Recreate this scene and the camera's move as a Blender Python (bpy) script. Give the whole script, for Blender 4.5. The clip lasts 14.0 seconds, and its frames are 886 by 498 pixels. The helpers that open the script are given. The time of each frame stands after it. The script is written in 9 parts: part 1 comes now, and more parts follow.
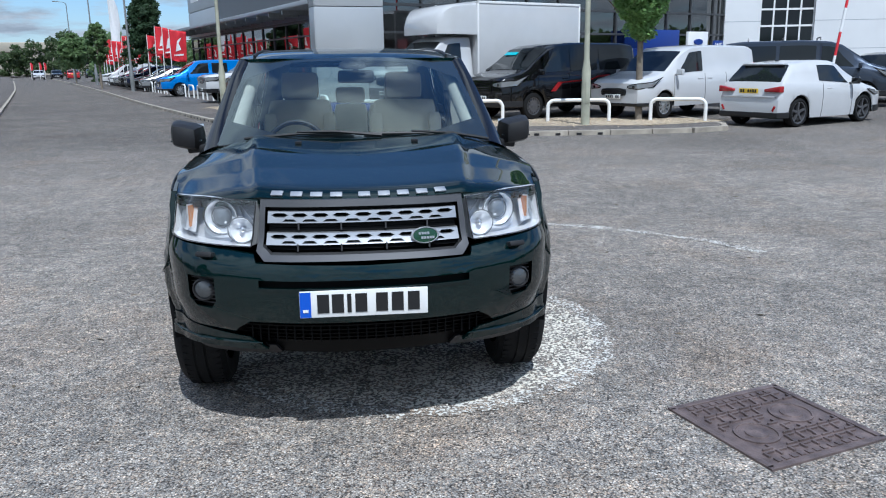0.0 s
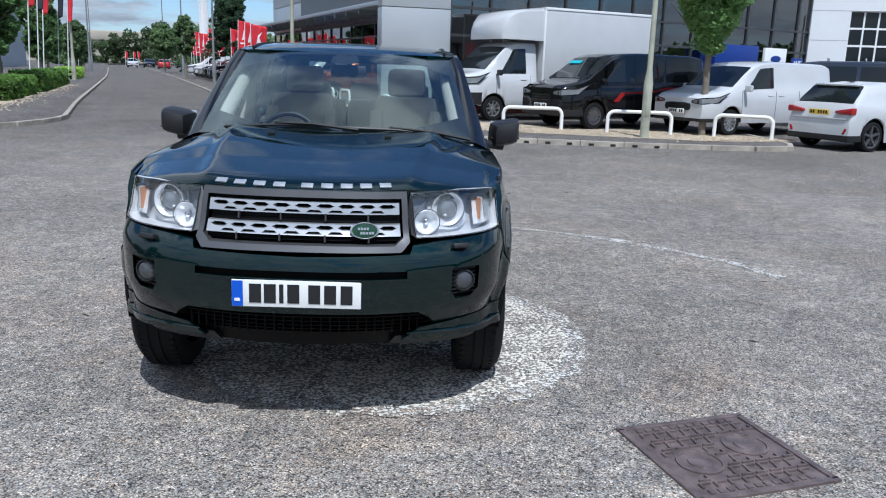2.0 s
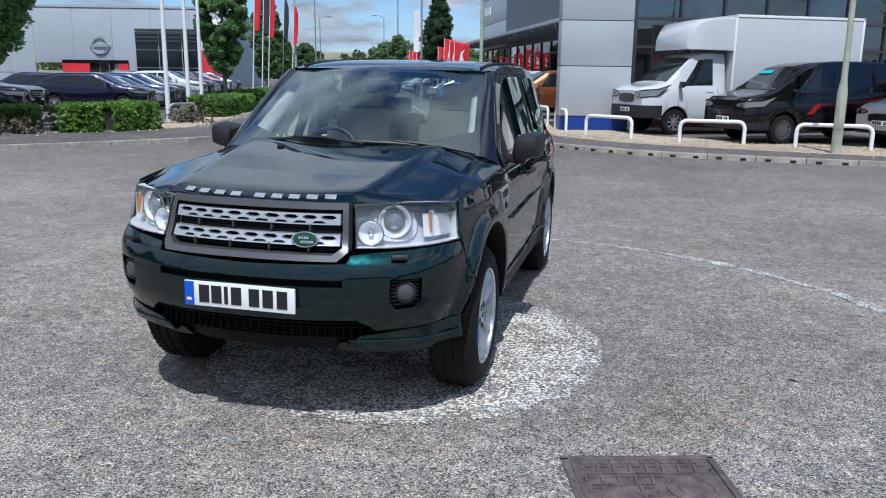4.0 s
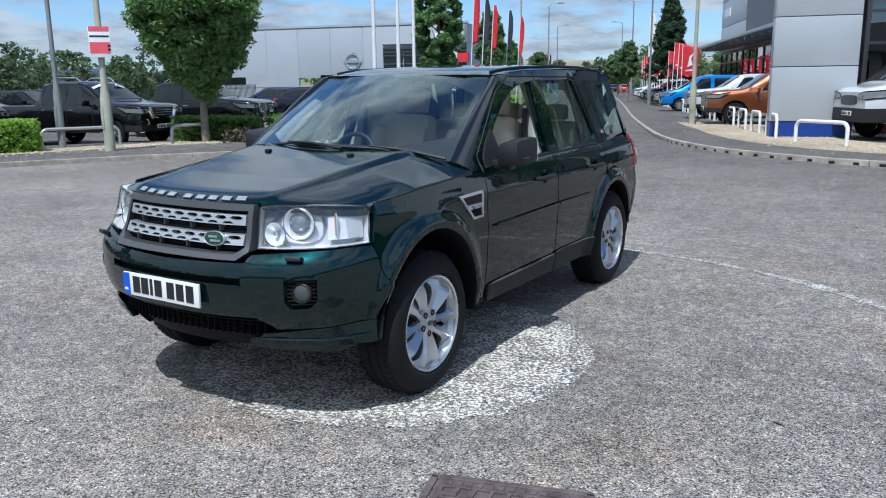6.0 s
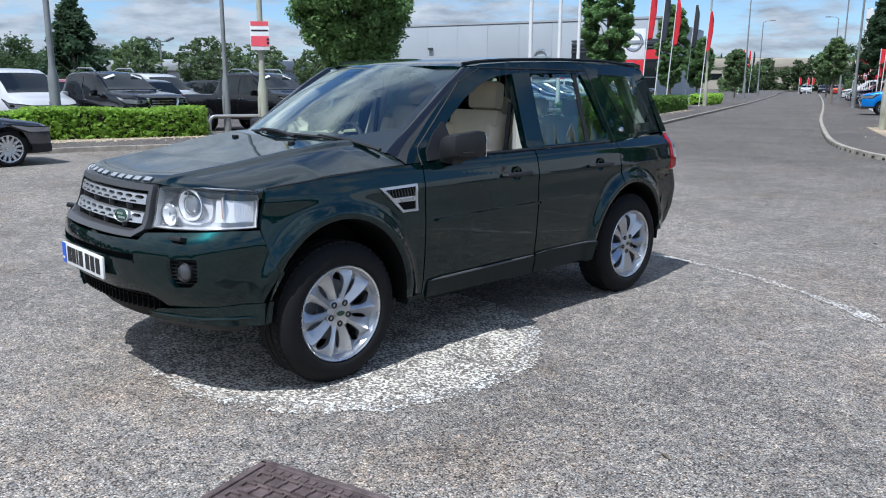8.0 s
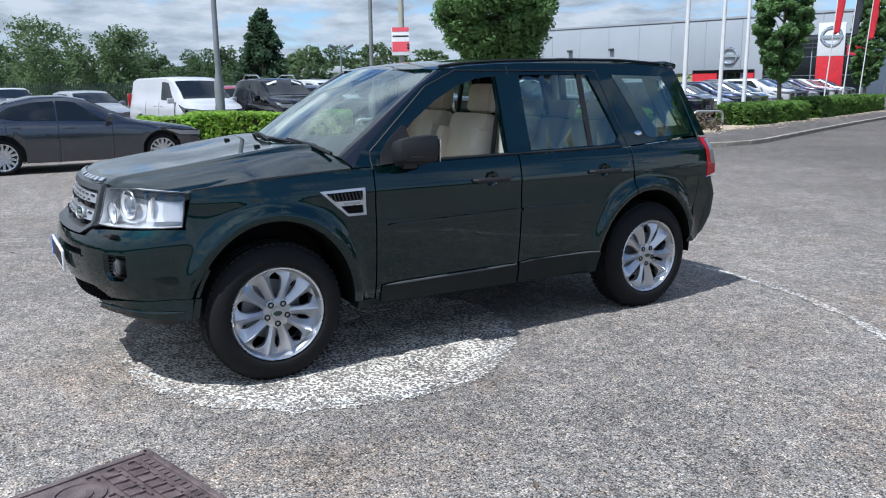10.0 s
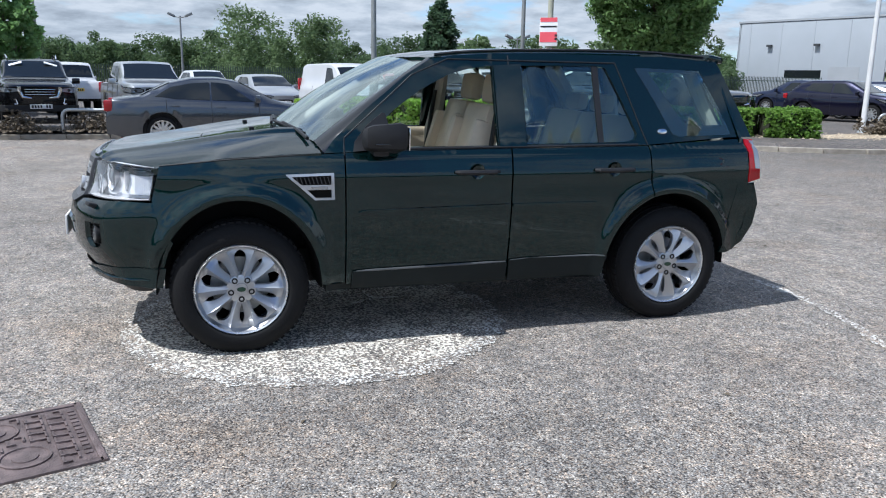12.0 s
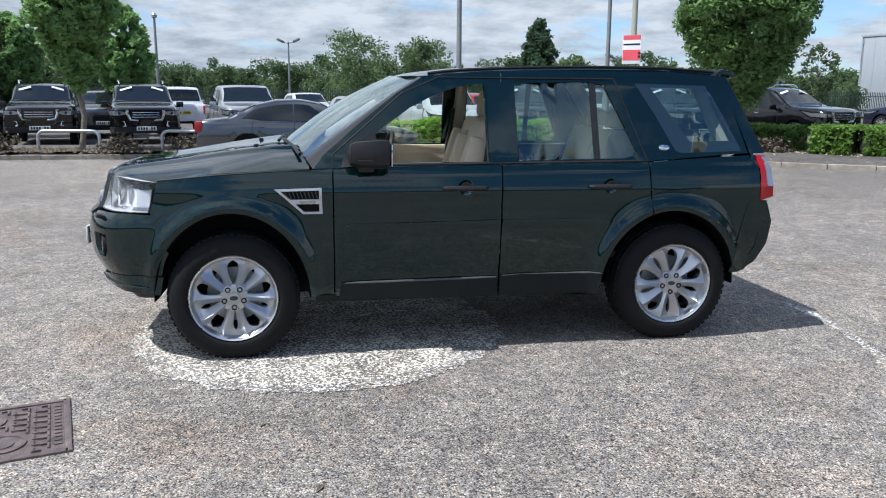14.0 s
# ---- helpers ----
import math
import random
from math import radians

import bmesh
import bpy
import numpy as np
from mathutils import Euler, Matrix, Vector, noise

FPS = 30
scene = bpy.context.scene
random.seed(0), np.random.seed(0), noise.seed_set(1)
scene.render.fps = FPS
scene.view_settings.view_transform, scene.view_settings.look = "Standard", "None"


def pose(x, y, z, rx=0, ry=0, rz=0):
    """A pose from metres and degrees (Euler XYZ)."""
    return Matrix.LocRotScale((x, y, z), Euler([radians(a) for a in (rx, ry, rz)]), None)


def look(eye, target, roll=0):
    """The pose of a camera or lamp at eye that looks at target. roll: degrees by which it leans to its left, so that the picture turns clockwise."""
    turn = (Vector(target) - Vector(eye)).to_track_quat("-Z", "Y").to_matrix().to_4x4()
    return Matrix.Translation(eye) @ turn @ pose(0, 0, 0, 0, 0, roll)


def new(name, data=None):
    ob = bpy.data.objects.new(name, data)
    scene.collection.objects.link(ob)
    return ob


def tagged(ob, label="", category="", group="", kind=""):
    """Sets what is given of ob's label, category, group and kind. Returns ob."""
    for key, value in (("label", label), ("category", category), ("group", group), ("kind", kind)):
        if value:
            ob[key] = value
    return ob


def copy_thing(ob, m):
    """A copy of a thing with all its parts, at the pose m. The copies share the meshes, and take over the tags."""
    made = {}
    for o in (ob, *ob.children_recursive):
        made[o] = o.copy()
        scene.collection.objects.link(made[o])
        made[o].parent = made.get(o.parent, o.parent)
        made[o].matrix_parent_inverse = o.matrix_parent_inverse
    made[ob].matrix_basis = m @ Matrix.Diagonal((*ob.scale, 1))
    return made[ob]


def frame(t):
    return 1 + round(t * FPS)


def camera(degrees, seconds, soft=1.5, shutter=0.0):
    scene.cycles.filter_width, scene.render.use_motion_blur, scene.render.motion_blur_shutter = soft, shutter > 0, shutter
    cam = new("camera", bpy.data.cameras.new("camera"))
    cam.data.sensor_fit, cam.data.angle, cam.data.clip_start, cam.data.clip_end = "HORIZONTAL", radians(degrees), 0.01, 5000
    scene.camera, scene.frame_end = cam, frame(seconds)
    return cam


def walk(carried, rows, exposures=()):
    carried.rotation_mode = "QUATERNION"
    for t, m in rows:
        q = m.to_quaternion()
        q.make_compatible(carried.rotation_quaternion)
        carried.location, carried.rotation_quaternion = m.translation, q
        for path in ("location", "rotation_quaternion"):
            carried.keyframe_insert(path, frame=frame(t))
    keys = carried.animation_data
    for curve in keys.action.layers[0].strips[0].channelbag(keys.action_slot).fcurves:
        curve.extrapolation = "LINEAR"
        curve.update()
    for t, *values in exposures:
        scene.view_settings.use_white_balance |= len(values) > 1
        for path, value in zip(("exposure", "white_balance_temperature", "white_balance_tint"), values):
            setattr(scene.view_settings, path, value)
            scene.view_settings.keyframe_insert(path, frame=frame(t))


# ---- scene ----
EXPOSURE = 0.10
cam = camera(58.8, 14.0, soft=1.1, shutter=0.0)
METRES, EYE, TURN = 7.7206, 1.59, -7.0
ROWS = [
    (0.0, 0.0, 0.0, 0.0, -0.23, -13.35, 0.96),
    (0.5, 0.0006, -0.0023, 0.0001, 0.56, -12.86, 1.43),
    (1.0, 0.0165, -0.0037, -0.001, 2.16, -12.38, 1.63),
    (1.5, 0.0457, -0.0002, -0.0024, 4.04, -12.79, -1.08),
    (2.0, 0.0697, 0.0107, -0.0043, 5.63, -13.04, -1.64),
    (2.5, 0.102, 0.017, -0.0018, 8.13, -12.96, -0.12),
    (3.0, 0.1419, 0.0182, -0.0008, 12.99, -12.69, -0.28),
    (5.5, 0.333, 0.1157, -0.0037, 32.98, -11.68, 0.65),
    (6.0, 0.3782, 0.1443, -0.0046, 38.52, -11.72, 0.74),
    (6.5, 0.4042, 0.176, -0.0053, 42.95, -12.23, -0.16),
    (7.0, 0.43, 0.2107, -0.0042, 47.06, -12.33, 0.42),
    (7.5, 0.471, 0.2451, -0.0054, 51.16, -12.0, 0.14),
    (8.0, 0.4967, 0.2789, -0.0091, 52.57, -11.92, -0.21),
    (10.5, 0.5844, 0.4616, -0.0091, 69.16, -12.05, 0.32),
    (11.0, 0.5926, 0.498, -0.0121, 71.61, -12.66, -0.18),
    (11.5, 0.5969, 0.5324, -0.0096, 74.97, -12.86, -0.34),
    (12.0, 0.6076, 0.5692, -0.0102, 79.47, -12.38, -0.94),
    (12.5, 0.6081, 0.5994, -0.0124, 82.21, -12.21, -1.6),
    (13.0, 0.6128, 0.6237, -0.0113, 84.94, -11.77, -1.78),
    (13.5, 0.6253, 0.6466, -0.0115, 86.73, -11.45, -1.33),
    (14.0, 0.6273, 0.6556, -0.0113, 87.19, -11.02, -0.27),
]
START = pose(-0.093, -4.004, EYE, 0, 0, TURN)
walk(cam, [(t, START @ pose(METRES * x, METRES * y, METRES * z, 90 + pitch, roll, yaw)) for t, x, y, z, yaw, pitch, roll in ROWS],
     [(0.0, EXPOSURE - 0.18, 5560, 6), (1.8, EXPOSURE - 0.17, 5620, 7), (3.0, EXPOSURE - 0.26, 5650, 9), (5.5, EXPOSURE - 0.16, 5560, 5), (6.5, EXPOSURE - 0.08, 5630, 5), (8.0, EXPOSURE - 0.05, 5760, 8), (10.5, EXPOSURE + 0.05, 5770, 8), (14.0, EXPOSURE + 0.14, 6020, 9)])

# ---- sky and sun ----
SUN_TO = Vector((0.10, -0.53, 1.0)).normalized()
sun = new("sun", bpy.data.lights.new("sun", "SUN"))
sun.data.energy, sun.data.angle, sun.data.color = 4.8, radians(0.55), (1.0, 0.96, 0.91)
sun.matrix_world = look(SUN_TO * 60, (0, 0, 0))
world = bpy.data.worlds.new("sky")
scene.world = world
world.use_nodes = True
wn, wl = world.node_tree.nodes, world.node_tree.links
wn.clear()


def wnode(kind, **inputs):
    n = wn.new(kind)
    for k, v in inputs.items():
        n.inputs[k].default_value = v
    return n


sky = wn.new("ShaderNodeTexSky")
sky.sky_type, sky.sun_disc = "NISHITA", False
sky.sun_elevation = math.asin(SUN_TO.z)
sky.sun_rotation = math.atan2(SUN_TO.x, SUN_TO.y)
sky.air_density, sky.dust_density, sky.ozone_density = 1.0, 0.15, 2.2
coord = wn.new("ShaderNodeTexCoord")
sep = wn.new("ShaderNodeSeparateXYZ")
wl.new(coord.outputs["Generated"], sep.inputs[0])
lift = wn.new("ShaderNodeMath")
lift.operation = "MAXIMUM"
lift.inputs[1].default_value = 0.0
wl.new(sep.outputs[2], lift.inputs[0])
up = wn.new("ShaderNodeMath")
up.operation = "ADD"
up.inputs[1].default_value = 0.17
wl.new(lift.outputs[0], up.inputs[0])
flat = wn.new("ShaderNodeCombineXYZ")
for i in (0, 1):
    d = wn.new("ShaderNodeMath")
    d.operation = "DIVIDE"
    wl.new(sep.outputs[i], d.inputs[0])
    wl.new(up.outputs[0], d.inputs[1])
    wl.new(d.outputs[0], flat.inputs[i])


def sky_noise(scale, detail, rough, shift):
    mp = wn.new("ShaderNodeMapping")
    mp.inputs["Location"].default_value = shift
    wl.new(flat.outputs[0], mp.inputs[0])
    n = wnode("ShaderNodeTexNoise", Scale=scale, Detail=detail, Roughness=rough)
    wl.new(mp.outputs[0], n.inputs["Vector"])
    return n.outputs["Fac"]


def sky_ramp(src, *stops):
    r = wn.new("ShaderNodeValToRGB")
    els = r.color_ramp.elements
    while len(els) < len(stops):
        els.new(0.5)
    for e, (p, c) in zip(els, stops):
        e.position, e.color = p, (*c, 1)
    wl.new(src, r.inputs[0])
    return r.outputs[0]


thin = wn.new("ShaderNodeMath")
thin.operation = "MULTIPLY_ADD"
thin.inputs[1].default_value = -0.055
wl.new(lift.outputs[0], thin.inputs[0])
wl.new(sky_noise(1.45, 9, 0.57, (3.1, 1.7, 0)), thin.inputs[2])
side_ = []
square = wn.new("ShaderNodeMath")
square.operation = "MULTIPLY"
for i in (0, 1):
    wl.new(sep.outputs[0], square.inputs[i])
for src, kx in ((square.outputs[0], 0.035), (sep.outputs[0], -0.045), (sep.outputs[1], -0.055)):
    n_ = wn.new("ShaderNodeMath")
    n_.operation = "MULTIPLY_ADD"
    n_.inputs[1].default_value = kx
    wl.new(src, n_.inputs[0])
    wl.new((side_[-1] if side_ else thin).outputs[0], n_.inputs[2])
    side_.append(n_)
cover = sky_ramp(side_[-1].outputs[0], (0.41, (0, 0, 0)), (0.53, (1, 1, 1)))
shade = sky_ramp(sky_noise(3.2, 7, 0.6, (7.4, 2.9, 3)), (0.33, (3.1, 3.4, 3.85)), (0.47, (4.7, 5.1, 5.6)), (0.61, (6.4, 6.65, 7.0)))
mix = wn.new("ShaderNodeMixRGB")
wl.new(cover, mix.inputs[0])
deep = wn.new("ShaderNodeMixRGB")
deep.blend_type = "MULTIPLY"
deep.inputs[0].default_value = 1.0
deep.inputs[2].default_value = (0.90, 1.07, 1.30, 1)
wl.new(sky.outputs[0], deep.inputs[1])
wl.new(deep.outputs[0], mix.inputs[1])
# clouds high up face the sun and are brighter than their grey undersides near the horizon
tall = wn.new("ShaderNodeMath")
tall.operation = "MULTIPLY_ADD"
tall.inputs[1].default_value, tall.inputs[2].default_value = 1.0, 0.92
wl.new(lift.outputs[0], tall.inputs[0])
sunny = wn.new("ShaderNodeMixRGB")
sunny.blend_type = "MULTIPLY"
sunny.inputs[0].default_value = 1.0
wl.new(shade, sunny.inputs[1])
wl.new(tall.outputs[0], sunny.inputs[2])
wl.new(sunny.outputs[0], mix.inputs[2])
# pale haze low over the horizon
haze = wn.new("ShaderNodeMixRGB")
wl.new(sky_ramp(lift.outputs[0], (0.0, (0.6, 0.6, 0.6)), (0.04, (0.25, 0.25, 0.25)), (0.13, (0, 0, 0))), haze.inputs[0])
wl.new(mix.outputs[0], haze.inputs[1])
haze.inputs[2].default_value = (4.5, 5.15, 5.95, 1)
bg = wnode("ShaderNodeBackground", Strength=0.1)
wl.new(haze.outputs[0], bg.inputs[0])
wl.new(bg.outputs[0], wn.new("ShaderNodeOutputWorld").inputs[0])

# ---- materials ----
def material(name, color, rough=0.5, metal=0.0, vary=0.0, scale=4.0, bump=0.0, bump_scale=60.0, coat=0.0, random_tint=0.0, spec=0.5, detail=6.0):
    """A surface whose colour wanders by vary at two scales, with a fine relief."""
    m = bpy.data.materials.new(name)
    m.use_nodes = True
    nt = m.node_tree
    b = nt.nodes["Principled BSDF"]
    b.inputs["Base Color"].default_value = (*color, 1)
    b.inputs["Roughness"].default_value = rough
    b.inputs["Metallic"].default_value = metal
    b.inputs["Coat Weight"].default_value = coat
    b.inputs["Coat Roughness"].default_value = 0.03
    b.inputs["Specular IOR Level"].default_value = spec
    tc = nt.nodes.new("ShaderNodeTexCoord")
    if vary or random_tint:
        n1 = nt.nodes.new("ShaderNodeTexNoise")
        n1.inputs["Scale"].default_value, n1.inputs["Detail"].default_value = scale, detail
        nt.links.new(tc.outputs["Object"], n1.inputs["Vector"])
        hsv = nt.nodes.new("ShaderNodeHueSaturation")
        hsv.inputs["Color"].default_value = (*color, 1)
        mr = nt.nodes.new("ShaderNodeMapRange")
        mr.inputs["From Min"].default_value, mr.inputs["From Max"].default_value = 0.3, 0.7
        mr.inputs["To Min"].default_value, mr.inputs["To Max"].default_value = 1 - vary, 1 + vary
        nt.links.new(n1.outputs["Fac"], mr.inputs["Value"])
        src = mr.outputs[0]
        if random_tint:
            oi = nt.nodes.new("ShaderNodeObjectInfo")
            geo = nt.nodes.new("ShaderNodeNewGeometry")
            ad = nt.nodes.new("ShaderNodeMath")
            ad.operation = "ADD"
            nt.links.new(oi.outputs["Random"], ad.inputs[0])
            nt.links.new(geo.outputs["Random Per Island"], ad.inputs[1])
            mr2 = nt.nodes.new("ShaderNodeMapRange")
            mr2.inputs["From Max"].default_value = 2.0
            mr2.inputs["To Min"].default_value, mr2.inputs["To Max"].default_value = 1 - random_tint, 1 + random_tint
            nt.links.new(ad.outputs[0], mr2.inputs["Value"])
            mu = nt.nodes.new("ShaderNodeMath")
            mu.operation = "MULTIPLY"
            nt.links.new(src, mu.inputs[0])
            nt.links.new(mr2.outputs[0], mu.inputs[1])
            src = mu.outputs[0]
        nt.links.new(src, hsv.inputs["Value"])
        nt.links.new(hsv.outputs[0], b.inputs["Base Color"])
        rr = nt.nodes.new("ShaderNodeMapRange")
        rr.inputs["From Min"].default_value, rr.inputs["From Max"].default_value = 0.3, 0.7
        rr.inputs["To Min"].default_value, rr.inputs["To Max"].default_value = max(0.02, rough - 0.12 * vary * 3), min(1, rough + 0.12 * vary * 3)
        nt.links.new(n1.outputs["Fac"], rr.inputs["Value"])
        nt.links.new(rr.outputs[0], b.inputs["Roughness"])
    if bump:
        n2 = nt.nodes.new("ShaderNodeTexNoise")
        n2.inputs["Scale"].default_value, n2.inputs["Detail"].default_value = bump_scale, 4
        nt.links.new(tc.outputs["Object"], n2.inputs["Vector"])
        bp = nt.nodes.new("ShaderNodeBump")
        bp.inputs["Strength"].default_value, bp.inputs["Distance"].default_value = bump, 0.01
        nt.links.new(n2.outputs["Fac"], bp.inputs["Height"])
        nt.links.new(bp.outputs[0], b.inputs["Normal"])
    return m


def glass_material(name, color, rough=0.0, tint=0.5, gloss=0.10, ior=1.52, sheen=0.0, shine=(1.0, 1.0, 1.0)):
    """A thin pane: clear by tint, with a mirror sheen that grows at a glancing angle."""
    m = bpy.data.materials.new(name)
    m.use_nodes = True
    nt = m.node_tree
    nt.nodes.clear()
    tr = nt.nodes.new("ShaderNodeBsdfTransparent")
    tr.inputs[0].default_value = (color[0] * tint, color[1] * tint, color[2] * tint, 1)
    gl = nt.nodes.new("ShaderNodeBsdfGlossy")
    gl.inputs["Roughness"].default_value = rough
    gl.inputs["Color"].default_value = (*shine, 1)
    fr = nt.nodes.new("ShaderNodeFresnel")
    fr.inputs["IOR"].default_value = ior
    ad = nt.nodes.new("ShaderNodeMath")
    ad.operation = "ADD"
    ad.use_clamp = True
    ad.inputs[1].default_value = gloss
    if sheen:
        lw = nt.nodes.new("ShaderNodeLayerWeight")
        lw.inputs["Blend"].default_value = 0.5
        pw = nt.nodes.new("ShaderNodeMath")
        pw.operation = "POWER"
        pw.inputs[1].default_value = sheen
        nt.links.new(lw.outputs["Facing"], pw.inputs[0])
        nt.links.new(pw.outputs[0], ad.inputs[0])
    else:
        nt.links.new(fr.outputs[0], ad.inputs[0])
    mx = nt.nodes.new("ShaderNodeMixShader")
    nt.links.new(ad.outputs[0], mx.inputs[0])
    nt.links.new(tr.outputs[0], mx.inputs[1])
    nt.links.new(gl.outputs[0], mx.inputs[2])
    nt.links.new(mx.outputs[0], nt.nodes.new("ShaderNodeOutputMaterial").inputs[0])
    return m


def stone_surface(name, dark, light, cell, patch=0.24, bump=0.5, warm=(1.0, 0.93, 0.86), paint=None, worn=0.5, rough=0.85, north=False):
    """Chippings bedded in tar: each stone its own grey, wide faded patches, brown stains; paint lies on the stones' tops only."""
    m = bpy.data.materials.new(name)
    m.use_nodes = True
    nt = m.node_tree
    b = nt.nodes["Principled BSDF"]
    b.inputs["Roughness"].default_value = rough
    b.inputs["Specular IOR Level"].default_value = 0.3
    tc = nt.nodes.new("ShaderNodeTexCoord")

    def tex(kind, scale, **kw):
        n = nt.nodes.new(kind)
        n.inputs["Scale"].default_value = scale
        for k, v in kw.items():
            n.inputs[k].default_value = v
        nt.links.new(tc.outputs["Object"], n.inputs["Vector"])
        return n

    def ramp(src, *stops):
        r = nt.nodes.new("ShaderNodeValToRGB")
        els = r.color_ramp.elements
        while len(els) < len(stops):
            els.new(0.5)
        for e, (p, c) in zip(els, stops):
            e.position, e.color = p, (*c, 1)
        nt.links.new(src, r.inputs[0])
        return r.outputs[0]

    def blend(kind, fac, a, c):
        n = nt.nodes.new("ShaderNodeMixRGB")
        n.blend_type = kind
        for i, v in enumerate((fac, a, c)):
            if hasattr(v, "is_linked"):
                nt.links.new(v, n.inputs[i])
            else:
                n.inputs[i].default_value = v
        return n.outputs[0]

    vor = tex("ShaderNodeTexVoronoi", 1 / cell, Randomness=1.0)
    sp = nt.nodes.new("ShaderNodeSeparateColor")
    nt.links.new(vor.outputs["Color"], sp.inputs[0])
    mid = tuple(0.56 * d + 0.44 * l for d, l in zip(dark, light))
    stones = ramp(sp.outputs[0], (0.03, dark), (0.16, mid), (0.74, tuple(0.6 * m_ + 0.4 * l for m_, l in zip(mid, light))), (0.94, light), (1.0, tuple(min(0.8, 1.35 * v) for v in light)))
    stones = blend("MULTIPLY", 1.0, stones, ramp(sp.outputs[1], (0.0, (0.98, 0.99, 1.02)), (0.55, (1.0, 1.0, 1.0)), (0.8, (1.10, 1.0, 0.90)), (1.0, (1.14, 0.97, 0.88))))
    gaps = ramp(vor.outputs["Distance"], (0.34, (1, 1, 1)), (0.62, (0.55, 0.55, 0.56)), (0.9, (0.16, 0.16, 0.17)))
    col = blend("MULTIPLY", 1.0, stones, gaps)
    if north:
        # the road gets darker towards the north, with an uneven edge
        pos = nt.nodes.new("ShaderNodeSeparateXYZ")
        nt.links.new(tc.outputs["Object"], pos.inputs[0])
        wob = tex("ShaderNodeTexNoise", 0.28, Detail=4.0, Roughness=0.6)
        ma = nt.nodes.new("ShaderNodeMath")
        ma.operation = "MULTIPLY_ADD"
        ma.inputs[1].default_value = 6.0
        nt.links.new(wob.outputs["Fac"], ma.inputs[0])
        nt.links.new(pos.outputs[1], ma.inputs[2])
        mp = nt.nodes.new("ShaderNodeMapRange")
        mp.inputs["From Min"].default_value, mp.inputs["From Max"].default_value = 8.0, 18.0
        mp.inputs["To Min"].default_value, mp.inputs["To Max"].default_value = 0.0, 1.0
        nt.links.new(ma.outputs[0], mp.inputs["Value"])
        col = blend("MULTIPLY", mp.outputs[0], col, (0.58, 0.58, 0.585, 1))
    big = tex("ShaderNodeTexNoise", 0.33, Detail=5.0, Roughness=0.6)
    col = blend("MULTIPLY", 1.0, col, ramp(big.outputs["Fac"], (0.32, (1 - patch,) * 3), (0.52, (1, 1, 1)), (0.7, tuple(1 + patch * 0.8 * v for v in warm))))
    mids = tex("ShaderNodeTexNoise", 2.6, Detail=5.0, Roughness=0.65)
    col = blend("MULTIPLY", 1.0, col, ramp(mids.outputs["Fac"], (0.3, (1 - patch * 0.7,) * 3), (0.55, (1, 1, 1)), (0.72, tuple(1 + patch * 0.7 * v for v in warm))))
    grit = tex("ShaderNodeTexNoise", 24.0, Detail=3.0, Roughness=0.75)
    col = blend("MULTIPLY", 1.0, col, ramp(grit.outputs["Fac"], (0.34, (0.65, 0.65, 0.66)), (0.44, (0.88, 0.88, 0.885)), (0.54, (1.02, 1.02, 1.015)), (0.66, (1.36, 1.345, 1.32))))
    clod = tex("ShaderNodeTexNoise", 9.0, Detail=3.0, Roughness=0.6)
    col = blend("MULTIPLY", 1.0, col, ramp(clod.outputs["Fac"], (0.36, (0.80, 0.81, 0.83)), (0.50, (1, 1, 1)), (0.64, (1.20, 1.17, 1.13))))
    stain = tex("ShaderNodeTexNoise", 0.8, Detail=6.0, Roughness=0.7, Distortion=0.4)
    col = blend("MULTIPLY", ramp(stain.outputs["Fac"], (0.50, (0, 0, 0)), (0.68, (0.55, 0.55, 0.55))), col, (*[0.93 * w * w for w in warm], 1))
    if paint:
        n = tex("ShaderNodeTexNoise", 58.0, Detail=1.0, Roughness=0.40, Distortion=0.4)
        n2 = tex("ShaderNodeTexNoise", 5.0, Detail=4.0, Roughness=0.6)
        s = nt.nodes.new("ShaderNodeMath")
        s.operation = "MULTIPLY_ADD"
        s.inputs[1].default_value = 0.45
        nt.links.new(n2.outputs["Fac"], s.inputs[0])
        nt.links.new(n.outputs["Fac"], s.inputs[2])
        e = worn
        mask = ramp(s.outputs[0], (e - 0.015, (0, 0, 0)), (e + 0.015, (1, 1, 1)))
        col = blend("MIX", mask, col, (*paint, 1))
    nt.links.new(col, b.inputs["Base Color"])
    bp = nt.nodes.new("ShaderNodeBump")
    bp.inputs["Strength"].default_value, bp.inputs["Distance"].default_value = bump, cell * 0.6
    bp.invert = True
    nt.links.new(vor.outputs["Distance"], bp.inputs["Height"])
    nt.links.new(bp.outputs[0], b.inputs["Normal"])
    return m


def leaf_material(name, color, vary=0.35):
    m = material(name, color, 0.55, vary=0.18, scale=1.4, random_tint=vary, spec=0.35)
    nt = m.node_tree
    b = nt.nodes["Principled BSDF"]
    tl = nt.nodes.new("ShaderNodeBsdfTranslucent")
    src = b.inputs["Base Color"].links[0].from_socket
    nt.links.new(src, tl.inputs[0])
    mx = nt.nodes.new("ShaderNodeMixShader")
    mx.inputs[0].default_value = 0.55
    nt.links.new(b.outputs[0], mx.inputs[1])
    nt.links.new(tl.outputs[0], mx.inputs[2])
    nt.links.new(mx.outputs[0], nt.nodes["Material Output"].inputs[0])
    return m


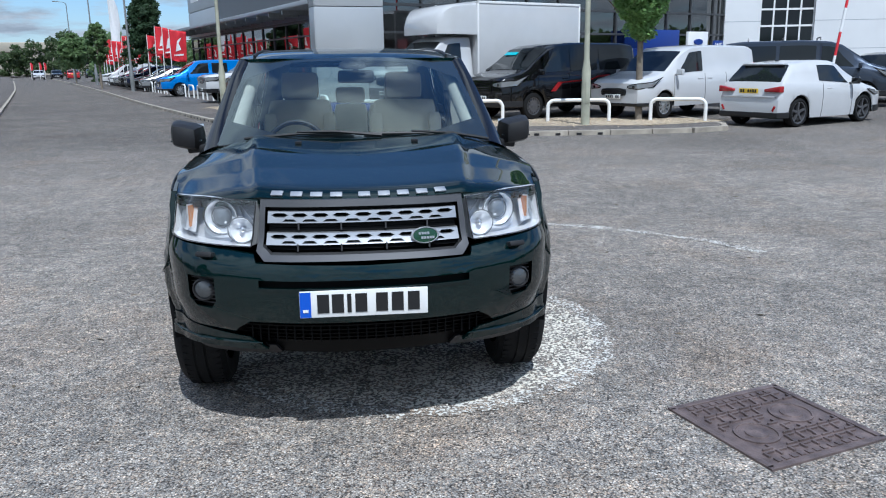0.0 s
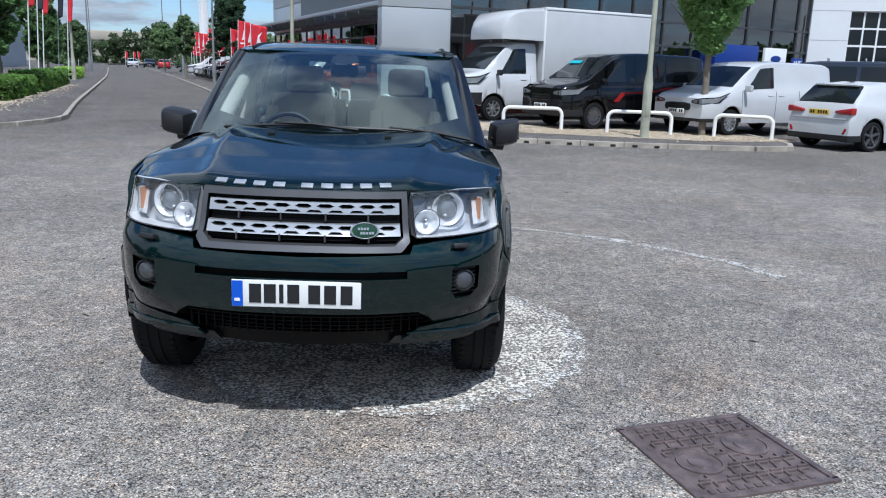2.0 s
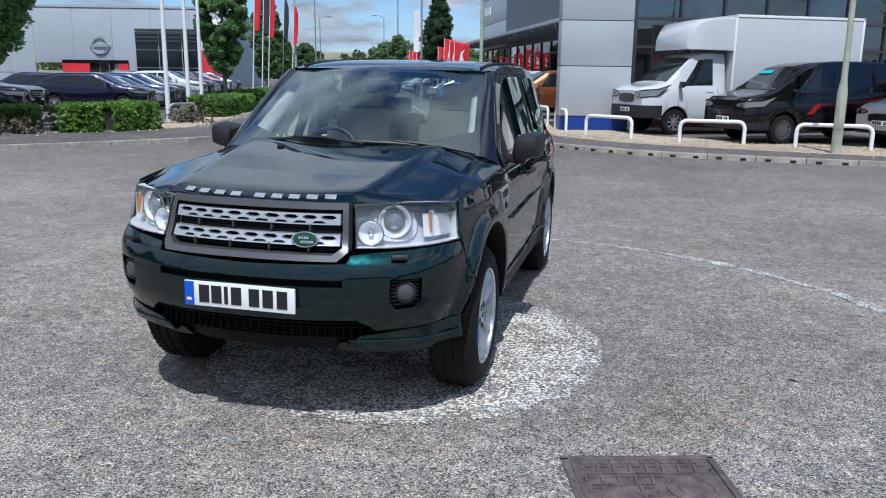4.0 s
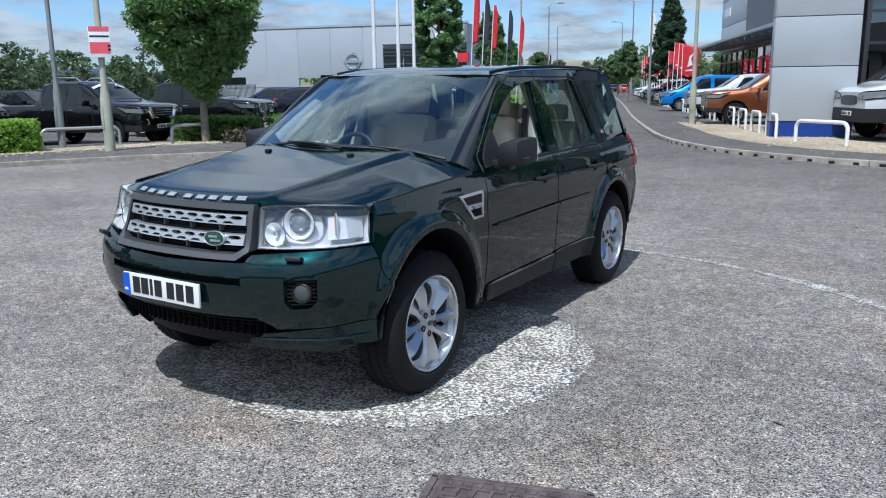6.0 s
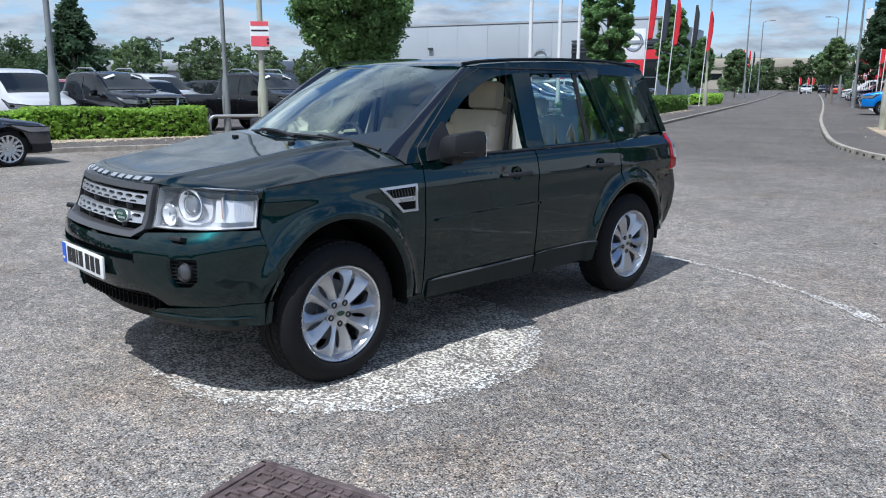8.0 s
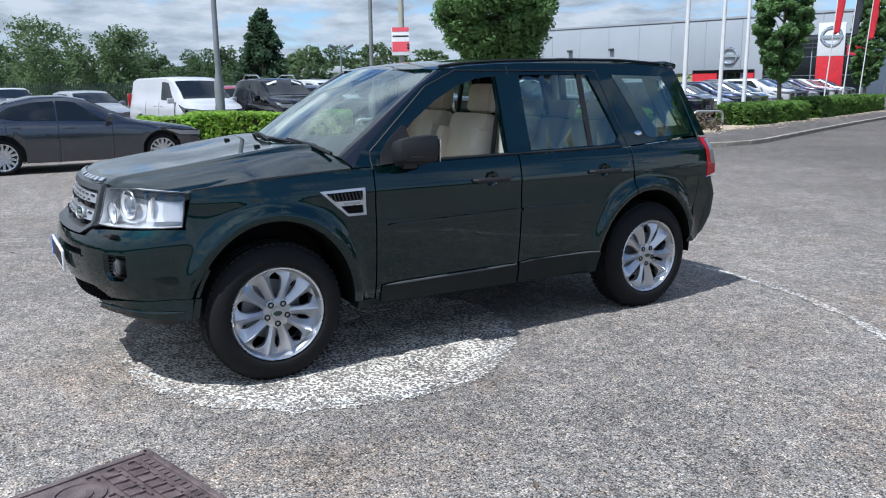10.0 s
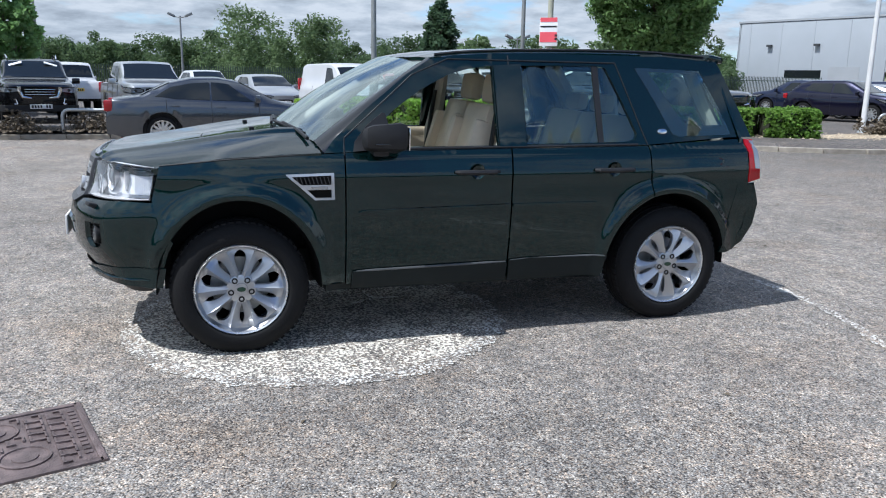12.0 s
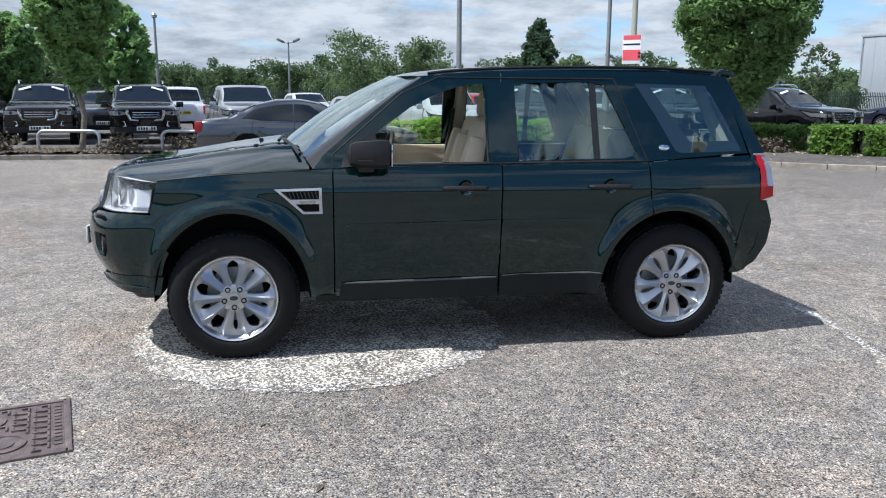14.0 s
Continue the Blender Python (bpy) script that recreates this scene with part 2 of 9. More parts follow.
ROAD = stone_surface("road chippings", (0.066, 0.0620, 0.0562), (0.505, 0.473, 0.427), 0.0080, north=True)
PAINTED = stone_surface("worn white road paint", (0.066, 0.0620, 0.0562), (0.505, 0.473, 0.427), 0.0080, north=True, paint=(0.67, 0.635, 0.55), worn=0.764)
WHITE_MARKS = stone_surface("dense white flecks on chippings", (0.066, 0.0620, 0.0562), (0.505, 0.473, 0.427), 0.0080, paint=(0.80, 0.79, 0.75), worn=0.66)
PAINTED_THIN = stone_surface("faded white road paint", (0.066, 0.0620, 0.0562), (0.505, 0.473, 0.427), 0.0080, north=True, paint=(0.62, 0.61, 0.57), worn=0.79)
TARMAC = stone_surface("pavement tarmac", (0.07, 0.066, 0.062), (0.24, 0.225, 0.21), 0.008, patch=0.22, bump=0.3)
GRAVEL = stone_surface("tan gravel", (0.34, 0.27, 0.18), (0.72, 0.62, 0.47), 0.018, bump=0.6)
CONCRETE = material("kerb concrete", (0.32, 0.285, 0.235), 0.85, vary=0.28, scale=5, bump=0.35, bump_scale=90, random_tint=0.22)
IRON = material("rusty cast iron", (0.155, 0.118, 0.112), 0.5, metal=0.35, vary=0.35, scale=14, bump=0.5, bump_scale=120)
WHITE_TUBE = material("white painted steel", (0.78, 0.78, 0.76), 0.35, vary=0.06, scale=3)
GREY_TUBE = material("galvanised steel", (0.42, 0.43, 0.43), 0.42, metal=0.55, vary=0.12, scale=5)
POLE = material("weathered lamp post paint", (0.36, 0.36, 0.28), 0.6, vary=0.2, scale=3, bump=0.1)
POLE_GREY = material("grey lamp post", (0.24, 0.25, 0.25), 0.5, metal=0.3, vary=0.15, scale=3)
POLE_WHITE = material("white flagpole", (0.75, 0.75, 0.74), 0.35, vary=0.05)
RED = material("red flag cloth", (0.60, 0.022, 0.035), 0.75, vary=0.18, scale=3)
PINK = material("pale red print", (0.78, 0.10, 0.13), 0.5, vary=0.05)
WHITE = material("white enamel", (0.80, 0.80, 0.80), 0.4, vary=0.04)
BLACK_CLOTH = material("black flag cloth", (0.03, 0.032, 0.045), 0.7, vary=0.1)
BLUE_SIGN = material("blue sign", (0.010, 0.040, 0.24), 0.4, vary=0.05)
CLAD = material("grey metal cladding", (0.43, 0.45, 0.47), 0.38, metal=0.25, vary=0.05, scale=0.7)
CLAD_DARK = material("charcoal cladding", (0.10, 0.105, 0.115), 0.45, vary=0.08, scale=0.8)
CLAD_WHITE = material("white profiled cladding", (0.72, 0.73, 0.74), 0.5, vary=0.05, scale=0.6)
CLAD_PALE = material("pale grey cladding", (0.38, 0.41, 0.44), 0.5, vary=0.04, scale=0.3)
FRAME_DARK = material("dark window frame", (0.05, 0.052, 0.056), 0.4, vary=0.05)
# its dark grey stands in for the dimness of the room
SHOWROOM = material("showroom interior painted dim", (0.10, 0.10, 0.10), 0.7, vary=0.3, scale=0.8)
BARK = material("tree bark", (0.19, 0.16, 0.125), 0.9, vary=0.3, scale=8, bump=0.6, bump_scale=30)
LEAF = leaf_material("hornbeam leaves", (0.240, 0.390, 0.140))
LEAF_DARK = leaf_material("conifer needles", (0.085, 0.145, 0.075))
LEAF_HEDGE = leaf_material("privet leaves", (0.37, 0.57, 0.095))
LEAF_HEDGE_DEEP = leaf_material("laurel leaves", (0.173, 0.300, 0.068))
LEAF_LAUREL = leaf_material("bright laurel leaves", (0.225, 0.385, 0.075))
LEAF_FAR = leaf_material("distant foliage", (0.118, 0.180, 0.080))
LEAF_ROAD = leaf_material("roadside foliage", (0.185, 0.270, 0.120))
LEAF_DEEP = leaf_material("deep green leaves", (0.165, 0.275, 0.105))
LEAF_PALE = leaf_material("willow foliage", (0.125, 0.180, 0.080))
MULCH = stone_surface("bark mulch", (0.05, 0.035, 0.025), (0.24, 0.17, 0.12), 0.025, bump=0.9)
TWIG = material("dry planting", (0.12, 0.095, 0.065), 0.9, vary=0.35, scale=9)
HEDGE_CORE = material("dark hedge filling", (0.035, 0.04, 0.02), 0.95, vary=0.3)
FENCE = material("green palisade", (0.05, 0.075, 0.055), 0.6, vary=0.1)
PANE = glass_material("shop glass", (0.55, 0.6, 0.62), tint=0.55, gloss=0.12)

# ---- building tools ----
def thing(name, label, category, group="", kind="", at=None):
    ob = new(name)
    ob.empty_display_size = 0.2
    if at is not None:
        ob.matrix_world = at
    return tagged(ob, label, category, group, kind)


def mesh_of(name, bm, mat, smooth=False):
    me = bpy.data.meshes.new(name)
    bm.normal_update()
    if smooth:
        for f in bm.faces:
            f.smooth = True
    bm.to_mesh(me)
    bm.free()
    me.materials.append(mat)
    if smooth == "sharp":
        me.set_sharp_from_angle(angle=radians(38))
    return me


def part(name, bm, mat, parent=None, label="", smooth="sharp", m=None):
    ob = new(name, mesh_of(name, bm, mat, smooth))
    if parent is not None:
        ob.parent = parent
    if m is not None:
        ob.matrix_basis = m
    return tagged(ob, label)


def single(name, bm, mat, label, category, group="", kind="", smooth="sharp", m=None):
    return tagged(part(name, bm, mat, None, "", smooth, m), label, category, group, kind)


def box(bm, sx, sy, sz, m=Matrix.Identity(4), bevel=0.0):
    r = bmesh.ops.create_cube(bm, size=1.0, matrix=m @ Matrix.Diagonal((sx, sy, sz, 1)))
    if bevel:
        vs = set(r["verts"])
        es = [e for e in bm.edges if e.verts[0] in vs and e.verts[1] in vs]
        bmesh.ops.bevel(bm, geom=es, offset=bevel, segments=2, affect="EDGES", profile=0.6)
    return bm


def cyl(bm, r1, r2, h, m=Matrix.Identity(4), seg=16, caps=True):
    """A (tapered) cylinder from z = 0 to h of the pose m."""
    bmesh.ops.create_cone(bm, cap_ends=caps, segments=seg, radius1=r1, radius2=r2, depth=h, matrix=m @ pose(0, 0, h / 2))
    return bm


def lathe(bm, profile, m=Matrix.Identity(4), seg=32):
    """Turns (radius, height) pairs about z of the pose m."""
    rings = []
    for r, h in profile:
        rings.append([bm.verts.new(m @ Vector((r * math.cos(2 * math.pi * i / seg), r * math.sin(2 * math.pi * i / seg), h))) for i in range(seg)])
    for a, b in zip(rings, rings[1:]):
        for i in range(seg):
            bm.faces.new((a[i], a[(i + 1) % seg], b[(i + 1) % seg], b[i]))
    return bm


def tube(bm, points, radius, seg=10, caps=True):
    """A round bar along points; radius one number or one for each point."""
    pts = [Vector(p) for p in points]
    n = len(pts)
    rad = [radius] * n if isinstance(radius, (int, float)) else radius
    rings, side = [], None
    for i, p in enumerate(pts):
        d = (pts[min(i + 1, n - 1)] - pts[max(i - 1, 0)]).normalized()
        if side is None:
            side = d.cross(Vector((0, 0, 1)) if abs(d.z) < 0.9 else Vector((1, 0, 0))).normalized()
        side = (side - d * side.dot(d)).normalized()
        up2 = d.cross(side)
        rings.append([bm.verts.new(p + rad[i] * (math.cos(a) * side + math.sin(a) * up2)) for a in (2 * math.pi * k / seg for k in range(seg))])
    for a, b in zip(rings, rings[1:]):
        for k in range(seg):
            bm.faces.new((a[k], b[k], b[(k + 1) % seg], a[(k + 1) % seg]))
    if caps:
        bm.faces.new(rings[0])
        bm.faces.new(list(reversed(rings[-1])))
    return bm


def inside(p, poly):
    x, y = p
    hit, n = False, len(poly)
    for i in range(n):
        x1, y1 = poly[i]
        x2, y2 = poly[i - 1]
        if (y1 > y) != (y2 > y) and x < (x2 - x1) * (y - y1) / (y2 - y1) + x1:
            hit = not hit
    return hit


def smooth_line(pts, step=0.05, closed=True, rounds=0):
    """Points every step along a line through pts; rounds cuts its corners that many times."""
    pts = [tuple(p) for p in pts]
    for _ in range(rounds):
        out, n = [], len(pts)
        for i in range(n if closed else n - 1):
            a, b = pts[i], pts[(i + 1) % n]
            out += [tuple(0.78 * u + 0.22 * v for u, v in zip(a, b)), tuple(0.22 * u + 0.78 * v for u, v in zip(a, b))]
        pts = out if closed else [pts[0], *out, pts[-1]]
    out, n = [], len(pts)
    for i in range(n if closed else n - 1):
        a, b = Vector(pts[i]), Vector(pts[(i + 1) % n])
        k = max(1, round((b - a).length / step))
        out += [tuple(a.lerp(b, j / k)) for j in range(k)]
    if not closed:
        out.append(pts[-1])
    return out


def sheet(outline, shape, step=0.05, holes=(), lip=0.0, lip_to=None, bm=None, flip=False, edge_step=None):
    """A curved panel: the flat outline (with holes) filled with a net and bent by shape(u, v) -> place.
    lip: its rim is turned in by that much along lip_to."""
    from mathutils.geometry import delaunay_2d_cdt
    bm = bm or bmesh.new()
    loops = [smooth_line(p, edge_step or step) for p in (outline, *holes)]
    verts, edges = [], []
    for lp in loops:
        k = len(verts)
        verts += [Vector(p) for p in lp]
        edges += [(k + i, k + (i + 1) % len(lp)) for i in range(len(lp))]
    us, vs = [p[0] for p in loops[0]], [p[1] for p in loops[0]]
    rim = np.array([(v.x, v.y) for v in verts])
    u = min(us) + step / 2
    row = 0
    while u < max(us):
        v = min(vs) + step * (0.25 if row % 2 else 0.5)
        while v < max(vs):
            if inside((u, v), loops[0]) and not any(inside((u, v), h) for h in loops[1:]) and np.min(np.hypot(rim[:, 0] - u, rim[:, 1] - v)) > step * 0.45:
                verts.append(Vector((u, v)))
            v += step
        u += step * 0.87
        row += 1
    pts, _, faces, *_ = delaunay_2d_cdt(verts, edges, [], 0, 1e-5)
    made = {}
    new_faces = []
    for f in faces:
        c = sum((pts[i] for i in f), Vector((0, 0))) / len(f)
        if inside(c, loops[0]) and not any(inside(c, h) for h in loops[1:]):
            for i in f:
                if i not in made:
                    made[i] = bm.verts.new(shape(pts[i].x, pts[i].y))
            ids = [made[i] for i in f]
            if len(set(ids)) == len(ids):
                try:
                    new_faces.append(bm.faces.new(ids if not flip else ids[::-1]))
                except ValueError:
                    pass
    if lip:
        border = [e for e in bm.edges if e.is_boundary and e.verts[0] in set(made.values())]
        r = bmesh.ops.extrude_edge_only(bm, edges=border)
        vec = Vector(lip_to) * lip
        for g in r["geom"]:
            if isinstance(g, bmesh.types.BMVert):
                g.co += vec
    return bm


SOFT_AT = np.linspace(-0.9, 0.9, 13)
SOFT_BY = np.cos(SOFT_AT * math.pi / 2) ** 2
SOFT_BY /= SOFT_BY.sum()


def soft_table(table, width):
    """A table read with its corners rounded over width."""
    xs, ys = [t[0] for t in table], [t[1] for t in table]

    def f(x):
        return float(np.interp(x + width * SOFT_AT, xs, ys) @ SOFT_BY)
    return f


def heading(hx, hy):
    """The turn about z, in degrees, of a thing that faces -y, so that it faces (hx, hy)."""
    return math.degrees(math.atan2(hx, -hy))

# ---- ground, kerbs, pavements ----
def plain(name, outline, z, mat, label, category, step=None, wave=0.0):
    bm = bmesh.new()
    vs = [bm.verts.new((x, y, z)) for x, y in outline]
    f = bm.faces.new(vs)
    f.normal_update()
    if f.normal.z < 0:
        f.normal_flip()
    bmesh.ops.triangulate(bm, faces=bm.faces[:])
    return single(name, bm, mat, label, category, kind="structure", smooth=False)


plain("ground", [(-2500, -2500), (2500, -2500), (2500, 2500), (-2500, 2500)], 0.0, ROAD, "grey road surface of worn stone chippings", "road")
KERB_RIGHT = [(-60, 168), (-25.0, 76.4), (-14.6, 48.3), (-8.6, 31.6), (-4.3, 20.6), (-2.9, 17.6), (-1.35, 15.4), (0.24, 14.1), (1.6, 13.3), (3.5, 12.85), (5.8, 12.55), (7.6, 12.5), (8.45, 12.8), (8.8, 13.6), (8.85, 15.0), (8.85, 16.9)]
KERB_LEFT = [(-14.4, -30), (-14.3, -6.4), (-14.3, -0.9), (-14.2, 3.5), (-13.7, 5.5), (-12.8, 7.4), (-11.4, 9.6), (-9.9, 11.3), (-8.9, 12.8), (-8.35, 14.4), (-8.4, 16.0), (-9.0, 17.6), (-11.3, 23.6), (-17.9, 42.0), (-27.0, 67.0), (-66, 168)]


def offset(line, d):
    """The line moved d to its left."""
    out = []
    for i, p in enumerate(line):
        a, b = Vector(line[max(i - 1, 0)]), Vector(line[min(i + 1, len(line) - 1)])
        t = (b - a).normalized()
        out.append((p[0] - t.y * d, p[1] + t.x * d))
    return out


KR, KL = smooth_line(KERB_RIGHT, 0.9, False, 2), smooth_line(KERB_LEFT, 0.9, False, 2)
plain("pavement", offset(KR, 0.12) + [(40, 19.6), (60, 400), (-60, 400)], 0.10, TARMAC, "dark tarmac pavement behind a concrete kerb", "pavement")
WEST, PARK_Z = 0.18, 0.03  # the verge beyond the kerb, and the car park behind it
GL_L = [(-14.93, -7.35), (-14.75, -2.84), (-15.02, 1.68), (-15.02, 3.94), (-14.66, 7.55), (-13.67, 10.26), (-12.58, 12.43), (-10.87, 13.96), (-10.69, 15.77), (-11.68, 18.84), (-13.76, 25.16), (-17.28, 35.99)]


def west_edge(y):
    """Where the verge ends and the car park begins."""
    return float(np.interp(y, [p[1] for p in GL_L], [p[0] for p in GL_L])) - 2.2


def west_z(x, y):
    return WEST if x > west_edge(y) or y > 36.0 - 0.15 * (x + 19.5) else PARK_Z


bm = bmesh.new()
low_, high_ = offset(KL, 0.12), offset(KL, 0.60)
for (a, b), (c, d) in zip(zip(low_, low_[1:]), zip(high_, high_[1:])):
    bm.faces.new([bm.verts.new(q) for q in ((*a, 0.10), (*b, 0.10), (*d, WEST), (*c, WEST))])
bmesh.ops.remove_doubles(bm, verts=bm.verts[:], dist=0.001)
bmesh.ops.recalc_face_normals(bm, faces=bm.faces[:])
if bm.faces[:][0].normal.z < 0:
    bmesh.ops.reverse_faces(bm, faces=bm.faces[:])
single("pavement", bm, TARMAC, "tarmac pavement rising gently behind the western kerb", "pavement", kind="structure", smooth=True)
plain("pavement", offset(KL, 0.60) + [(-66, 400), (-700, 400), (-700, 138)] + [(west_edge(y), y) for y in (36, 30, 25, 22, 19, 17, 15, 13, 11, 9, 7, 5, 3, 0, -4, -8, -30)], WEST, TARMAC, "dark tarmac pavement beside the hedges", "pavement")
plain("car_park", [(-15.6, -30), (-15.6, 8), (-11.9, 13), (-11.9, 20), (-17.6, 37), (-700, 150), (-700, -30)], PARK_Z, TARMAC, "dark tarmac of the west car park", "car park")

bm = bmesh.new()
bm.faces.new([bm.verts.new(p) for p in ((8.9, 15.9, 0.003), (40, 18.6, 0.003), (40, 19.62, 0.102), (8.9, 16.92, 0.102))])
bmesh.ops.recalc_face_normals(bm, faces=bm.faces[:])
if bm.faces[:][0].normal.z < 0:
    bmesh.ops.reverse_faces(bm, faces=bm.faces[:])
single("pavement", bm, TARMAC, "sloping tarmac crossover at the forecourt entrance", "pavement", kind="structure", smooth=False)


def kerb_stone():
    bm = bmesh.new()
    box(bm, 0.905, 0.13, 0.25, pose(0, 0, -0.018), 0.012)
    for v in bm.verts:
        if v.co.y < -0.05 and v.co.z > 0.05:
            v.co.y += 0.012
    return mesh_of("kerb_stone", bm, CONCRETE, False)


KERB_MESH = kerb_stone()

# ---- road markings and the access cover ----
DISC_C = (0.28, 0.50)


def ragged(radius, n=420, amp=0.03, seed=3.0):
    return [(radius + amp * (noise.noise((seed, 9 * math.cos(a), 9 * math.sin(a))) + 0.9 * noise.noise((seed, 45 * math.cos(a), 45 * math.sin(a)))), a) for a in np.linspace(0, 2 * math.pi, n, endpoint=False)]


INNER = 1.06
bm = bmesh.new()
bm.faces.new([bm.verts.new((DISC_C[0] + r * math.cos(a), DISC_C[1] + r * math.sin(a), 0.004)) for r, a in ragged(INNER, amp=0.0)])
single("roundabout_disc", bm, PAINTED, "worn white painted disc of a mini roundabout", "road marking", kind="structure", smooth=False)
bm = bmesh.new()
inn, out_ = ragged(INNER, amp=0.0), ragged(1.17, amp=0.04)
vi = [bm.verts.new((DISC_C[0] + r * math.cos(a), DISC_C[1] + r * math.sin(a), 0.004)) for r, a in inn]
vo_ = [bm.verts.new((DISC_C[0] + r * math.cos(a), DISC_C[1] + r * math.sin(a), 0.004)) for r, a in out_]
for k in range(len(vi)):
    bm.faces.new((vi[k], vo_[k], vo_[(k + 1) % len(vi)], vi[(k + 1) % len(vi)]))
bmesh.ops.recalc_face_normals(bm, faces=bm.faces[:])
single("disc_edge", bm, PAINTED_THIN, "worn-away edge of the white roundabout disc", "road marking", kind="structure", smooth=False)
bm = bmesh.new()
prev = None
for a in np.linspace(radians(26), radians(92), 150):
    w = max(0.004, (0.046 if a < 1.0 else 0.034) + 0.03 * noise.noise((a * 14, 0.3, 0)) + 0.03 * noise.noise((a * 46, 1.3, 0)))
    r = 3.42 + 0.03 * noise.noise((a * 9, 4.0, 0))
    row = [bm.verts.new((DISC_C[0] + q * math.cos(a), DISC_C[1] + q * math.sin(a), 0.004)) for q in (r - w, r + w)]
    if prev:
        bm.faces.new((prev[0], prev[1], row[1], row[0]))
    prev = row
bmesh.ops.recalc_face_normals(bm, faces=bm.faces[:])
single("ring_line", bm, PAINTED_THIN, "thin faded white arc round the disc", "road marking", kind="structure", smooth=False)
# ragged white marks on the disc under the car
for x, y, ln, wd, rz in ((-0.31, 0.86, 0.13, 0.045, 90), (-0.155, 0.905, 0.26, 0.036, 11), (-0.03, 1.015, 0.19, 0.034, 90), (0.015, 0.845, 0.21, 0.038, -61)):
    m = pose(x, y, 0.008, 0, 0, rz)
    bm = bmesh.new()
    bm.faces.new([bm.verts.new(m @ Vector((ln / 2 * math.cos(a) * (1 + 0.35 * noise.noise((x, 3 * math.cos(a), 3 * math.sin(a)))), wd / 2 * math.sin(a) * (1 + 0.5 * noise.noise((y, 4 * math.cos(a), 4 * math.sin(a)))), 0))) for a in np.linspace(0, 2 * math.pi, 24, endpoint=False)])
    single("white_scrap", bm, WHITE_MARKS, "ragged white mark on the disc", "road marking", kind="structure", smooth=False)
# the access cover: two plates in a frame, with chevron ribs, round bosses and bars for the lettering
CV = pose(1.745, -0.985, 0.0, 0, 0, 16.0)
cover = thing("access_cover", "rusty cast-iron access cover with ribbed chevrons set in the road", "manhole cover", at=CV)
CW, CD = 0.60, 0.605
for sx, sy, px, py in ((CW + 0.05, 0.03, 0, CD / 2), (CW + 0.05, 0.03, 0, -CD / 2), (0.03, CD, CW / 2 + 0.01, 0), (0.03, CD, -CW / 2 - 0.01, 0)):
    part("frame_bar", box(bmesh.new(), sx, sy, 0.03, pose(px, py, -0.004), 0.003), IRON, cover)
lid = part("plate", box(bmesh.new(), CW - 0.02, CD - 0.03, 0.016, pose(0, 0, -0.002), 0.002), IRON, cover)
for bxx in (-0.145, 0.145):
    lathe(bm := bmesh.new(), [(0.098, 0.004), (0.098, 0.013), (0.088, 0.014), (0.086, 0.008), (0.05, 0.008), (0.048, 0.013), (0.0, 0.013)], pose(bxx, 0.04 if bxx > 0 else -0.05, 0), 28)
    part("boss", bm, IRON, lid)
RIB = [(-0.5, -0.10), (0.30, -0.10), (0.30, 0.5), (0.5, 0.5), (0.5, -0.30), (-0.5, -0.30)]
for i in range(8):
    for j in range(11):
        x, y = -0.235 + i * 0.067 + (0.02 if j % 2 else 0), -0.215 + j * 0.043
        if any(math.hypot(x - bxx, y - (0.04 if bxx > 0 else -0.05)) < 0.128 for bxx in (-0.145, 0.145)) or abs(x) > 0.262:
            continue
        rb_ = bmesh.new()
        m = pose(x, y, 0.005, 0, 0, 0 if j % 2 else 180)
        low = [rb_.verts.new(m @ Vector((u * 0.056, v * 0.046, 0))) for u, v in RIB]
        hig = [rb_.verts.new(m @ Vector((u * 0.053, v * 0.043, 0.010))) for u, v in RIB]
        rb_.faces.new(hig)
        for k in range(6):
            rb_.faces.new((low[k], low[(k + 1) % 6], hig[(k + 1) % 6], hig[k]))
        bmesh.ops.recalc_face_normals(rb_, faces=rb_.faces[:])
        part("rib", rb_, IRON, lid, smooth=False)
for yy in (0.262, -0.262):
    for k in range(12):
        part("bar", box(bmesh.new(), 0.024, 0.028, 0.006, pose(-0.24 + k * 0.042, yy, 0.008)), IRON, lid)

# scattered twigs and dead leaves on the road
rng = np.random.default_rng(19)
verts, faces = [], []
for _ in range(90):
    x, y = rng.uniform(-5, 6), rng.uniform(-5, 7)
    ln, wd, a = rng.uniform(0.012, 0.045), rng.uniform(0.004, 0.012), rng.uniform(0, 6.28)
    i = len(verts)
    for u, v, z in ((-1, 0, 0.004), (0, -1, 0.007), (1, 0, 0.004), (0, 1, 0.012)):
        verts.append((x + u * ln * math.cos(a) - v * wd * math.sin(a), y + u * ln * math.sin(a) + v * wd * math.cos(a), z))
    faces.append((i, i + 1, i + 2, i + 3))
me = bpy.data.meshes.new("leaf_litter")
me.from_pydata(verts, [], faces)
me.materials.append(TWIG)
tagged(new("leaf_litter", me), "small dead leaves and twigs on the road", "litter", kind="stuff")

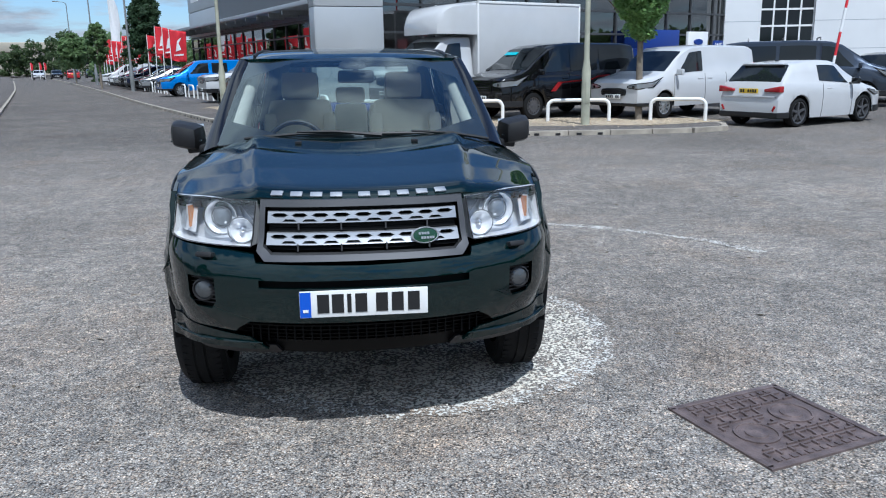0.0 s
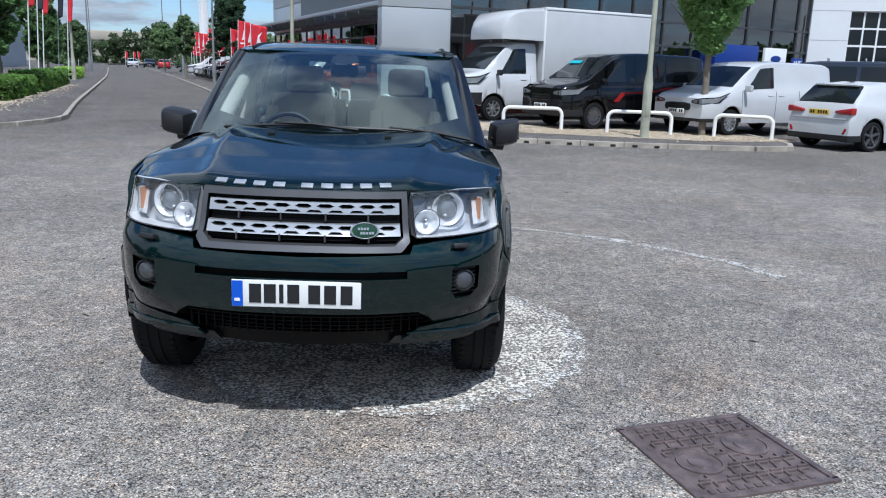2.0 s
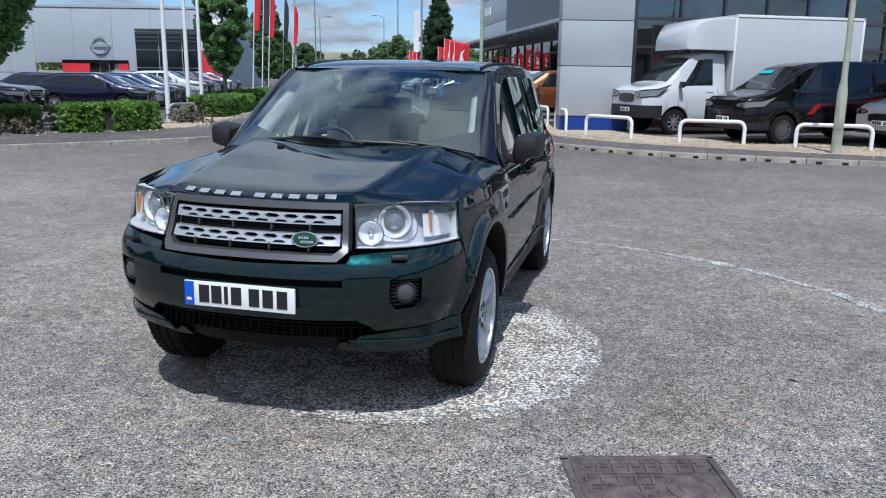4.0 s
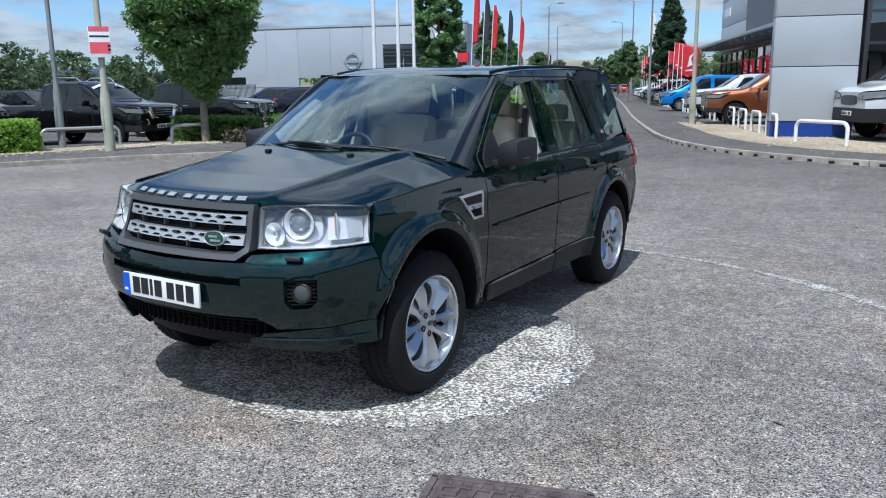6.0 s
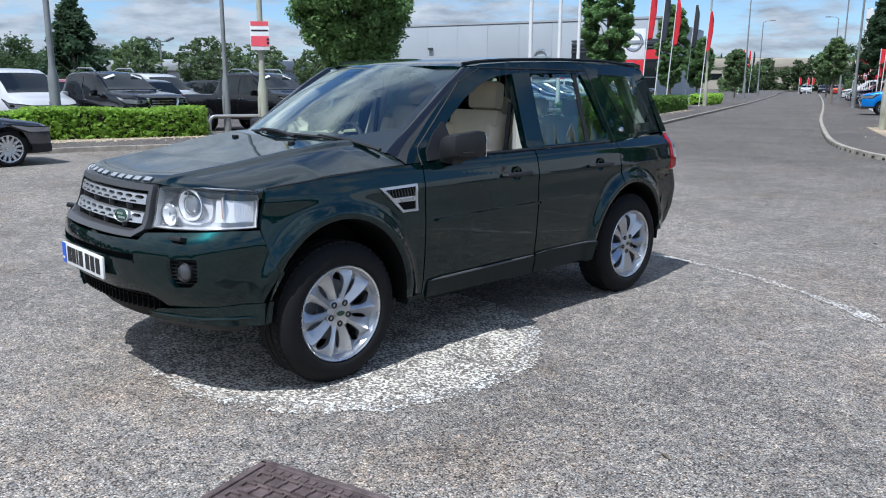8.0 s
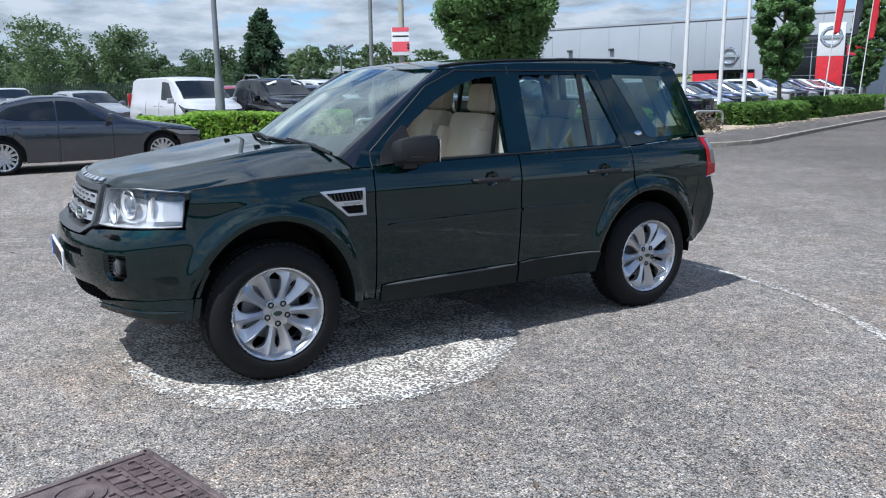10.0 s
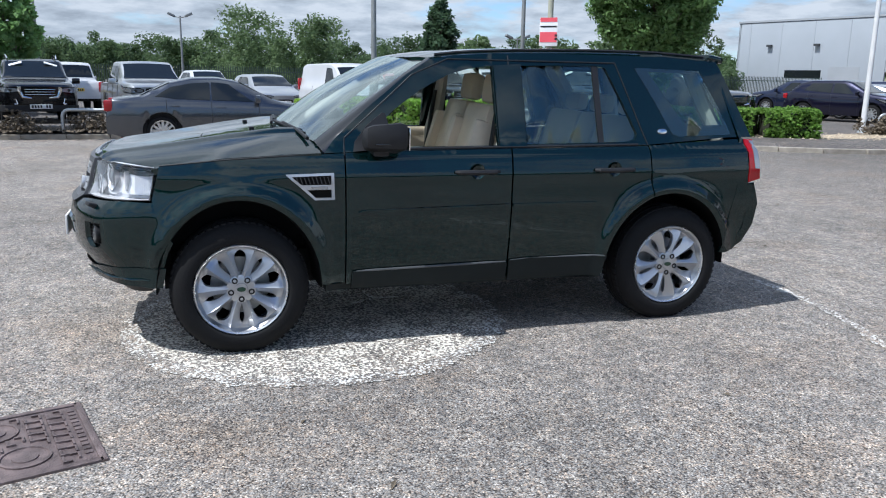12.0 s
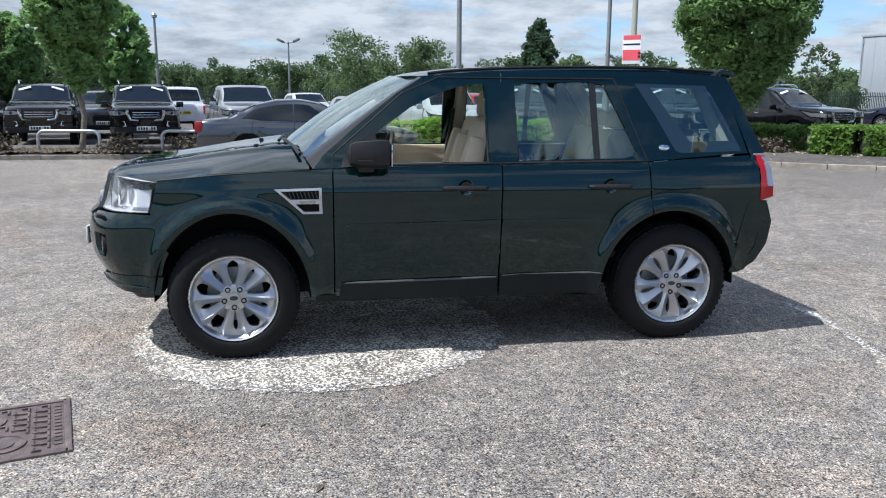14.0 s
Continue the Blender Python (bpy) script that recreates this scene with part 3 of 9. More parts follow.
# ---- vehicles ----
RUBBER = material("tyre rubber", (0.0085, 0.0085, 0.009), 0.8, spec=0.25, vary=0.2, scale=20, bump=0.2, bump_scale=80)
ALLOY = material("silver alloy", (0.62, 0.63, 0.64), 0.28, metal=0.85, vary=0.06, scale=10)
ALLOY_DARK = material("dark alloy", (0.16, 0.16, 0.17), 0.35, metal=0.7, vary=0.08, scale=10)
PLASTIC = material("black plastic", (0.016, 0.016, 0.0175), 0.5, spec=0.35, vary=0.12, scale=12, bump=0.08, bump_scale=300)
GLOSS_BLACK = material("gloss black", (0.008, 0.008, 0.009), 0.08, coat=0.4)
LAMP_CLEAR = material("clear lamp", (0.36, 0.38, 0.40), 0.12, metal=0.6, coat=0.8)
LAMP_RED = material("red lamp", (0.34, 0.006, 0.010), 0.18, coat=0.3)
CHROME = material("chrome", (0.75, 0.76, 0.77), 0.12, metal=1.0)
FAR_GLASS = material("tinted car glass", (0.012, 0.015, 0.017), 0.04)
PLATE_WHITE = material("white plate", (0.78, 0.78, 0.76), 0.35, vary=0.02)
PLATE_YELLOW = material("yellow plate", (0.75, 0.50, 0.03), 0.35, vary=0.02)
INK = material("black print", (0.012, 0.012, 0.013), 0.5)


def paint(name, color, flake=0.35, rough=0.3, coat=1.0):
    m = material(name, color, rough, metal=flake, vary=0.04, scale=1.5, coat=coat, spec=0.15)
    return m


PAINTS = {"white": paint("white car paint", (0.53, 0.535, 0.545), 0.0, 0.30), "black": paint("black car paint", (0.005, 0.005, 0.006), 0.1, 0.2, 0.8), "grey": paint("mineral grey car paint", (0.084, 0.091, 0.104), 0.85, 0.22),
          "silver": paint("silver car paint", (0.42, 0.43, 0.44), 0.7), "blue": paint("bright blue car paint", (0.008, 0.19, 0.62), 0.2), "orange": paint("copper car paint", (0.21, 0.066, 0.025), 0.5),
          "navy": paint("navy car paint", (0.012, 0.018, 0.045), 0.4), "purple": paint("midnight car paint", (0.006, 0.006, 0.020), 0.4), "red": paint("red car paint", (0.35, 0.012, 0.015), 0.2), "slate": paint("slate blue car paint", (0.035, 0.045, 0.065), 0.5)}


def simple_wheel(parent, x, y, r, rim, spokes, alloy=ALLOY):
    """A tyre with a spoked rim, its face towards the outer side."""
    s = 1 if x > 0 else -1
    w = thing("wheel", "", "")
    w.parent = parent
    w.matrix_basis = pose(x, y, r, 0, 90 * s, 0)
    bm = bmesh.new()
    lathe(bm, [(rim, -0.20), (r * 0.94, -0.21), (r, -0.18), (r, -0.05), (r * 0.95, -0.01), (rim + 0.02, 0.0), (rim, -0.015), (rim * 0.97, -0.06)], seg=28)
    part("tyre", bm, RUBBER, w, smooth="sharp")
    bm = bmesh.new()
    lathe(bm, [(rim, -0.012), (rim * 0.93, -0.016), (rim * 0.9, -0.06), (rim * 0.9, -0.15)], seg=28)
    for i in range(spokes):
        a = 2 * math.pi * i / spokes
        m = Matrix.Rotation(a, 4, "Z")
        vs = [bm.verts.new(m @ Vector(p)) for p in ((rim * 0.16, -0.028, -0.03), (rim * 0.93, -0.02, -0.02), (rim * 0.93, 0.02, -0.02), (rim * 0.16, 0.028, -0.03), (rim * 0.16, -0.034, -0.07), (rim * 0.93, -0.028, -0.06), (rim * 0.93, 0.028, -0.06), (rim * 0.16, 0.034, -0.07))]
        for q in ((0, 1, 2, 3), (4, 5, 1, 0), (3, 2, 6, 7)):
            bm.faces.new([vs[k] for k in q])
    cyl(bm, rim * 0.24, rim * 0.2, 0.05, pose(0, 0, -0.065), 14)
    bmesh.ops.recalc_face_normals(bm, faces=bm.faces[:])
    part("rim", bm, alloy, w)
    bm = bmesh.new()
    cyl(bm, rim * 0.88, rim * 0.88, 0.02, pose(0, 0, -0.14), 24)
    part("brake", bm, PLASTIC, w)
    return w


def tight(outline, f=0.09):
    """The outline with its corners cut a little."""
    out = []
    n = len(outline)
    for i, p in enumerate(outline):
        a, b = outline[i - 1], outline[(i + 1) % n]
        for q, g in ((a, f), (a, f * 0.3), (b, f * 0.3), (b, f)):
            out.append((p[0] + (q[0] - p[0]) * g, p[1] + (q[1] - p[1]) * g))
    return out


def vehicle(name, label, category, spec, group="", at=Matrix.Identity(4)):
    """A road vehicle that faces -y, its front bumper at y = 0. spec: L, W, sill, axles, r (wheel), rim, spokes, top (y, z: the middle line over bonnet, screen and
    roof), belt (y, z: the waist), inset (how far the roof edge stands in), color, screen (y of its foot and head), rear (y of the rear glass's head and foot),
    windows (lists of (y, share of the height from waist to roof))."""
    P = dict(sill=0.26, r=0.33, rim=0.22, spokes=10, inset=0.2, alloy=ALLOY, trim=PLASTIC, nose=0.16, tail=0.08, grille=(0.32, 0.55, 0.62), lamps=(0.62, 0.78), tails=(0.75, 1.0), extras=())
    P.update(spec)
    L, W = P["L"], P["W"] / 2
    col = PAINTS[P["color"]]
    top, belt = soft_table(P["top"], 0.10), soft_table(P["belt"], 0.2)
    root = thing(name, label, category, group, at=at)
    yf, yr = P["axles"]
    r = P["r"]
    arch = r * 1.17

    def plan(y):
        a = max(0.0, 1 - y / 0.75)
        b = max(0.0, 1 - (L - y) / 0.6)
        return W * (1 - P["nose"] * a * a * a - P["tail"] * b * b * b)

    def sill(y):
        z = P["sill"] + (0.10 * max(0, 1 - y / 0.5) + 0.12 * max(0, 1 - (L - y) / 0.5))
        for c in (yf, yr):
            d = abs(y - c)
            if d < arch:
                z = max(z, r + math.sqrt(arch * arch - d * d) * 1.02)
        return z

    def roof_half(y):
        """Half the width of the roof or bonnet edge."""
        tz, bz = top(y), belt(y)
        h = max(0.0, tz - bz)
        return plan(y) * (0.95 - min(P["inset"], 0.05 + P["inset"] * h / 0.55)) + 0.03

    def section(y):
        w, s, bz, tz = plan(y), sill(y), belt(y), top(y)
        bz = min(bz, tz - 0.02)
        re = roof_half(y)
        crown = 0.05 if tz - bz > 0.2 else 0.02
        mid = max(s + 0.02, min(0.62, bz - 0.12))
        low = (w * 0.965, s)
        pts = [low, (w * 0.99, s * 0.6 + mid * 0.4), (w, mid), (w * 0.995, (mid + bz) / 2), (w * 0.965, bz - 0.03), (w * 0.945, bz), (w * 0.945 * 0.5 + re * 0.5, bz + (tz - crown - bz) * 0.5), (re, tz - crown - 0.015), (re - 0.05, tz - crown * 0.55), (re * 0.55, tz - crown * 0.15), (0, tz)]
        return pts

    ys = sorted({round(v, 4) for v in [0.0, 0.02, 0.06, 0.14, 0.25, *np.arange(0.4, L - 0.3, 0.2), L - 0.25, L - 0.14, L - 0.06, L - 0.02, L, *[c + arch * math.cos(a) for c in (yf, yr) for a in np.linspace(0, math.pi, 13)], *[p[0] for p in P["top"]]] if 0 <= v <= L})
    bm = bmesh.new()
    rows = []
    for y in ys:
        sec = section(y)
        left = [bm.verts.new((x, y, z)) for x, z in sec]
        right = [bm.verts.new((-x, y, z)) for x, z in sec[:-1]] + [left[-1]]
        rows.append((left, right))
    for (a, b), (c, d) in zip(rows, rows[1:]):
        for i in range(len(a) - 1):
            bm.faces.new((a[i], c[i], c[i + 1], a[i + 1]))
            bm.faces.new((b[i], b[i + 1], d[i + 1], d[i]))
    for k, (a, b) in ((0, rows[0]), (1, rows[-1])):
        loop = a + b[-2::-1]
        bm.faces.new(loop if k else loop[::-1])
    bmesh.ops.recalc_face_normals(bm, faces=bm.faces[:])
    part("body", bm, col, root)
    # underside and arch linings
    bm = bmesh.new()
    box(bm, W * 1.7, L - 0.5, 0.3, pose(0, L / 2, P["sill"] + 0.17))
    box(bm, W * 1.62, yr - yf + 0.5, 0.25, pose(0, (yf + yr) / 2, P["sill"] + 0.40))
    part("underside", bm, PLASTIC, root)

    def side_at(y, s, sgn, out=0.008):
        sec = section(y)
        (x0, z0), (x1, z1), (x2, z2) = sec[5], sec[6], sec[7]
        if s < 0.5:
            x, z = x0 + (x1 - x0) * s * 2, z0 + (z1 - z0) * s * 2
        else:
            x, z = x1 + (x2 - x1) * (s * 2 - 1), z1 + (z2 - z1) * (s * 2 - 1)
        return Vector((sgn * (x + out), y, z + out * 0.3))

    for outline in P["windows"]:
        for sgn in (1, -1):
            bm = sheet(tight(outline), lambda u, v: side_at(u, v, sgn), 0.16, flip=sgn < 0, lip=0.02, lip_to=(-sgn, 0, 0))
            part("window", bm, FAR_GLASS, root, "dark tinted side glass")

    def over(u, v, out=0.01):
        y = v
        re = roof_half(y) - 0.045
        cr = 0.05 if top(y) - belt(y) > 0.2 else 0.02
        sl = (top(y + 0.03) - top(y - 0.03)) / 0.06
        n = Vector((0, -sl, 1)).normalized()
        return Vector((u * re, y, top(y) - cr * u * u * 0.5)) + n * out

    for key, nm in (("screen", "windscreen"), ("rear", "rear_window")):
        if P.get(key):
            y0, y1 = P[key]
            bm = sheet(tight([(-0.99, y0), (0.99, y0), (0.97, y1), (-0.97, y1)], 0.06), over, 0.12, lip=0.02, lip_to=(0, 0, -1))
            bmesh.ops.recalc_face_normals(bm, faces=bm.faces[:])
            part(nm, bm, FAR_GLASS, root, "dark glass")
    # front: bumper band, grille, lamps, plate
    def nose_at(u, v, out=0.015):
        q = (1 - abs(u) / 0.99) / P["nose"]
        y = 0.75 * (1 - max(q, 0.0) ** (1 / 3)) if q < 1 else 0.0
        return Vector((u * W, y - out, v))

    gw, g0, g1 = P["grille"]
    bm = sheet(smooth_line([(-gw, g0), (gw, g0), (gw * 1.12, (g0 + g1) / 2), (gw, g1), (-gw, g1), (-gw * 1.12, (g0 + g1) / 2)], 0.05, True, 1), nose_at, 0.06, lip=0.03, lip_to=(0, 1, 0))
    bmesh.ops.recalc_face_normals(bm, faces=bm.faces[:])
    part("grille", bm, P.get("grille_mat", PLASTIC), root)
    for k in range(3):
        bm = bmesh.new()
        box(bm, gw * W * 1.8, 0.02, 0.018, pose(0, -0.022, g0 + (g1 - g0) * (k + 1) / 4), 0.005)
        part("grille_bar", bm, P.get("bar_mat", GLOSS_BLACK), root)

    def bumper_band(z0, z1, out, rear=False):
        """A band that runs from one wheel arch round the nose or tail to the other."""
        reach = (L - yr if rear else yf) - arch - 0.01
        side_ = [(plan(L - d if rear else d) + out, d) for d in np.linspace(reach, 0.0, 9)]
        way = [(x, d) for x, d in side_] + [(x, -out) for x in np.linspace(side_[-1][0] - out, -side_[-1][0] + out, 13)] + [(-x, d) for x, d in reversed(side_)]
        bm = bmesh.new()
        prev = None
        for x, d in way:
            k = 1 - 0.035 / max(abs(x), 0.3)
            row = [bm.verts.new((q * x, (L - dd if rear else dd), z)) for q, dd, z in ((k, d + 0.03, z0), (1, d + 0.006, z0 + 0.02), (1, d, (z0 + z1) / 2), (1, d + 0.004, z1 - 0.015), (k, d + 0.035, z1))]
            if prev:
                for i in range(4):
                    bm.faces.new((prev[i], row[i], row[i + 1], prev[i + 1]))
            prev = row
        bmesh.ops.recalc_face_normals(bm, faces=bm.faces[:])
        mid_face = min(bm.faces, key=lambda q: abs(q.calc_center_median().x))
        if (mid_face.normal.y < 0) == rear:
            bmesh.ops.reverse_faces(bm, faces=bm.faces[:])
        return bm

    part("lower_bumper", bumper_band(P["sill"] + 0.03, P.get("big_bumper", P["sill"] + 0.20), 0.014), P["trim"], root)
    if P.get("valance"):
        part("rear_valance", bumper_band(P["sill"] + 0.02, P["valance"], 0.012, True), P["trim"], root)
    l0, l1 = P["lamps"]
    rise = P.get("rise", 0.0)
    for sgn in (1, -1):
        def lamp_at(u, v):
            """u runs from the grille round the corner on to the wing."""
            if u < 0.97:
                return nose_at(sgn * u, v, 0.012)
            y = nose_at(0.97, v, 0).y + (u - 0.97) * 1.6
            return Vector((sgn * (plan(y) + 0.012), y, v + (u - 0.97) * 0.25))
        bm = sheet(smooth_line([(gw * 1.15, l0 + 0.03), (0.97, l0), (1.16, l1 - 0.05 + rise), (1.24, l1 + rise), (0.99, l1 + rise * 0.4), (gw * 1.18, l1 - 0.03)], 0.05, True, 1), lamp_at, 0.05, lip=0.03, lip_to=(0, 1, 0))
        bmesh.ops.recalc_face_normals(bm, faces=bm.faces[:])
        hl = part("headlight", bm, GLOSS_BLACK, root, "clear headlight in a dark surround")
        m0, m1 = l0 + (l1 - l0) * 0.10, l1 - (l1 - l0) * 0.14
        bm = sheet(smooth_line([(gw * 1.25, m0 + 0.03), (0.95, m0 + 0.01), (1.13, m1 - 0.03 + rise * 0.8), (1.19, m1 + rise * 0.9), (0.99, m1 + rise * 0.35), (gw * 1.25, m1 - 0.02)], 0.05, True, 1), lambda u, v: lamp_at(u, v) + Vector((sgn * 0.004, -0.006, 0)), 0.05, lip=0.01, lip_to=(0, 1, 0))
        bmesh.ops.recalc_face_normals(bm, faces=bm.faces[:])
        part("reflector", bm, LAMP_CLEAR, hl)
        bm = bmesh.new()
        lathe(bm, [(0.0, 0.006), (0.030, 0.004), (0.042, 0.0), (0.042, -0.02)], pose(*nose_at(sgn * (gw * 1.15 + 0.97) / 2, (l0 + l1) / 2, 0.017), 90, 0, 0), 14)
        part("lens", bm, GLOSS_BLACK, hl)
        t0, t1 = P["tails"]
        bm = bmesh.new()
        tw_ = P.get("tail_w", 0.2)
        box(bm, tw_, 0.16, t1 - t0, pose(sgn * (plan(L - 0.05) + 0.025 - tw_ / 2), L - 0.055, (t0 + t1) / 2, 0, 0, 0), 0.03)
        if P.get("tail_taper"):
            # the lamp narrows to a point towards the tailgate
            edge, zc = plan(L - 0.05) + 0.025, (t0 + t1) / 2
            for vt in bm.verts:
                q = min(1.0, (edge - abs(vt.co.x)) / tw_)
                vt.co.z = zc + (vt.co.z - zc) * (1 - 0.62 * q) - 0.03 * q
        part("tail_light", bm, LAMP_RED, root, "red tail light")
        bm = bmesh.new()
        ym = P["screen"][0] + 0.32
        box(bm, 0.20, 0.10, 0.16, pose(sgn * (W + 0.10), ym, belt(ym) + 0.07), 0.035)
        box(bm, 0.12, 0.05, 0.04, pose(sgn * (W - 0.02), ym, belt(ym) + 0.01), 0.01)
        part("mirror", bm, P.get("mirror_mat", col), root)
        for yh in P.get("handles", ()):
            bm = bmesh.new()
            box(bm, 0.03, 0.2, 0.035, pose(sgn * (W * 0.975), yh, belt(yh) - 0.12), 0.012)
            part("door_handle", bm, P.get("handle_mat", col), root)
        for yg in P.get("gaps", ()):
            bm = bmesh.new()
            pts = [(sgn * (section(yg)[k][0] + 0.002), yg, section(yg)[k][1]) for k in range(0, 6)]
            tube(bm, pts, 0.005, 5)
            part("door_seam", bm, INK, root)
    if P.get("plate", True):
        pl = part("number_plate", box(bmesh.new(), 0.52, 0.014, 0.11, pose(0, -0.04, P.get("plate_z", P["sill"] + 0.27)), 0.004), PLATE_WHITE, root, "white plate with dark bars")
        for k in range(7):
            if k != 4:
                part("bar", box(bmesh.new(), 0.042, 0.006, 0.07, pose(-0.20 + k * 0.066, -0.05, P.get("plate_z", P["sill"] + 0.27)), 0), INK, pl)
        pl = part("number_plate", box(bmesh.new(), 0.52, 0.014, 0.11, pose(0, L + 0.012, P["tails"][0] + 0.03), 0.004), PLATE_YELLOW, root, "yellow plate with dark bars")
        for k in range(7):
            if k != 4:
                part("bar", box(bmesh.new(), 0.042, 0.006, 0.07, pose(-0.20 + k * 0.066, L + 0.022, P["tails"][0] + 0.03), 0), INK, pl)
    for sgn in (1, -1):
        for y in (yf, yr):
            simple_wheel(root, sgn * (W - 0.02), y, r, P["rim"], P["spokes"], P["alloy"])
    return root


def park(ob, axle, hx, hy, x, y, side, z=0.1, track=0.0, scale=1.0):
    """Stands a vehicle so that its wheel at the axle (its y) on the given side (+1 its left) touches (x, y), facing (hx, hy)."""
    a = radians(heading(hx, hy))
    m = Matrix.Translation((x, y, z)) @ Matrix.Rotation(a, 4, "Z") @ Matrix.Translation((-side * track, -axle, 0))
    ob.matrix_basis = m
    return ob


VAN = dict(L=4.97, W=1.98, axles=(0.98, 3.91), r=0.345, rim=0.225, spokes=15, top=[(0, 1.00), (0.03, 1.05), (0.12, 1.10), (0.62, 1.20), (0.80, 1.27), (1.62, 1.82), (1.9, 1.92), (2.6, 1.97), (4.4, 1.96), (4.88, 1.90), (4.95, 1.5), (4.97, 0.9)],
           belt=[(0, 0.9), (0.5, 1.02), (1.0, 1.14), (4.97, 1.18)], screen=(0.80, 1.62), windows=[[(1.25, 0.08), (2.15, 0.08), (2.15, 0.86), (1.78, 0.86)]], color="black", lamps=(0.82, 0.98), rise=0.11, grille=(0.40, 0.66, 0.9), sill=0.30, inset=0.16, tails=(0.95, 1.35), gaps=(1.12, 2.25, 3.35), handles=(2.08,), nose=0.14, tail=0.03)
VAN_SMALL = dict(VAN, L=4.82, W=1.84, axles=(0.92, 3.98), r=0.325, rim=0.215, spokes=10, top=[(0, 0.88), (0.04, 0.94), (0.16, 1.00), (0.80, 1.12), (1.0, 1.18), (1.72, 1.70), (2.0, 1.80), (2.6, 1.84), (4.4, 1.82), (4.72, 1.76), (4.80, 1.4), (4.82, 0.8)], belt=[(0, 0.85), (0.6, 0.98), (1.1, 1.08), (4.8, 1.12)], screen=(1.0, 1.70), windows=[[(1.42, 0.08), (2.42, 0.10), (2.42, 0.86), (1.92, 0.86)]], color="white", big_bumper=0.42, lamps=(0.74, 0.88), grille=(0.42, 0.58, 0.78), handles=(2.3, 2.7), gaps=(1.25, 2.5, 3.4))
HATCH = dict(L=4.04, W=1.74, axles=(0.82, 3.31), r=0.315, rim=0.225, spokes=5, top=[(0, 0.70), (0.05, 0.76), (0.2, 0.82), (0.95, 0.98), (1.1, 1.04), (1.75, 1.38), (2.1, 1.46), (2.9, 1.46), (3.5, 1.40), (3.88, 1.05), (4.0, 0.9), (4.04, 0.55)],
             belt=[(0, 0.68), (0.7, 0.86), (1.2, 0.93), (3.0, 1.0), (4.04, 1.02)], screen=(1.1, 1.74), rear=(3.52, 3.88), windows=[[(1.5, 0.06), (2.62, 0.10), (2.62, 0.87), (1.95, 0.87)], [(2.68, 0.10), (3.08, 0.30), (2.94, 0.85), (2.68, 0.87)]], color="white", lamps=(0.62, 0.75), grille=(0.36, 0.38, 0.58), sill=0.2, inset=0.2, tails=(0.82, 0.93), valance=0.36, handles=(2.25,), gaps=(1.35, 2.5), alloy=ALLOY_DARK, trim=PLASTIC)
PICKUP = dict(L=5.30, W=1.85, axles=(0.92, 4.07), r=0.38, rim=0.245, spokes=6, top=[(0, 1.05), (0.05, 1.11), (0.2, 1.16), (1.15, 1.23), (1.32, 1.28), (1.95, 1.71), (2.25, 1.78), (3.15, 1.78), (3.5, 1.71), (3.68, 1.18), (3.72, 1.13), (5.2, 1.13), (5.28, 1.0), (5.30, 0.7)],
              belt=[(0, 0.98), (0.6, 1.05), (1.3, 1.12), (3.7, 1.12), (5.3, 1.12)], screen=(1.32, 1.95), rear=(3.5, 3.66), windows=[[(1.75, 0.08), (2.45, 0.08), (2.45, 0.86), (2.1, 0.86)], [(2.53, 0.08), (3.42, 0.08), (3.3, 0.86), (2.53, 0.86)]], color="black", lamps=(0.88, 1.06), grille=(0.42, 0.80, 1.05), grille_mat=GLOSS_BLACK, bar_mat=CHROME, sill=0.40, inset=0.2, tails=(0.8, 1.1), handles=(2.35, 3.3), gaps=(1.55, 2.49, 3.5), handle_mat=CHROME, nose=0.12, tail=0.02, plate_z=0.56)
SUV = dict(L=4.40, W=1.82, axles=(0.90, 3.55), r=0.35, rim=0.235, spokes=10, top=[(0, 0.86), (0.05, 0.93), (0.2, 1.0), (0.95, 1.10), (1.1, 1.15), (1.8, 1.54), (2.1, 1.60), (3.4, 1.58), (3.8, 1.50), (4.22, 1.08), (4.36, 0.95), (4.40, 0.6)],
           belt=[(0, 0.85), (0.7, 0.96), (1.2, 1.03), (4.4, 1.12)], screen=(1.1, 1.78), rear=(3.82, 4.2), windows=[[(1.6, 0.06), (2.42, 0.08), (2.42, 0.85), (2.0, 0.85)], [(2.5, 0.08), (3.6, 0.2), (3.3, 0.85), (2.5, 0.85)]], color="navy", lamps=(0.75, 0.88), grille=(0.36, 0.5, 0.8), sill=0.26, inset=0.2, tails=(0.85, 1.05), handles=(2.3, 3.2), gaps=(1.4, 2.46, 3.4))
SALOON = dict(L=4.63, W=1.81, axles=(0.78, 3.59), r=0.325, rim=0.245, spokes=14, top=[(0, 0.68), (0.05, 0.73), (0.2, 0.79), (1.2, 0.94), (1.4, 0.99), (2.1, 1.36), (2.5, 1.43), (3.0, 1.42), (3.45, 1.32), (4.0, 1.04), (4.5, 1.0), (4.6, 0.92), (4.63, 0.5)],
              belt=[(0, 0.66), (0.8, 0.82), (1.5, 0.92), (3.6, 0.97), (4.63, 0.94)], screen=(1.42, 2.08), rear=(3.42, 3.98), windows=[[(1.78, 0.05), (2.63, 0.05), (2.63, 0.88), (2.30, 0.88)], [(2.66, 0.05), (3.35, 0.07), (3.72, 0.35), (3.42, 0.82), (2.66, 0.88)]], color="grey", lamps=(0.58, 0.72), grille=(0.32, 0.44, 0.64), sill=0.2, inset=0.22, tails=(0.74, 0.96), handles=(2.45, 3.35), gaps=(1.7, 2.64, 3.5), nose=0.18, tail=0.12)

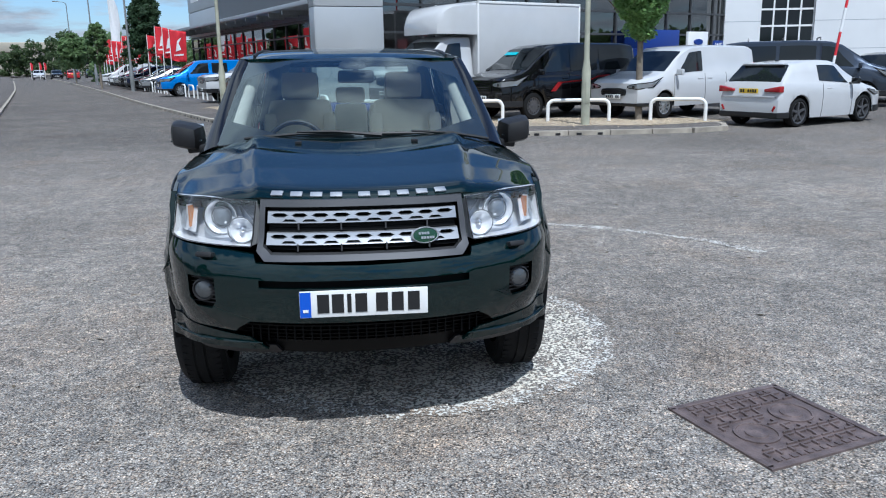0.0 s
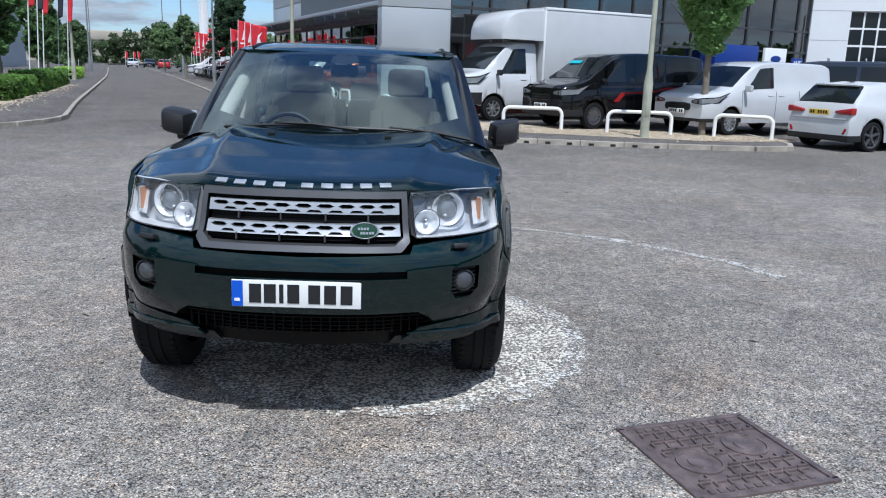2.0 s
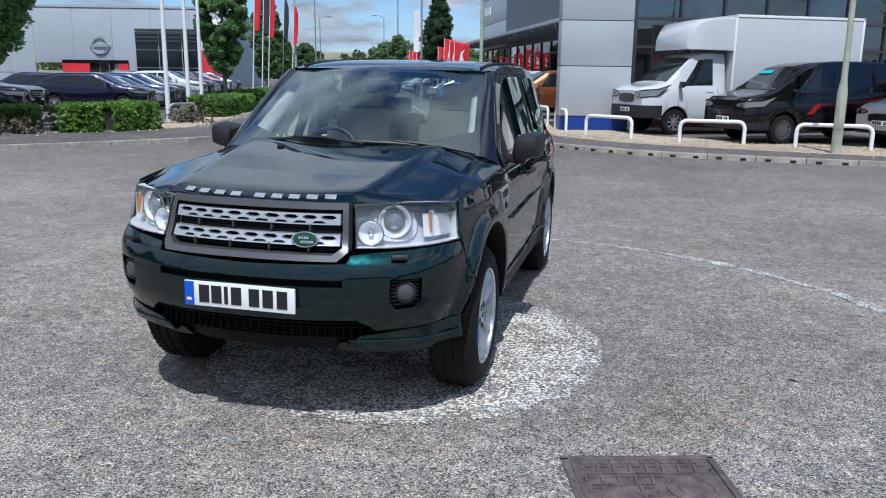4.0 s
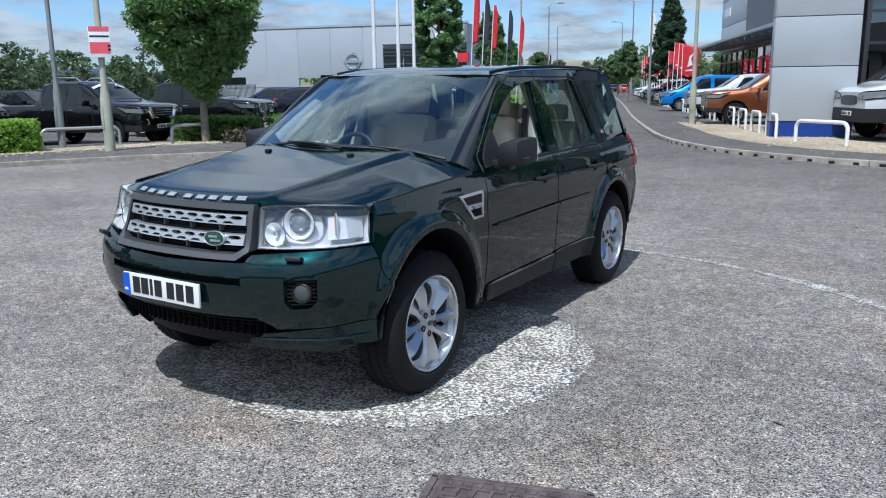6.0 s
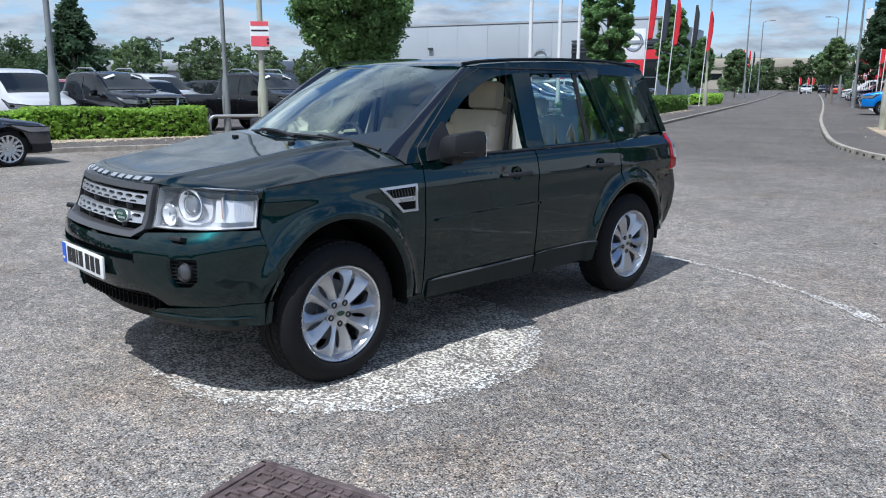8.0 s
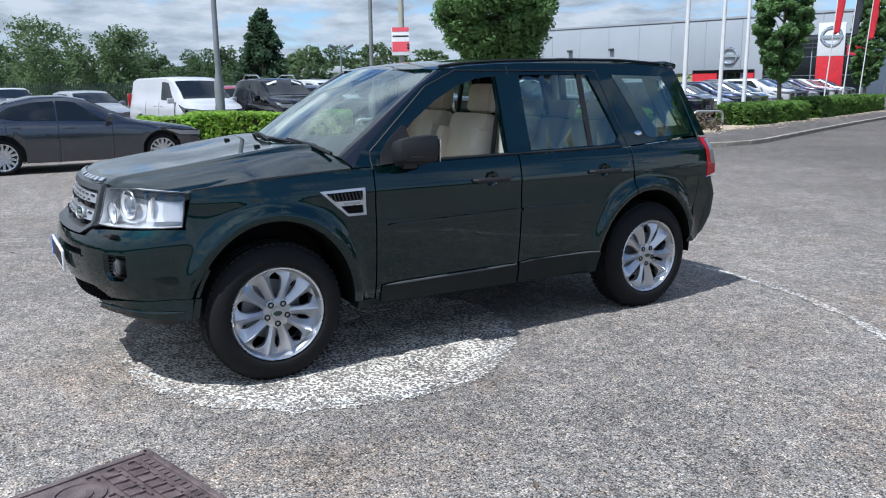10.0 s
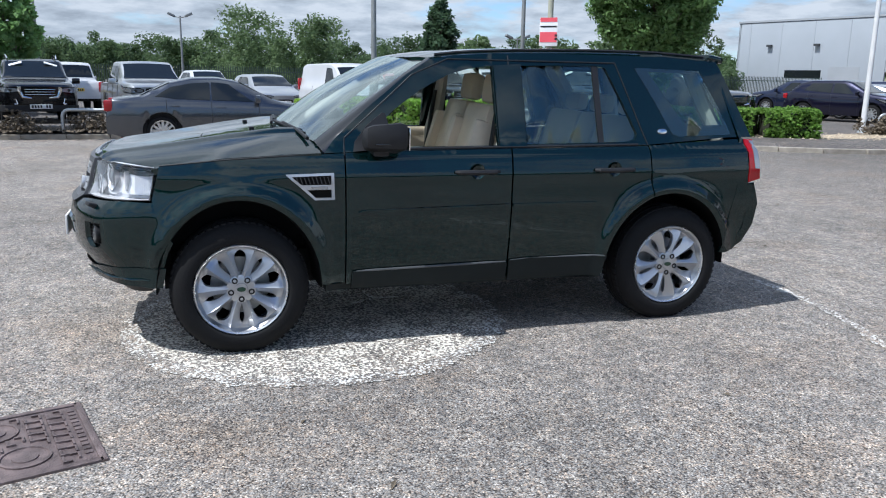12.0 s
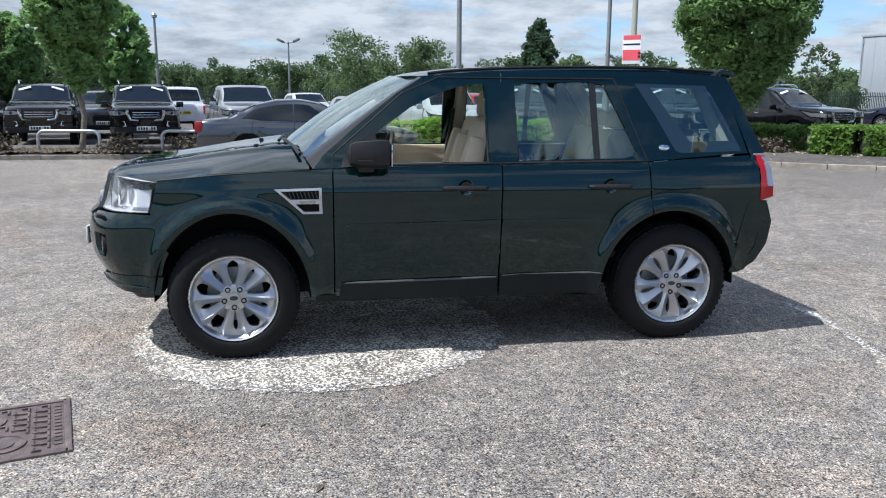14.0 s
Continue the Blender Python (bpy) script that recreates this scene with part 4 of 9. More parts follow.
# ---- the green estate car ----
GREEN = material("dark green metallic paint", (0.0026, 0.0180, 0.0186), 0.33, metal=0.72, spec=0.10, vary=0.03, scale=2.0, coat=1.0)
GREEN.node_tree.nodes["Principled BSDF"].inputs["Specular Tint"].default_value = (0.05, 0.20, 0.17, 1)
GREEN.node_tree.nodes["Principled BSDF"].inputs["Coat Roughness"].default_value = 0.015
GREEN.node_tree.nodes["Principled BSDF"].inputs["Coat IOR"].default_value = 1.52
MESH_BLACK = material("black honeycomb plastic", (0.004, 0.004, 0.0043), 0.6, vary=0.1, spec=0.12)
LEDGE_GLINT = material("sill ledge with painted highlight", (0.07, 0.073, 0.076), 0.45, vary=0.15, scale=8)
SILL = material("dark grey sill plastic", (0.011, 0.0150, 0.0150), 0.5, spec=0.2, vary=0.12, scale=6)
GRILLE_GREY = material("titanium grey grille paint", (0.092, 0.092, 0.096), 0.38, metal=0.5, vary=0.05)
GRILLE_SILVER = material("satin silver grille bar", (0.50, 0.51, 0.53), 0.32, metal=0.65, vary=0.05)
LENS = glass_material("headlight lens", (0.97, 0.98, 1.0), tint=0.96, gloss=0.03)
REFLECTOR = material("lamp reflector", (0.86, 0.87, 0.89), 0.32, metal=0.25)
LAMP_SILVER = material("lamp bezel", (0.72, 0.73, 0.75), 0.30, metal=0.3)
LAMP_GREY = material("lamp housing", (0.60, 0.61, 0.63), 0.30, metal=0.3)
LAMP_CORNER = material("smoked lamp corner", (0.15, 0.155, 0.165), 0.3, metal=0.3)
BULB_LENS = material("projector lens", (0.20, 0.22, 0.24), 0.05, metal=0.2, coat=1.0)
FOG_LENS = material("smoked fog lens", (0.07, 0.075, 0.08), 0.08, metal=0.2, coat=0.6)
AMBER = material("amber indicator", (0.46, 0.20, 0.075), 0.25, coat=0.6)
SCREEN = glass_material("windscreen glass", (0.86, 0.95, 0.92), tint=0.92, gloss=0.03, sheen=2.3, shine=(0.86, 0.95, 0.92))
SIDE_GLASS = glass_material("privacy side glass", (0.80, 0.92, 0.88), tint=0.93, gloss=0.09, shine=(0.82, 1.0, 0.92))
DARK_GLASS = glass_material("rear side glass", (0.75, 0.9, 0.85), tint=0.90, gloss=0.09, shine=(0.82, 1.0, 0.92))
LEATHER = material("almond leather", (0.66, 0.57, 0.44), 0.5, vary=0.08, scale=6, bump=0.15, bump_scale=220)
# the almond leather once more, darkened as a shaded copy
LEATHER_SHADED = material("shaded almond leather", (0.20, 0.17, 0.13), 0.55, vary=0.08, scale=6, bump=0.15, bump_scale=200)
TRIM_PALE = material("pale cabin trim", (0.40, 0.40, 0.365), 0.7, vary=0.05)
DASH = material("black dashboard", (0.018, 0.018, 0.019), 0.55, vary=0.1, scale=8, bump=0.1, bump_scale=300)
MIRROR_GLASS = material("mirror glass", (0.8, 0.82, 0.82), 0.02, metal=1.0)
BLUE_BAND = material("blue plate band", (0.01, 0.09, 0.55), 0.35)
BADGE_GREEN = material("green enamel badge", (0.008, 0.05, 0.025), 0.25, coat=0.5)

hero = thing("car", "dark green four-wheel-drive estate car standing on a worn roundabout disc", "car", at=pose(-0.037, 0, -0.006, -0.25, 0.5, 0))
side_base = soft_table([(0.25, 0.845), (0.36, 0.872), (0.46, 0.892), (0.60, 0.904), (0.78, 0.911), (0.84, 0.908), (0.98, 0.901), (1.06, 0.890), (1.11, 0.874), (1.135, 0.853), (1.16, 0.838), (1.62, 0.700), (1.70, 0.655)], 0.035)
ARCH_F, ARCH_R = (0.0, 0.37, 0.435, 0.505), (2.625, 0.37, 0.445, 0.48)


def arch_ring(y, z, arch):
    cy, cz, a, b = arch
    return math.sqrt(((y - cy) / a) ** 2 + ((z - cz) / b) ** 2)


def half(y, z):
    """Half the car's width at (y, z)."""
    w = side_base(z)
    if y < 0.1:
        w *= 1 - (0.050 + 0.030 * max(0.0, min(1.0, (z - 0.75) / 0.2))) * ((0.1 - y) / 0.6) ** 2
    if y > 2.3:
        w *= 1 - 0.040 * ((y - 2.3) / 0.9) ** 2
    if z > 1.12 and y > 2.0:
        w -= 0.012 * (y - 2.0)
    for arch in (ARCH_F, ARCH_R):
        d = arch_ring(y, z, arch)
        if z < 1.05 and d > 0.9:
            w += 0.036 * math.exp(-((d - 1.05) / 0.10) ** 2) * min(1, (1.05 - z) / 0.15)
    w += 0.006 * math.exp(-((z - 0.985) / 0.035) ** 2)
    return w


PLAN = [(0, -0.915), (0.15, -0.912), (0.30, -0.896), (0.50, -0.842), (0.65, -0.775), (0.75, -0.702), (0.815, -0.617), (0.852, -0.525), (0.874, -0.43), (0.892, -0.33), (0.905, -0.20)]
PLAN_S = [0.0]
for (xa, ya), (xb, yb) in zip(PLAN, PLAN[1:]):
    PLAN_S.append(PLAN_S[-1] + math.hypot(xb - xa, yb - ya))
plan_x, plan_y = soft_table(list(zip(PLAN_S, [p[0] for p in PLAN])), 0.12), soft_table(list(zip(PLAN_S, [p[1] for p in PLAN])), 0.12)
set_back = soft_table([(0.30, 0.20), (0.38, 0.13), (0.44, 0.085), (0.50, 0.045), (0.58, 0.012), (0.66, 0.0), (0.74, 0.0), (0.79, 0.012), (0.825, 0.035), (0.85, 0.076), (0.90, 0.102), (1.0, 0.128), (1.08, 0.158)], 0.03)


def round_to(y):
    """How far round the nose the side reaches the given y."""
    return float(np.interp(y, [q[1] for q in PLAN], PLAN_S))



def front(s, z, out=0.0):
    """The place on the car's nose, s metres round it from the middle, at height z."""
    a = min(abs(s), 1.36)
    sg = 1 if s >= 0 else -1
    x, y = plan_x(a) if a > 0.06 else a, plan_y(a)
    dx, dy = plan_x(a + 0.03) - plan_x(max(a - 0.03, 0)), plan_y(a + 0.03) - plan_y(max(a - 0.03, 0))
    n = math.hypot(dx, dy)
    nx, ny = dy / n, -dx / n
    k = ny * ny
    high = max(0.0, min(1.0, (z - 0.80) / 0.10))
    back = set_back(z) * (1 + (0.9 * a * a if z < 0.7 else 0)) * (k + (math.sqrt(k) - k) * high) + (0.915 - side_base(z) + 0.20 * max(0, 0.62 - z) * max(0, 1 - k * 0.4)) * (1 - k) - out
    back += 0.014 * max(0.0, min(1.0, (z - 0.78) / 0.2)) * (1 - k) ** 1.5
    for arch in (ARCH_F,):
        d = arch_ring(y, z, arch)
        if d > 0.9:
            back -= 0.036 * math.exp(-((d - 1.05) / 0.10) ** 2) * (1 - k)
    return Vector((sg * (x - nx * back), y - ny * back, z))


def arch_points(arch, a0, a1, n=14, grow=1.0):
    cy, cz, a, b = arch
    return [(cy + grow * a * math.cos(t), cz + grow * b * math.sin(t)) for t in np.linspace(radians(a0), radians(a1), n)]


def side_panel(name, outline, parent, mat=GREEN, sgn=1, holes=(), out=0.0, step=0.06, lip=0.025, label="", edge=0.03):
    bm = sheet(outline, lambda u, v: Vector((sgn * (half(u, v) + out), u, v)), step, holes, lip, (-sgn, 0, 0), edge_step=edge)
    bmesh.ops.recalc_face_normals(bm, faces=bm.faces[:])
    f = max(bm.faces, key=lambda q: q.calc_area())
    if f.normal.x * sgn < 0:
        bmesh.ops.reverse_faces(bm, faces=bm.faces[:])
    return part(name, bm, mat, parent, label, True if lip == 0 else "sharp")


def front_panel(name, outline, parent, mat=GREEN, holes=(), out=0.0, step=0.05, lip=0.025, label="", edge=0.03):
    bm = sheet(outline, lambda u, v: front(u, v, out), step, holes, lip, (0, 1, 0), edge_step=edge)
    bmesh.ops.recalc_face_normals(bm, faces=bm.faces[:])
    f = max(bm.faces, key=lambda q: q.calc_area())
    if f.normal.y > 0:
        bmesh.ops.reverse_faces(bm, faces=bm.faces[:])
    return part(name, bm, mat, parent, label)


def mirrored(pts):
    return [(-u, v) for u, v in reversed(pts)]


# nose
FOG = [(0.755, 0.606), (0.792, 0.638), (0.792, 0.738), (0.643, 0.738), (0.643, 0.638), (0.671, 0.602)]
SLOT = [(-0.44, 0.705), (0.44, 0.705), (0.44, 0.738), (-0.44, 0.738)]
RIGHT_EDGE = [(0.0, 0.553), (0.50, 0.553), (0.56, 0.520), (0.60, 0.488), (0.95, 0.505), (round_to(-0.417), 0.515), (round_to(-0.387), 0.60), (round_to(-0.360), 0.652), (round_to(-0.392), 0.706), (round_to(-0.428), 0.858), (0.95, 0.862), (0.80, 0.856), (0.60, 0.846), (0.475, 0.836), (0.455, 0.805), (0.0, 0.795)]
front_panel("front_bumper", RIGHT_EDGE + mirrored(RIGHT_EDGE), hero, holes=[FOG, mirrored(FOG), SLOT], step=0.028, edge=0.02)
front_panel("bumper_slot", [(-0.45, 0.70), (0.45, 0.70), (0.45, 0.745), (-0.45, 0.745)], hero, MESH_BLACK, out=-0.035, lip=0)
front_panel("slot_lip", [(-0.44, 0.698), (0.44, 0.698), (0.44, 0.708), (-0.44, 0.708)], hero, out=0.006, lip=0.02)
LIP = [(0.44, 0.418), (0.60, 0.412), (0.90, 0.408), (1.08, 0.408), (1.10, 0.512), (0.95, 0.506), (0.72, 0.494), (0.52, 0.474)]
for o in (LIP, mirrored(LIP)):
    bm = sheet(o, lambda u, v: front(u, v, 0.004 + 0.5 * max(0.0, 0.50 - v)), 0.04, (), 0.05, (0, 1, 0), edge_step=0.03)
    bmesh.ops.recalc_face_normals(bm, faces=bm.faces[:])
    if max(bm.faces, key=lambda q: q.calc_area()).normal.y > 0:
        bmesh.ops.reverse_faces(bm, faces=bm.faces[:])
    part("bumper_lip", bm, GREEN, hero)
SKIRT = [(0.40, 0.384), (0.52, 0.366), (0.70, 0.352), (0.98, 0.362), (1.04, 0.420), (0.80, 0.424), (0.42, 0.428)]
for sgn in (1, -1):
    front_panel("chin_skirt", SKIRT if sgn > 0 else mirrored(SKIRT), hero, PLASTIC, out=0.004, lip=0.05, step=0.05)
    tube(bm := bmesh.new(), [front(sgn * u, v, 0.008 + 0.5 * max(0.0, 0.50 - v)) for u, v in ((0.46, 0.452), (0.60, 0.447), (0.80, 0.443), (0.96, 0.444), (1.06, 0.452))], [0.003, 0.008, 0.009, 0.008, 0.003], 8)
    part("lip_ridge", bm, GREEN, hero)
VAL = [(0.0, 0.375), (0.50, 0.378), (0.80, 0.39), (1.0, 0.40), (1.05, 0.475), (0.9, 0.466), (0.55, 0.455), (0.0, 0.452)]
front_panel("valance", VAL + mirrored(VAL), hero, MESH_BLACK, out=-0.025, lip=0.06)
INT = [(0.0, 0.435), (0.50, 0.445), (0.585, 0.49), (0.57, 0.53), (0.52, 0.566), (0.0, 0.566)]
intake = front_panel("lower_grille", INT + mirrored(INT), hero, MESH_BLACK, out=-0.045, lip=0.0)
for k in range(5):
    front_panel("mesh_bar", [(-0.55, 0.462 + k * 0.021), (0.55, 0.462 + k * 0.021), (0.55, 0.468 + k * 0.021), (-0.55, 0.468 + k * 0.021)], intake, MESH_BLACK, out=-0.03, lip=0.02, step=0.1)
for k in range(27):
    x = -0.52 + k * 0.04
    part("mesh_rib", box(bmesh.new(), 0.006, 0.02, 0.105, Matrix.Translation(front(x, 0.51, -0.036)), 0), MESH_BLACK, intake)
for sgn in (1, -1):
    o = FOG if sgn > 0 else mirrored(FOG)
    fog = front_panel("fog_surround", [((u - sgn * 0.715) * 1.02 + sgn * 0.715, (v - 0.678) * 1.02 + 0.678) for u, v in o], hero, MESH_BLACK, out=-0.03, lip=0.0)
    c = front(sgn * 0.720, 0.676, -0.022)
    n = (front(sgn * 0.720, 0.676, 0.1) - c + Vector((0, -0.12, 0))).normalized()
    q = n.to_track_quat("Z", "Y").to_matrix().to_4x4()
    lathe(bm := bmesh.new(), [(0.049, -0.03), (0.049, 0.008), (0.043, 0.012), (0.040, 0.004)], Matrix.Translation(c) @ q, 24)
    part("ring", bm, PLASTIC, fog)
    lathe(bm := bmesh.new(), [(0.040, 0.004), (0.028, 0.012), (0.0, 0.015)], Matrix.Translation(c) @ q, 24)
    part("fog_lamp", bm, FOG_LENS, fog, "smoked glass fog lamp")
    for k in range(7):
        part("rib", box(bmesh.new(), 0.138, 0.006, 0.004, Matrix.Translation(front(sgn * 0.715, 0.621 + k * 0.0175, -0.024)) @ pose(0, 0, 0, 0, 0, sgn * 33)), PLASTIC, fog)
    # headlight washer
    w = front(sgn * 0.70, 0.828, 0.0)
    part("washer_cap", box(bmesh.new(), 0.075, 0.05, 0.022, Matrix.Translation(w + Vector((0, -0.012, 0.0))) @ pose(0, 0, 0, -18, 0, sgn * 20), 0.008), PLASTIC, hero)

# number plate, its letters as bars
pm = Matrix.Translation(front(0, 0.648, 0.014)) @ pose(-0.01, 0, 0)
plate = part("number_plate", box(bmesh.new(), 0.52, 0.012, 0.111, pm, 0.004), PLATE_WHITE, hero, "white front number plate with dark bars and a blue band")
part("blue_band", box(bmesh.new(), 0.044, 0.004, 0.105, pm @ pose(-0.236, -0.0075, 0)), BLUE_BAND, plate)
part("bar", box(bmesh.new(), 0.022, 0.003, 0.012, pm @ pose(-0.236, -0.0105, -0.025)), PLATE_WHITE, plate)
for xb in (-0.165, -0.106, -0.06, -0.012, 0.072, 0.136, 0.202):
    part("bar", box(bmesh.new(), 0.017 if xb == -0.06 else 0.048, 0.003, 0.078, pm @ pose(xb, -0.0075, 0.002)), INK, plate)

# grille
GO = [(-0.415, 0.816), (0.415, 0.816), (0.462, 0.85), (0.462, 1.05), (-0.462, 1.05), (-0.462, 0.85)]
GI = [(-0.393, 0.838), (0.393, 0.838), (0.436, 0.866), (0.436, 1.022), (-0.436, 1.022), (-0.436, 0.866)]
grille = front_panel("grille", GO, hero, GRILLE_GREY, [GI], out=0.016, lip=0.05, step=0.05)
front_panel("backing", [(-0.44, 0.825), (0.44, 0.825), (0.44, 1.03), (-0.44, 1.03)], grille, MESH_BLACK, out=-0.05, lip=0)
for z0 in (0.872, 0.958):
    holes = []
    for k in range(9):
        c = -0.372 + k * 0.093
        holes.append([(c - 0.038, z0 + 0.031), (c - 0.020, z0 + 0.0225), (c + 0.020, z0 + 0.0225), (c + 0.038, z0 + 0.031), (c + 0.020, z0 + 0.0395), (c - 0.020, z0 + 0.0395)])
    for k in range(8):
        c = -0.3255 + k * 0.093
        holes.append([(c - 0.034, z0 + 0.005), (c + 0.034, z0 + 0.005), (c + 0.020, z0 + 0.0155), (c - 0.020, z0 + 0.0155)])
    front_panel("grille_bar", [(-0.425, z0), (0.425, z0), (0.425, z0 + 0.046), (-0.425, z0 + 0.046)], grille, GRILLE_SILVER, holes, out=0.012, lip=0.03, step=0.04, edge=0.04)
    for zz in (z0 - 0.012, z0 + 0.058):
        front_panel("slat", [(-0.425, zz - 0.008), (0.425, zz - 0.008), (0.425, zz + 0.006), (-0.425, zz + 0.006)], grille, MESH_BLACK, out=-0.012, lip=0.03, step=0.08)
for k in range(4):
    for zz in (0.862, 0.945):
        part("rib", box(bmesh.new(), 0.006, 0.03, 0.03, Matrix.Translation(front(-0.285 + k * 0.19, zz, 0.0))), GRILLE_GREY, grille)
bc = front(0.265, 0.897, 0.022)
bq = Matrix.Translation(bc) @ pose(0, 0, 0, 90 - 10, 0, 9)
lathe(bm := bmesh.new(), [(1.0, -0.010), (1.0, 0.004), (0.92, 0.008), (0.86, 0.005)], bq @ Matrix.Diagonal((0.060, 0.035, 1, 1)), 32)
badge = part("badge", bm, GRILLE_SILVER, grille, "green oval badge with a chrome rim")
lathe(bm := bmesh.new(), [(0.88, 0.004), (0.5, 0.006), (0.0, 0.007)], bq @ Matrix.Diagonal((0.060, 0.035, 1, 1)), 32)
part("badge_field", bm, BADGE_GREEN, badge)
for zz, xs in ((0.008, (-0.024, -0.012, 0.0, 0.012)), (-0.010, (-0.014, -0.002, 0.010, 0.022, 0.033))):
    for x_ in xs:
        part("bar", box(bmesh.new(), 0.009, 0.010, 0.003, bq @ pose(x_, zz, 0.007)), GRILLE_SILVER, badge)

# headlights
HL = [(0.498, 0.862), (0.62, 0.862), (0.80, 0.866), (0.95, 0.870), (1.080, 0.872), (1.095, 0.95), (1.105, 1.036), (0.95, 1.046), (0.80, 1.050), (0.60, 1.046), (0.492, 1.038)]
for sgn in (1, -1):
    o = HL if sgn > 0 else mirrored(HL)
    lamp = front_panel("headlight", o, hero, LAMP_GREY, out=-0.075, lip=0, step=0.05, label="clear headlight with an amber indicator")

    def disc(name, s, z, r, prof, mat, deep, parent, squash=1.0):
        c = front(sgn * s, z, deep)
        n = (front(sgn * s, z, deep + 0.1) - c).normalized()
        n = (n + Vector((0, -0.9, 0))).normalized()
        q = Matrix.Translation(c) @ n.to_track_quat("Z", "Y").to_matrix().to_4x4()
        lathe(bm := bmesh.new(), [(a * r, b * r) for a, b in prof], q @ Matrix.Diagonal((1, squash, 1, 1)), 36)
        return part(name, bm, mat, parent)
    plate_o = [(0.61, 0.885), (0.74, 0.875), (0.85, 0.90), (0.865, 0.965), (0.83, 1.03), (0.72, 1.042), (0.63, 1.03), (0.585, 0.97)]
    front_panel("inner_bezel", smooth_line(plate_o if sgn > 0 else mirrored(plate_o), 0.03, True, 1), lamp, LAMP_SILVER, out=-0.055, lip=0.02)
    cor = [(0.495, 0.866), (0.525, 0.866), (0.512, 0.95), (0.56, 0.985), (0.60, 1.02), (0.63, 1.046), (0.494, 1.036)]
    front_panel("inner_corner", cor if sgn > 0 else mirrored(cor), lamp, LAMP_CORNER, out=-0.045, lip=0.0)
    disc("bowl", 0.705, 0.966, 0.074, [(1.0, 0.16), (0.95, 0.2), (0.78, 0.05), (0.62, -0.25), (0.55, -0.3)], REFLECTOR, -0.045, lamp)
    disc("projector", 0.705, 0.966, 0.074, [(0.58, -0.25), (0.58, 0.0), (0.45, 0.16), (0.25, 0.27), (0.0, 0.31)], BULB_LENS, -0.045, lamp)
    disc("beam_bowl", 0.572, 0.918, 0.054, [(1.0, 0.10), (0.93, 0.14), (0.75, -0.05), (0.4, -0.3), (0.0, -0.42)], REFLECTOR, -0.032, lamp)
    disc("bulb", 0.572, 0.918, 0.054, [(0.22, -0.3), (0.22, 0.05), (0.12, 0.14), (0.0, 0.16)], CHROME, -0.032, lamp)
    for s_, z_, r_, dp in ((0.705, 0.966, 0.076, -0.040), (0.705, 0.966, 0.044, -0.046), (0.572, 0.918, 0.056, -0.028)):
        c = front(sgn * s_, z_, dp)
        n = ((front(sgn * s_, z_, dp + 0.1) - c).normalized() + Vector((0, -0.9, 0))).normalized()
        lathe(bm := bmesh.new(), [(r_ - 0.002, 0.0), (r_, 0.004), (r_ + 0.003, 0.0)], Matrix.Translation(c) @ n.to_track_quat("Z", "Y").to_matrix().to_4x4() @ pose(0, 0, 0.008), 36)
        part("lamp_ring", bm, LAMP_CORNER, lamp, "dark ring round a reflector")
    ind = [(0.875, 0.895), (1.07, 0.893), (1.088, 1.022), (0.895, 1.03), (0.885, 0.965)]
    front_panel("side_reflector", ind if sgn > 0 else mirrored(ind), lamp, REFLECTOR, out=-0.032, lip=0.01)
    for s0 in (0.925,):
        c = front(sgn * s0, 0.966, -0.026)
        mt_ = Matrix.Translation(c) @ pose(0, 0, 0, 0, 0, -42 * sgn)
        part("indicator", box(bmesh.new(), 0.032, 0.004, 0.092, mt_ @ pose(0, 0, -0.006), 0.0), AMBER, lamp, "amber indicator")
        part("indicator_back", box(bmesh.new(), 0.040, 0.004, 0.102, mt_ @ pose(0, 0.005, -0.006), 0.0), LAMP_SILVER, lamp)
    bm = bmesh.new()
    loop = smooth_line(o, 0.03) + [o[0]]
    edge_ = [(bm.verts.new(front(u, v, 0.004)), bm.verts.new(front(u, v, -0.076))) for u, v in loop]
    for (a, b), (c_, d_) in zip(edge_, edge_[1:]):
        bm.faces.new((a, b, d_, c_))
    bmesh.ops.recalc_face_normals(bm, faces=bm.faces[:])
    part("lamp_wall", bm, LAMP_SILVER, lamp)
    for k in range(7):
        s0 = 0.985 + k * 0.0125
        front_panel("flute", [(sgn * s0, 0.90), (sgn * (s0 + 0.007), 0.90), (sgn * (s0 + 0.007), 1.018), (sgn * s0, 1.018)], lamp, LAMP_SILVER, out=-0.024, lip=0.008, step=0.06)
    ln = front_panel("lens", o, lamp, LENS, out=0.006, lip=0.0, step=0.05)
    ln.visible_shadow = False
    tube(bm := bmesh.new(), [front(u, v, 0.0) for u, v in smooth_line(o, 0.04)] + [front(*o[0], 0.0)], 0.003, 6, False)
    part("seal", bm, PLASTIC, lamp)

# bonnet
mid_line = soft_table([(-0.80, 1.018), (-0.775, 1.048), (-0.745, 1.072), (-0.70, 1.090), (-0.64, 1.100), (-0.36, 1.136), (0.0, 1.190), (0.23, 1.222), (0.34, 1.225)], 0.028)
edge_line = soft_table([(-0.80, 1.015), (-0.70, 1.036), (-0.36, 1.058), (-0.06, 1.084), (0.25, 1.100), (0.45, 1.108)], 0.05)


EDGE_X, EDGE_Y = zip(*[front(s, 1.05, 0.0)[:2] for s in np.linspace(0.0, 1.25, 26)])


def bonnet_front(a):
    """The bonnet's front edge, which follows the lamps' upper edge."""
    return float(np.interp(a, EDGE_X, EDGE_Y)) + 0.004


